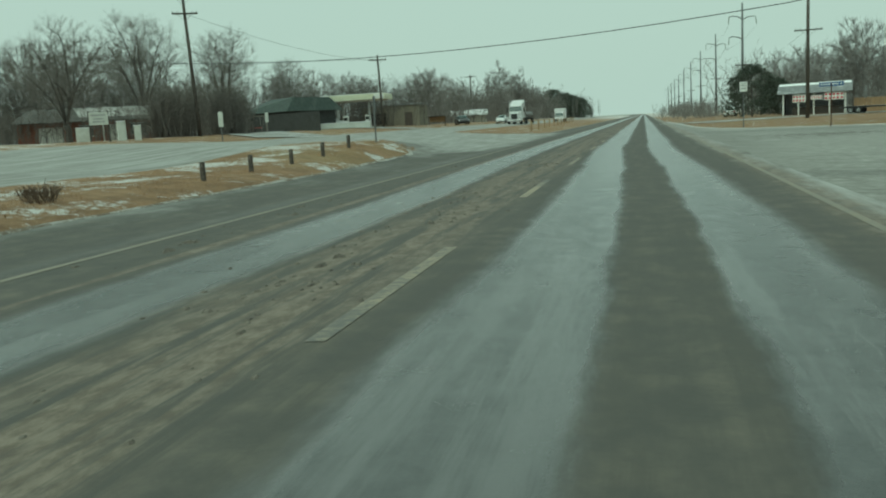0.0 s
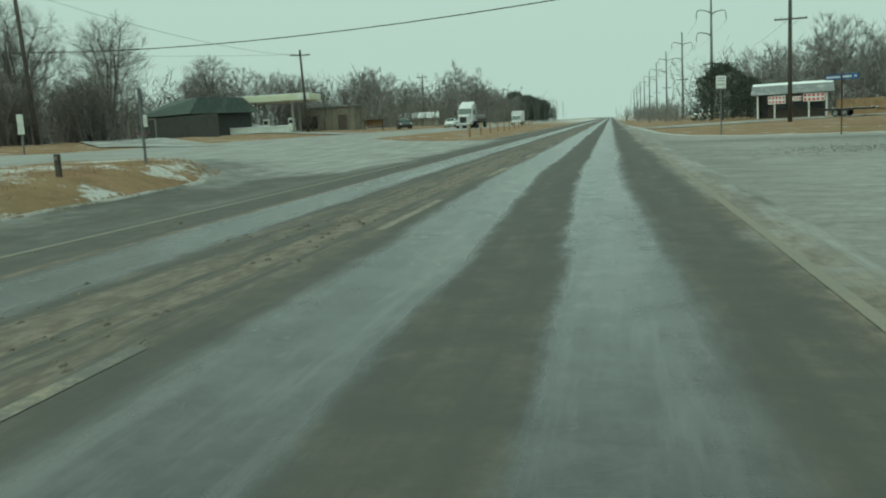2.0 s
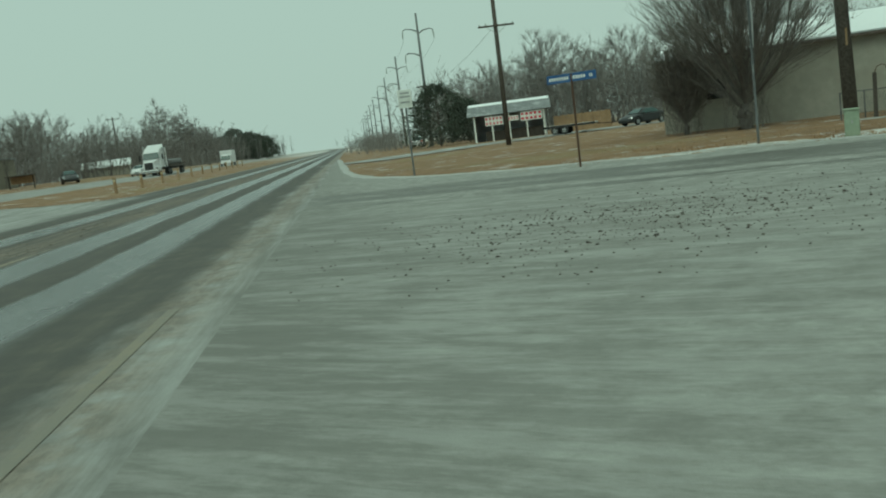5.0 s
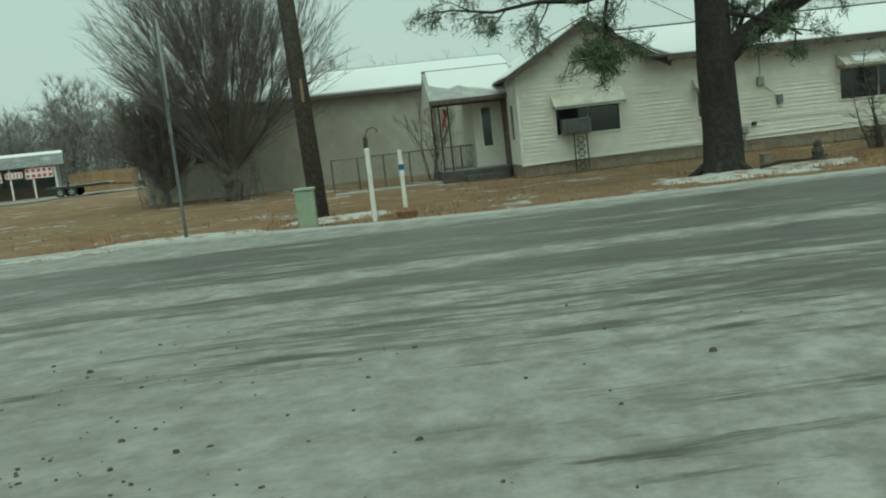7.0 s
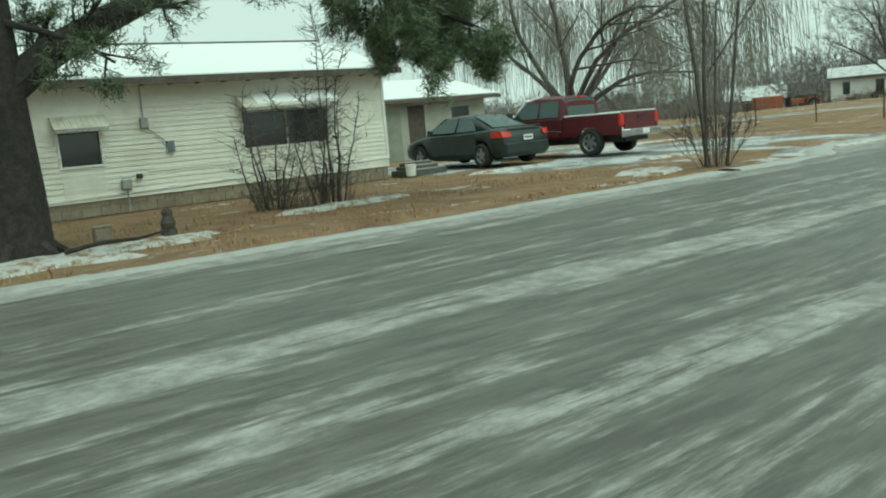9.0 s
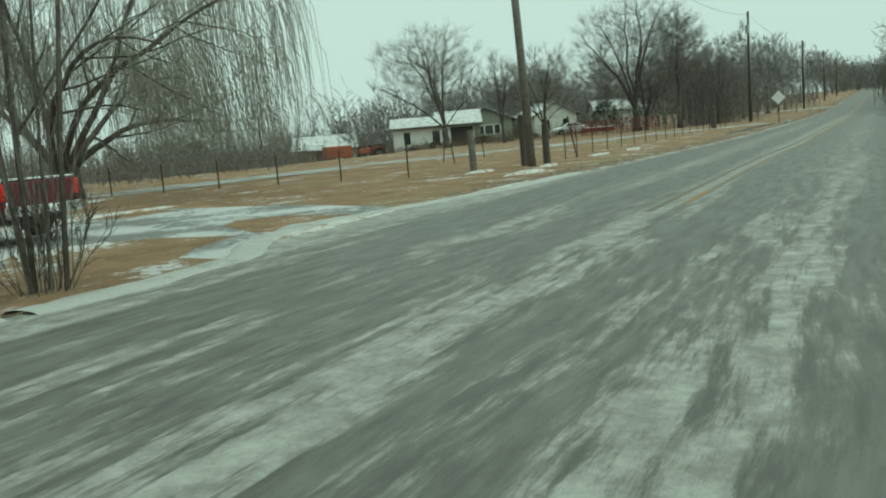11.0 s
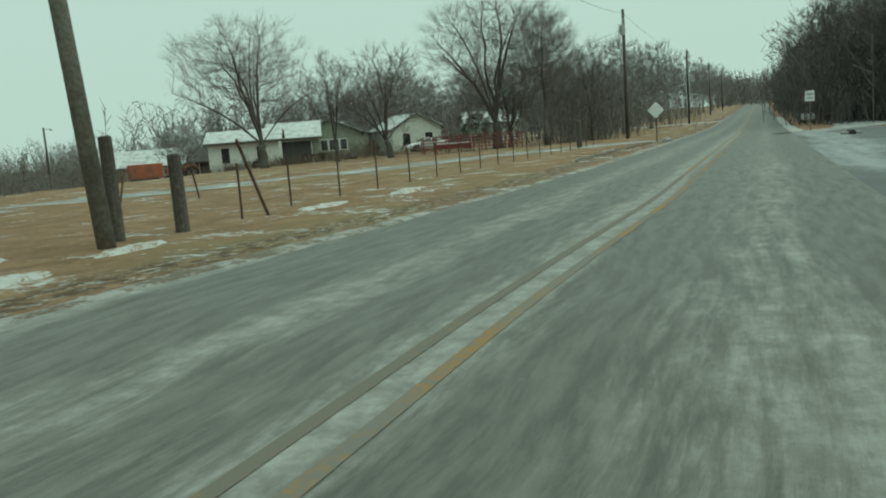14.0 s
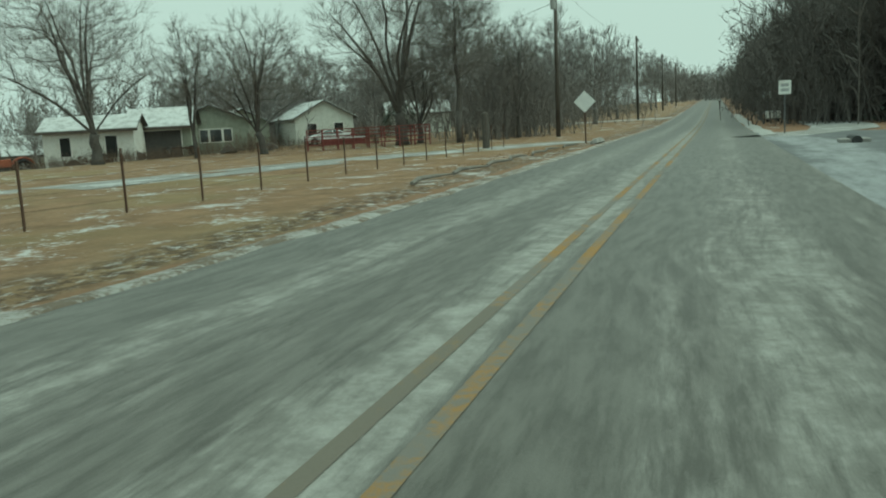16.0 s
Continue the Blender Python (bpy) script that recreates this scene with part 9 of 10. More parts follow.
implement(SR(91.5, 89.0), FT + 20, "rusty harrow standing in the yard", 1)
implement(SR(95.5, 84.5), FT - 30, "rusty cultivator standing in the yard", 2)
for i, (a, n) in enumerate(((90.2, 90.5), (98.5, 82), (101, 79.5), (93.2, 86.8), (112, 77))):
    solo("junk_pile", Shape().tube([(0, 0, -0.05), (0.1, 0, 0.35), (0.2, 0.1, 0.6)], [0.8, 0.55, 0.15], 7), "darkwood", SR(a, n), 40 * i, "low dark heap of junk and brush", "junk")
van = build_sedan(SR(108.5, 77.6, 0.0), FT + 190, "whitepaint", "pale parked car in the farmyard")

oncoming = build_sedan(SR(404, 46.6, 0.0), ROT_S + 180, "blackpaint", "dark car with lit headlights far along the road")
for sgn in (-1, 1):
    part("headlamp", Shape().tube([(2.36, sgn * 0.66, 0.66), (2.40, sgn * 0.66, 0.66)], 0.11, 12), "headlamp", oncoming, "lit headlamp")
wc = thing("utility_cabinet", SR(112, 39.2), ROT_S, "low white cabinet on dark feet at the edge of the wood", "utility box")
part("cabinet", Shape().box(-0.3, 0.3, -0.62, 0.62, 0.26, 0.84), "signwhite", wc, "", 0.08)
for sgn in (-1, 1):
    part("foot", Shape().box(-0.25, 0.25, sgn * 0.4 - 0.1, sgn * 0.4 + 0.1, -0.1, 0.26), "blackplastic", wc)
part("cap", Shape().box(-0.28, 0.28, -0.58, 0.58, 0.84, 0.89), "snow", wc, "snow on top", 0.015)

# ---- roadside stall, trailer and fence beyond the junction ----
stall = thing("roadside_stall", Vector((V2.x * 17.9 + U2.x * 122, V2.y * 17.9 + U2.y * 122, 0)), ROT_H - 12, "open-fronted metal roadside stall hung with banners", "stall")
part("back_wall", Shape().box(0, 7.8, 5.0, 5.12, -0.1, 2.9), "tinroof", stall)
for x in (0, 7.68):
    part("end_wall", Shape().box(x, x + 0.12, 0, 5.0, -0.1, 2.9).prism([(x, 0, 2.9), (x, 5.1, 2.9), (x, 2.55, 3.95)], (0.12, 0, 0)), "tinroof", stall)
roof_slab(stall, (-0.6, -0.8, 2.70), (8.4, -0.8, 2.70), (8.4, 2.55, 4.0), (-0.6, 2.55, 4.0), 0.06, "roof", "stallroof", "grey metal roof slope dusted with snow")
roof_slab(stall, (8.4, 5.9, 2.70), (-0.6, 5.9, 2.70), (-0.6, 2.55, 4.0), (8.4, 2.55, 4.0), 0.06, "roof", "stallroof", "grey metal roof slope dusted with snow")
roof_slab(stall, (-0.5, 1.9, 3.80), (8.3, 1.9, 3.80), (8.3, 2.55, 4.07), (-0.5, 2.55, 4.07), 0.03, "roof_snow", "roofsnow", "strip of snow under the ridge")
for i in range(5):
    part("post", Shape().box(0.1 + i * 1.85, 0.25 + i * 1.85, -0.6, -0.45, -0.1, 2.78), "trim", stall, "white post")
part("counter", Shape().box(1.2, 7.4, 0.4, 0.9, -0.1, 1.0), "darkwood", stall)
for x0, x1, z0, z1, solid in ((1.3, 3.2, 1.6, 2.55, 1), (3.5, 4.9, 1.85, 2.4, 0), (5.1, 7.4, 1.7, 2.65, 1)):
    bn = part("banner", Shape().box(x0, x1, -0.66, -0.64, z0, z1), "signwhite", stall, "white banner with red bars of lettering")
    for k in range(2 if solid else 1):
        h = (z1 - z0) / (2 if solid else 1)
        for i in range(5):
            u = (x1 - x0) / 5
            part("text_bar", Shape().box(x0 + u * i + 0.08, x0 + u * (i + 1) - 0.10, -0.668, -0.66, z0 + h * k + 0.11, z0 + h * (k + 1) - 0.11), "redink", bn)
tl = thing("flatbed_trailer", SR(-31.0, 104.0), ROT_S + 4, "tandem-axle flatbed trailer parked behind the verge", "trailer")
part("deck", Shape().box(-2.4, 2.4, -1.0, 1.0, 0.62, 0.74), "darkwood", tl, "", 0.02)
part("side_rail", Shape().box(-2.4, 2.4, -1.04, -1.0, 0.6, 0.80), "blackplastic", tl)
part("tongue", Shape().tube([(2.4, 0, 0.6), (3.8, 0, 0.5)], 0.06, 6), "rust", tl)
part("deck_snow", Shape().box(-2.3, 2.3, -0.95, 0.95, 0.74, 0.80), "snow", tl, "snow on the deck", 0.02)
for x in (-1.2, -0.35):
    for sgn in (-1, 1):
        wheel(tl, x, sgn * 1.12, 0.36, 0.22, sgn, 5)
bf = thing("board_fence", SR(-36.5, 118.2), ROT_S + 18, "tan wooden board fence behind the trailer", "fence")
for i in range(21):
    part("board", Shape().box(i * 0.29, i * 0.29 + 0.27, 0, 0.03, -0.1, 1.75 + 0.03 * math.sin(i * 2.7)), "tanwood", bf)
for z in (0.4, 1.2):
    part("rail", Shape().box(0, 6.08, 0.03, 0.08, z, z + 0.1), "tanwood", bf)
for x in range(3):
    part("fence_post", Shape().box(x * 2.3, x * 2.3 + 0.1, 0.08, 0.18, -0.1, 1.3), "tanwood", bf)
build_sedan(SR(-24.9, 106.0, 0.0), ROT_S + 235, "blackpaint", "dark parked car behind the shrub")
build_sedan(HW(14.0, 150, 0.0), ROT_H + 80, "whitepaint", "white parked car beside the cedar")
lane_sheet("lane", [HW(4, 96), HW(9, 100), HW(16, 106), HW(26, 108), HW(48, 100)], 4.5, "lane", "snowy gravel forecourt of the stall", 0.01)

# ---- median posts ----
for s, y in ((-10.3, 18.64), (-10.6, 21.86), (-10.63, 24.76), (-10.59, 27.37), (-10.66, 30.23)):
    mp = thing("median_post", HW(s, y, 0.08), ROT_H, "short dark wooden reflector post in the median", "post", "median posts")
    part("post", Shape().box(-0.055, 0.055, -0.05, 0.05, -0.15, 0.42), "pole", mp, "", 0.012)
    part("reflector", Shape().box(-0.03, 0.03, -0.057, -0.05, 0.30, 0.37), "greypole", mp)
for i in range(12):
    mp = thing("median_post", HW(-11.2 - 0.28 * i, 88 + 8.5 * i, 0.08), ROT_H, "short brown reflector post along the far median", "post", "median posts")
    part("post", Shape().box(-0.09, 0.09, -0.08, 0.08, -0.15, 1.0), "tanwood", mp, "", 0.012)
    part("reflector", Shape().box(-0.05, 0.05, -0.088, -0.08, 0.75, 0.88), "signyellow", mp)
for s, y, label in ((-25.3, 48.6, "grey back of a road sign beside the far carriageway"), (-34.1, 74.5, "small road sign on a steel post by the junction")):
    ms = thing("road_sign", HW(s, y), ROT_H + 10, label, "sign")
    part("post", Shape().box(-0.03, 0.03, -0.03, 0.03, -0.1, 1.8), "steelpole", ms)
    part("sign_sheet", Shape().box(-0.15, 0.15, -0.05, -0.03, 0.9, 1.8), "paleblue", ms, "tall narrow pale sheet", 0.004)
ms = thing("road_sign", HW(-10.75, 33.9), ROT_H + 80, "steel signpost at the nose of the median", "sign")
part("post", Shape().box(-0.022, 0.022, -0.025, 0.025, -0.2, 1.9), "steelpole", ms)
part("sign_sheet", Shape().box(-0.05, 0.05, -0.06, -0.025, 1.25, 1.9), "steelpole", ms, "narrow bare metal back of a sign", 0.004)
stems("dead_weed", HW(-10.6, 13.3), "dark dead weed stalks in the median", 31, 22, 0.40, 0.7, 0.006, 0.2, 2, "brush", "weed", (2, 3))

# ---- beyond the highway: brick house, filling station ----
bh = thing("brick_house", HW(-63.6, 77.4), ROT_H + 35.5, "low red brick house with a white garage door", "house")
BO = [(2.0, 4.4, -0.3, 1.75), (6.0, 7.4, 0.7, 1.8), (9.0, 9.9, -0.3, 1.85), (11.2, 12.8, 0.7, 1.8)]
for a, b, c, d in wall_pieces(0, 14.5, -0.5, 2.3, BO):
    part("wall", Shape().box(a, b, 0, 0.2, c, d), "brick", bh)
part("wall", Shape().box(0, 0.2, 0.2, 7, -0.5, 2.3).box(14.3, 14.5, 0.2, 7, -0.5, 2.3).box(0.2, 14.3, 6.8, 7, -0.5, 2.3), "brick", bh)
part("garage_door", Shape().box(2.0, 4.4, 0.08, 0.12, -0.3, 1.75), "trim", bh, "white panelled garage door")
part("door", Shape().box(9.0, 9.9, 0.08, 0.12, -0.3, 1.85), "trim", bh, "white front door")
for x0, x1 in ((6.0, 7.4), (11.2, 12.8)):
    wd = part("window", Shape().box(x0, x1, 0.08, 0.11, 0.7, 1.8), "window", bh)
    part("frame", Shape().box(x0, x1, -0.02, 0.05, 0.62, 0.7).box(x0, x1, -0.02, 0.05, 1.8, 1.88), "trim", wd)
roof_slab(bh, (-0.6, -0.7, 2.2), (15.1, -0.7, 2.2), (13.5, 3.5, 3.7), (1.0, 3.5, 3.7), 0.08, "roof", "shingle")
roof_slab(bh, (15.1, 7.7, 2.2), (-0.6, 7.7, 2.2), (1.0, 3.5, 3.7), (13.5, 3.5, 3.7), 0.08, "roof", "shingle")
roof_slab(bh, (6.2, 0.4, 2.66), (14.6, 0.4, 2.66), (13.5, 3.5, 3.78), (5.6, 3.5, 3.78), 0.04, "roof_snow", "frost", "thin grey snow on part of the roof")
for x in (8.4, 10.6):
    part("porch_post", Shape().box(x - 0.09, x + 0.09, -0.6, -0.42, -0.4, 2.25), "trim", bh, "white porch post")
ns = thing("notice_sign", HW(-32.9, 47.3), ROT_H + 38, "pale weathered notice board on two dark posts", "sign")
for x in (-0.55, 0.55):
    part("post", Shape().box(x - 0.05, x + 0.05, -0.05, 0.05, -0.2, 1.85), "pole", ns)
nb = part("board", Shape().box(-0.56, 0.56, -0.07, -0.05, 0.98, 1.75), "paleblue", ns, "pale board", 0.01)
for z, w in ((1.58, 0.42), (1.36, 0.30), (1.18, 0.36)):
    part("text_bar", Shape().box(-w, w, -0.076, -0.07, z - 0.05, z + 0.05), "signback", nb)
for x, w, h in ((0.9, 0.5, 1.15), (-1.4, 0.9, 0.8), (1.9, 0.4, 0.9)):
    cb = thing("utility_cabinet", HW(-34.0 + x * 0.8, 49.6 + x * 0.6), ROT_H + 38, "pale metal cabinet on the far verge", "utility box")
    part("cabinet", Shape().box(-w / 2, w / 2, -0.3, 0.3, -0.1, h), "paleblue", cb, "", 0.02)
    part("cap", Shape().box(-w / 2 - 0.03, w / 2 + 0.03, -0.33, 0.33, h, h + 0.06), "snow", cb, "snow on top", 0.015)

gs_ = thing("filling_station", HW(-47.5, 97.5), ROT_H - 24, "filling station shop with a dark green metal roof", "shop")
part("wall", Shape().box(0, 7.6, 0, 8, -0.5, 2.4), "slatewood", gs_, "dark shop wall")
part("window", Shape().box(3.6, 5.0, -0.04, 0.0, 1.3, 1.9), "tanwood", gs_, "tan panel in the shop front")
part("window", Shape().box(5.4, 7.2, -0.04, 0.0, 0.3, 1.9), "window", gs_, "dark shop window")
e = 0.7
part("roof", Shape().add([(-e, -e, 2.3), (7.6 + e, -e, 2.3), (7.6 + e, 8 + e, 2.3), (-e, 8 + e, 2.3), (2.6, 2.2, 3.95), (7.7, 1.0, 3.95), (7.7, 7.0, 3.95), (2.6, 5.8, 3.95)],
                         [(0, 1, 5, 4), (1, 2, 6, 5), (2, 3, 7, 6), (3, 0, 4, 7), (4, 5, 6, 7), (0, 3, 2, 1)]), "greenroof", gs_, "dark green hipped metal roof")
cp = thing("station_canopy", HW(-41.3, 106.6, 0.4), ROT_H + 6, "cream fuel canopy on slender columns", "canopy")
part("deck", Shape().box(0, 8.8, 0, 5.5, 3.15, 3.85), "canopy", cp, "cream canopy fascia", 0.03)
part("soffit", Shape().box(0.1, 8.7, 0.1, 5.4, 3.08, 3.15), "trim", cp)
part("logo_panel", Shape().box(7.4, 8.7, -0.02, 0.0, 3.2, 3.8), "signwhite", cp, "plain white panel")
part("canopy_snow", Shape().box(0.1, 8.7, 0.1, 5.4, 3.85, 3.91), "roofsnow", cp, "thin snow")
for x in (2.2, 6.4):
    for y in (1.2, 4.2):
        part("column", Shape().box(x - 0.12, x + 0.12, y - 0.12, y + 0.12, -0.7, 3.1), "greymetal", cp)
for x in (2.9, 6.0):
    fpmp = thing("fuel_pump", HW(-41.3 + x, 108.6), ROT_H, "white and grey fuel pump under the canopy", "fuel pump")
    part("body", Shape().box(-0.35, 0.35, -0.22, 0.22, -0.1, 1.6), "signwhite", fpmp, "", 0.03)
    part("display", Shape().box(-0.25, 0.25, -0.235, -0.22, 1.0, 1.4), "window", fpmp)
    part("plinth", Shape().box(-0.7, 0.7, -0.45, 0.45, -0.15, 0.12), "concrete", fpmp, "", 0.02)
    part("hose", Shape().tube([(0.36, 0, 1.3), (0.52, 0, 0.9), (0.45, 0, 0.5), (0.36, 0, 0.8)], 0.025, 5), "blackplastic", fpmp)
tb = thing("shop_building", HW(-40.6, 122.0), ROT_H + 4, "long low tan block building behind the fuel canopy", "shop")
for a, b, c, d in wall_pieces(0, 8.6, -0.4, 2.9, [(1.2, 3.6, 0.3, 1.9), (6.4, 7.6, -0.2, 1.9)]):
    part("wall", Shape().box(a, b, 0, 0.2, c, d), "tanwall", tb)
part("wall", Shape().box(0, 0.2, 0.2, 7, -0.4, 2.9).box(8.4, 8.6, 0.2, 7, -0.4, 2.9).box(0.2, 8.4, 6.8, 7, -0.4, 2.9), "tanwall", tb)
part("window", Shape().box(1.2, 3.6, 0.06, 0.1, 0.3, 1.9), "window", tb)
part("door", Shape().box(6.4, 7.6, 0.06, 0.1, -0.2, 1.9), "door", tb)
part("roof", Shape().box(-0.2, 8.8, -0.2, 7.2, 2.9, 3.12), "stallroof", tb, "flat roof edge", 0.03)
df = thing("board_fence", HW(-41.5, 87.7), ROT_H - 28.3, "dark board fence beside the filling station", "fence")
for i in range(36):
    part("board", Shape().box(i * 0.3, i * 0.3 + 0.28, 0, 0.03, -0.3, 1.85 + 0.02 * math.sin(i * 3.1)), "slatewood", df)
part("rail", Shape().box(0, 10.8, 0.03, 0.08, 1.3, 1.4), "slatewood", df)
part("rail", Shape().box(0, 10.8, 0.03, 0.08, 0.3, 0.4), "slatewood", df)
lw = thing("low_wall", HW(-40.5, 98.5), ROT_H + 12, "low pale forecourt wall", "wall")
part("coping", Shape().box(-0.05, 8.4, -0.05, 0.35, 0.62, 0.70), "snow", lw, "snow on the coping", 0.02)
part("wall", Shape().box(0, 8.3, 0, 0.3, -0.3, 0.62), "paleblue", lw, "", 0.02)
sw_ = thing("swing_frame", HW(-40.0, 81.9), ROT_H + 30, "weathered A-frame with a red seat by the fence", "swing")
for x in (0, 2.2):
    for y in (-0.5, 0.5):
        part("leg", Shape().tube([(x, y, -0.1), (x, 0, 1.7)], 0.05, 6), "greypole", sw_)
part("top_bar", Shape().tube([(0, 0, 1.7), (2.2, 0, 1.7)], 0.05, 6), "greypole", sw_)
part("seat", Shape().box(0.5, 1.7, -0.25, 0.25, 0.45, 0.55), "redpipe", sw_, "red seat", 0.02)
part("hanger", Shape().tube([(0.6, 0, 0.55), (0.6, 0, 1.68)], 0.012, 4).tube([(1.6, 0, 0.55), (1.6, 0, 1.68)], 0.012, 4), "greymetal", sw_)
forecourt = lane_sheet("lane", [HW(-24.6, 60), HW(-38, 76), HW(-48, 84), HW(-62, 90)], 3.6, "lane", "frosted side street beyond the highway", 0.02)
lane_sheet("lane", [HW(-24.6, 98), HW(-36, 101.5), HW(-48, 106)], 3.4, "lane", "frosted forecourt of the filling station", 0.025)
for s, y in ((-29, 121), (-34, 128)):
    gu = thing("utility_shelter", HW(s, y), ROT_H, "small tan shelter with an open front", "shelter")
    for x in (-1.2, 1.2):
        part("post", Shape().box(x - 0.05, x + 0.05, -0.05, 0.05, -0.2, 1.25), "darkwood", gu)
    part("roof", Shape().box(-1.4, 1.4, -0.5, 0.5, 1.25, 1.35), "darkwood", gu, "", 0.02)
    part("back", Shape().box(-1.2, 1.2, 0.4, 0.45, 0.5, 1.25), "tanwood", gu)


def semi_truck(at, turn):
    t = thing("semi_truck", at, turn, "white long-nosed lorry tractor with its load on the far carriageway", "truck")
    part("cab", Shape().loft([[(-1.0, -1.15, 1.0), (-1.0, 1.15, 1.0), (-1.0, 1.1, 3.1), (-1.0, -1.1, 3.1)], [(1.0, -1.15, 1.0), (1.0, 1.15, 1.0), (0.75, 1.05, 3.0), (0.75, -1.05, 3.0)]]), "whitepaint", t, "", 0.06)
    part("sleeper", Shape().box(-2.6, -1.0, -1.2, 1.2, 1.0, 3.6), "whitepaint", t, "", 0.06)
    part("roof_fairing", Shape().loft([[(-2.5, -1.1, 3.6), (-2.5, 1.1, 3.6), (-2.5, 1.0, 4.0), (-2.5, -1.0, 4.0)], [(0.5, -1.0, 3.0), (0.5, 1.0, 3.0), (0.2, 0.9, 3.25), (0.2, -0.9, 3.25)]]), "whitepaint", t, "", 0.04)
    part("bonnet", Shape().loft([[(1.0, -0.95, 0.8), (1.0, 0.95, 0.8), (1.0, 0.9, 2.1), (1.0, -0.9, 2.1)], [(2.9, -0.75, 0.75), (2.9, 0.75, 0.75), (2.85, 0.65, 1.8), (2.85, -0.65, 1.8)]]), "whitepaint", t, "", 0.06)
    part("grille", Shape().box(2.88, 2.95, -0.5, 0.5, 0.85, 1.7), "blackplastic", t, "dark grille")
    part("bumper", Shape().box(2.85, 3.05, -1.15, 1.15, 0.4, 0.75), "chrome", t, "", 0.04)
    part("windscreen", Shape().prism([(1.02, -1.0, 2.15), (1.02, 1.0, 2.15), (0.80, 0.95, 2.9), (0.80, -0.95, 2.9)], (0.02, 0, 0.01)), "carglass", t, "dark windscreen")
    for sgn in (-1, 1):
        part("headlight", Shape().box(2.7, 2.92, sgn * 0.92 - 0.15, sgn * 0.92 + 0.15, 0.85, 1.1), "chrome", t, "", 0.03)
        part("mudguard", Shape().loft([[(1.2, sgn * 0.8, 0.5), (1.2, sgn * 1.2, 0.5), (1.2, sgn * 1.2, 1.1), (1.2, sgn * 0.8, 1.2)], [(2.7, sgn * 0.7, 0.6), (2.7, sgn * 1.15, 0.6), (2.6, sgn * 1.15, 1.1), (2.6, sgn * 0.7, 1.2)]]), "whitepaint", t, "", 0.05)
        part("exhaust_stack", Shape().tube([(-1.0, sgn * 1.3, 1.0), (-1.0, sgn * 1.3, 3.9)], 0.09, 8), "chrome", t)
        part("mirror", Shape().box(0.8, 0.95, sgn * 1.4 - 0.1, sgn * 1.4 + 0.1, 2.0, 2.7), "blackplastic", t)
        for x in (1.95, -3.4, -4.7, -12, -13.2):
            wheel(t, x, sgn * 1.0, 0.5, 0.32, sgn, 6)
    part("frame_rail", Shape().box(-14, 1.0, -0.5, 0.5, 0.75, 1.05), "blackplastic", t)
    part("flatbed", Shape().box(-14, -3.0, -1.25, 1.25, 1.15, 1.35), "darkwood", t, "", 0.03)
    part("load", Shape().box(-13.0, -4.0, -1.1, 1.1, 1.35, 2.0), "stallroof", t, "low grey tarped load", 0.15)
    return t


semi_truck(HW(-20.6, 143), ROT_H - 90)
build_sedan(HW(-24.5, 152), ROT_H - 90, "whitepaint", "white car on the far carriageway")
build_sedan(HW(-38.6, 103.2), ROT_H + 20, "whitepaint", "white car standing under the fuel canopy")
build_sedan(HW(-27.4, 131), ROT_H - 70, "blackpaint", "dark car waiting at the far junction")
box_truck = thing("box_truck", HW(-17.8, 189), ROT_H - 90, "white box van far along the highway", "truck")
part("box", Shape().box(-4.2, 0, -1.1, 1.1, 0.7, 2.9), "whitepaint", box_truck, "", 0.05)
part("cab", Shape().loft([[(0, -1.0, 0.6), (0, 1.0, 0.6), (0, 0.95, 2.1), (0, -0.95, 2.1)], [(1.6, -0.95, 0.6), (1.6, 0.95, 0.6), (1.0, 0.85, 2.0), (1.0, -0.85, 2.0)]]), "whitepaint", box_truck, "", 0.05)
part("windscreen", Shape().prism([(1.5, -0.85, 1.25), (1.5, 0.85, 1.25), (1.15, 0.8, 1.9), (1.15, -0.8, 1.9)], (0.03, 0, 0.02)), "carglass", box_truck)
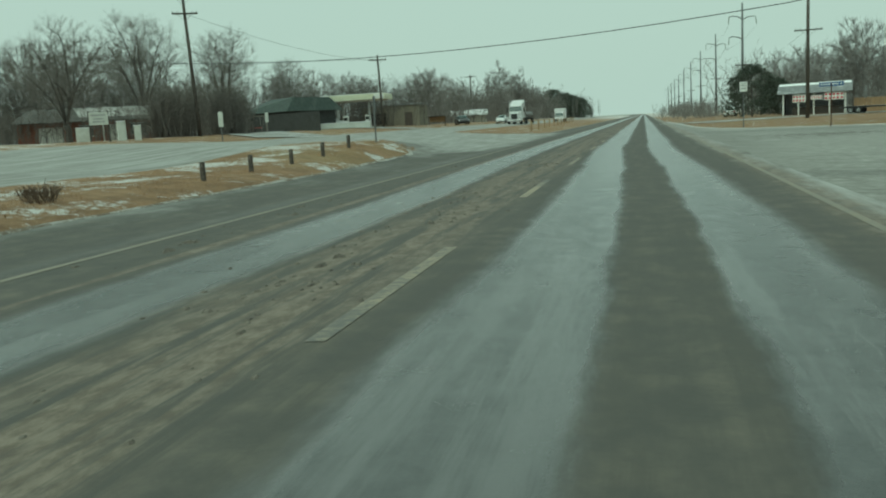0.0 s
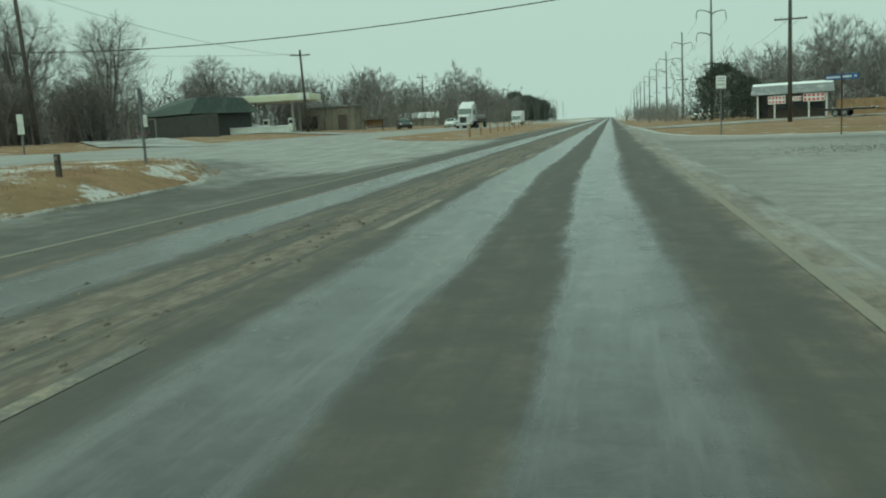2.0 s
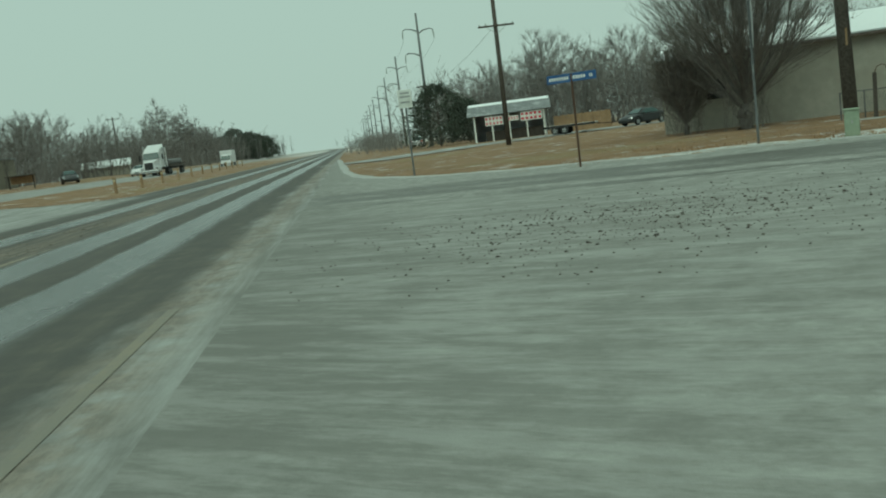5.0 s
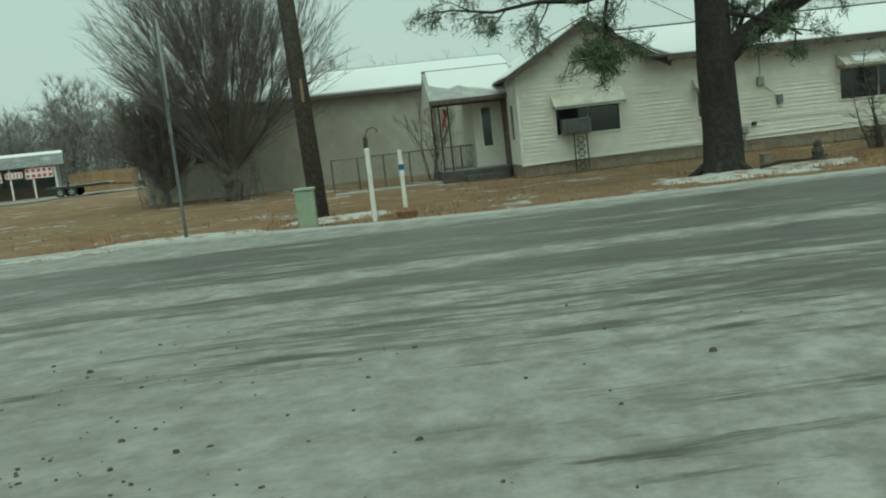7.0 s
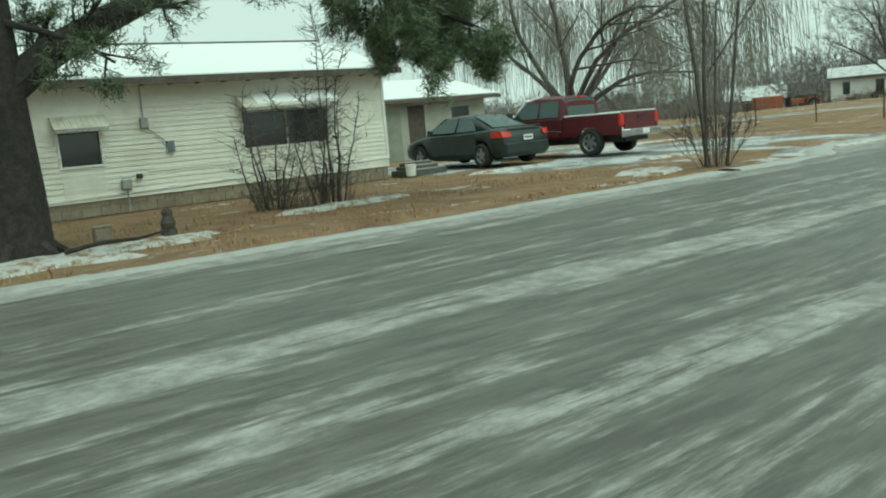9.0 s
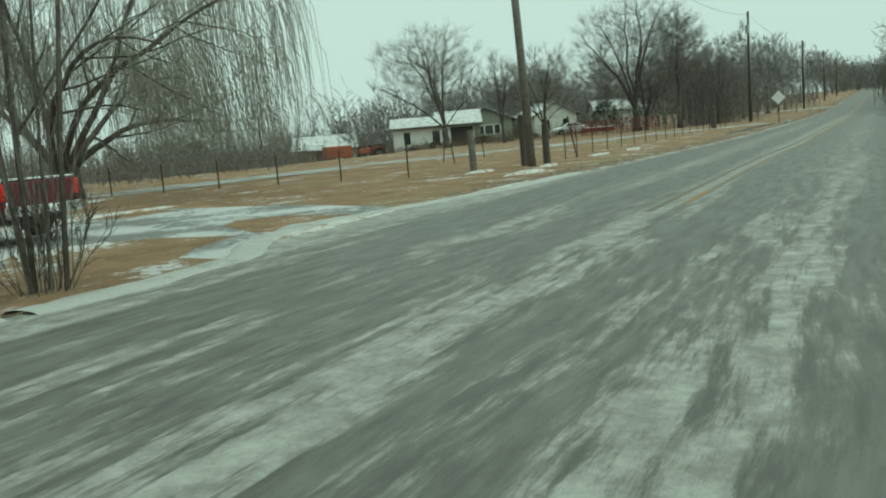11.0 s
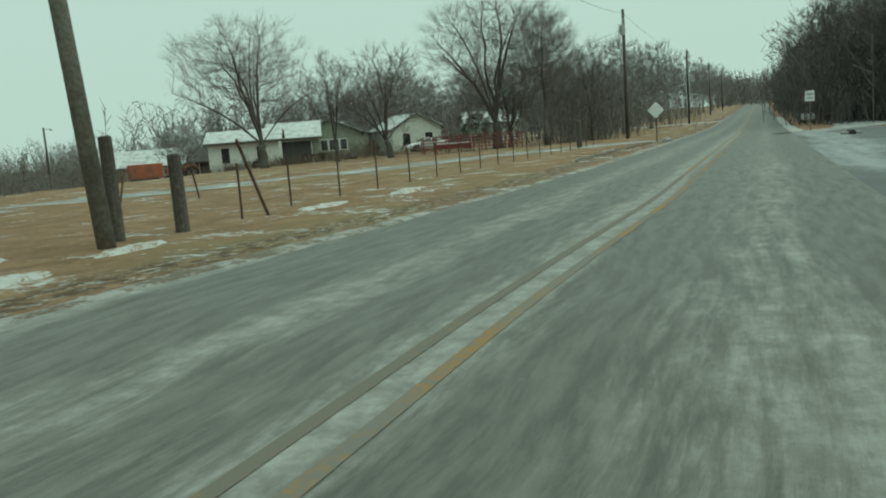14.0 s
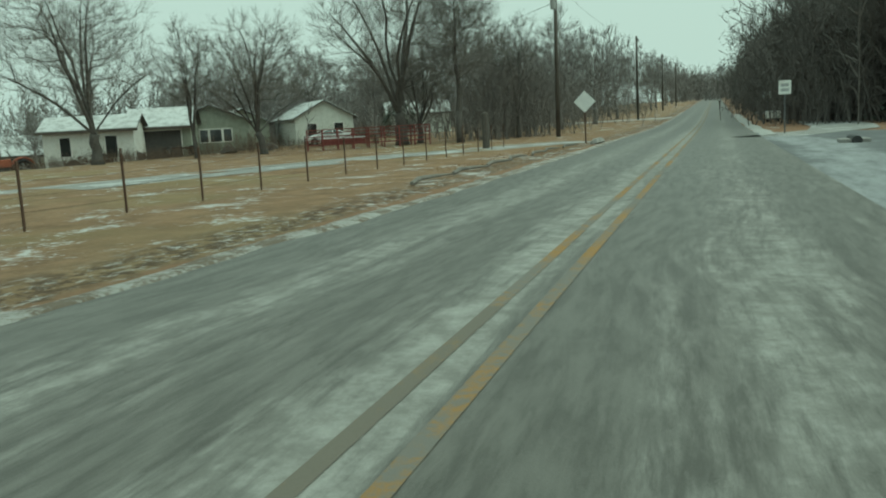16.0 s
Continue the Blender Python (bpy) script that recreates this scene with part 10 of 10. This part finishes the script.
for x in (0.9, -3.2):
    for sgn in (-1, 1):
        wheel(box_truck, x, sgn * 0.9, 0.4, 0.25, sgn, 5)
pile = thing("snowy_hut", HW(-38, 172), ROT_H + 10, "low hut with a white snowy roof far off", "hut")
part("wall", Shape().box(0, 7, 0, 4, -0.3, 1.4), "barnwall", pile)
roof_slab(pile, (-0.3, -0.4, 1.3), (7.3, -0.4, 1.3), (7.3, 2, 2.4), (-0.3, 2, 2.4), 0.08, "roof", "roofsnow")
roof_slab(pile, (7.3, 4.4, 1.3), (-0.3, 4.4, 1.3), (-0.3, 2, 2.4), (7.3, 2, 2.4), 0.08, "roof", "roofsnow")


# ---- grass ----
def grass(name, F, spots, seed, label, tall=(0.05, 0.15)):
    """spots: rectangles (a0, a1, b0, b1, blades)."""
    r = np.random.RandomState(seed)
    v, f = [], []
    for a0, a1, b0, b1, count in spots:
        aa, bb = r.uniform(a0, a1, count), r.uniform(b0, b1, count)
        hh, tt, ww = r.uniform(tall[0], tall[1], count), r.uniform(0, 6.283, count), r.uniform(0.006, 0.016, count)
        ll = r.uniform(0.2, 1.1, count)
        for a, b, h, t, w, l in zip(aa, bb, hh, tt, ww, ll):
            if noise.noise((a * 0.55, b * 0.55, seed)) < -0.12:
                continue
            p = F(a, b)
            z = p.z - 0.05
            c, s = math.cos(t), math.sin(t)
            k = len(v)
            v += [(p.x - s * w, p.y + c * w, z), (p.x + s * w, p.y - c * w, z), (p.x + c * h * l, p.y + s * h * l, z + 0.03 + h)]
            f.append((k, k + 1, k + 2))
    me = bpy.data.meshes.new(name)
    me.from_pydata(v, [], f)
    me.materials.append(M["blade"])
    tagged(new(name, me), label, "grass", kind="stuff")


grass("grass", SR, [(-19, 9.5, 50.5, 54.5, 7000), (-19, 9.0, 54.5, 60, 3000), (60, 75, 49.8, 52, 800)], 3, "short dry brown grass of the verge and yard", (0.02, 0.07))
grass("grass", HW, [(-14, -9.5, 8, 36, 26000)], 4, "dry brown grass on the median island", (0.05, 0.15))
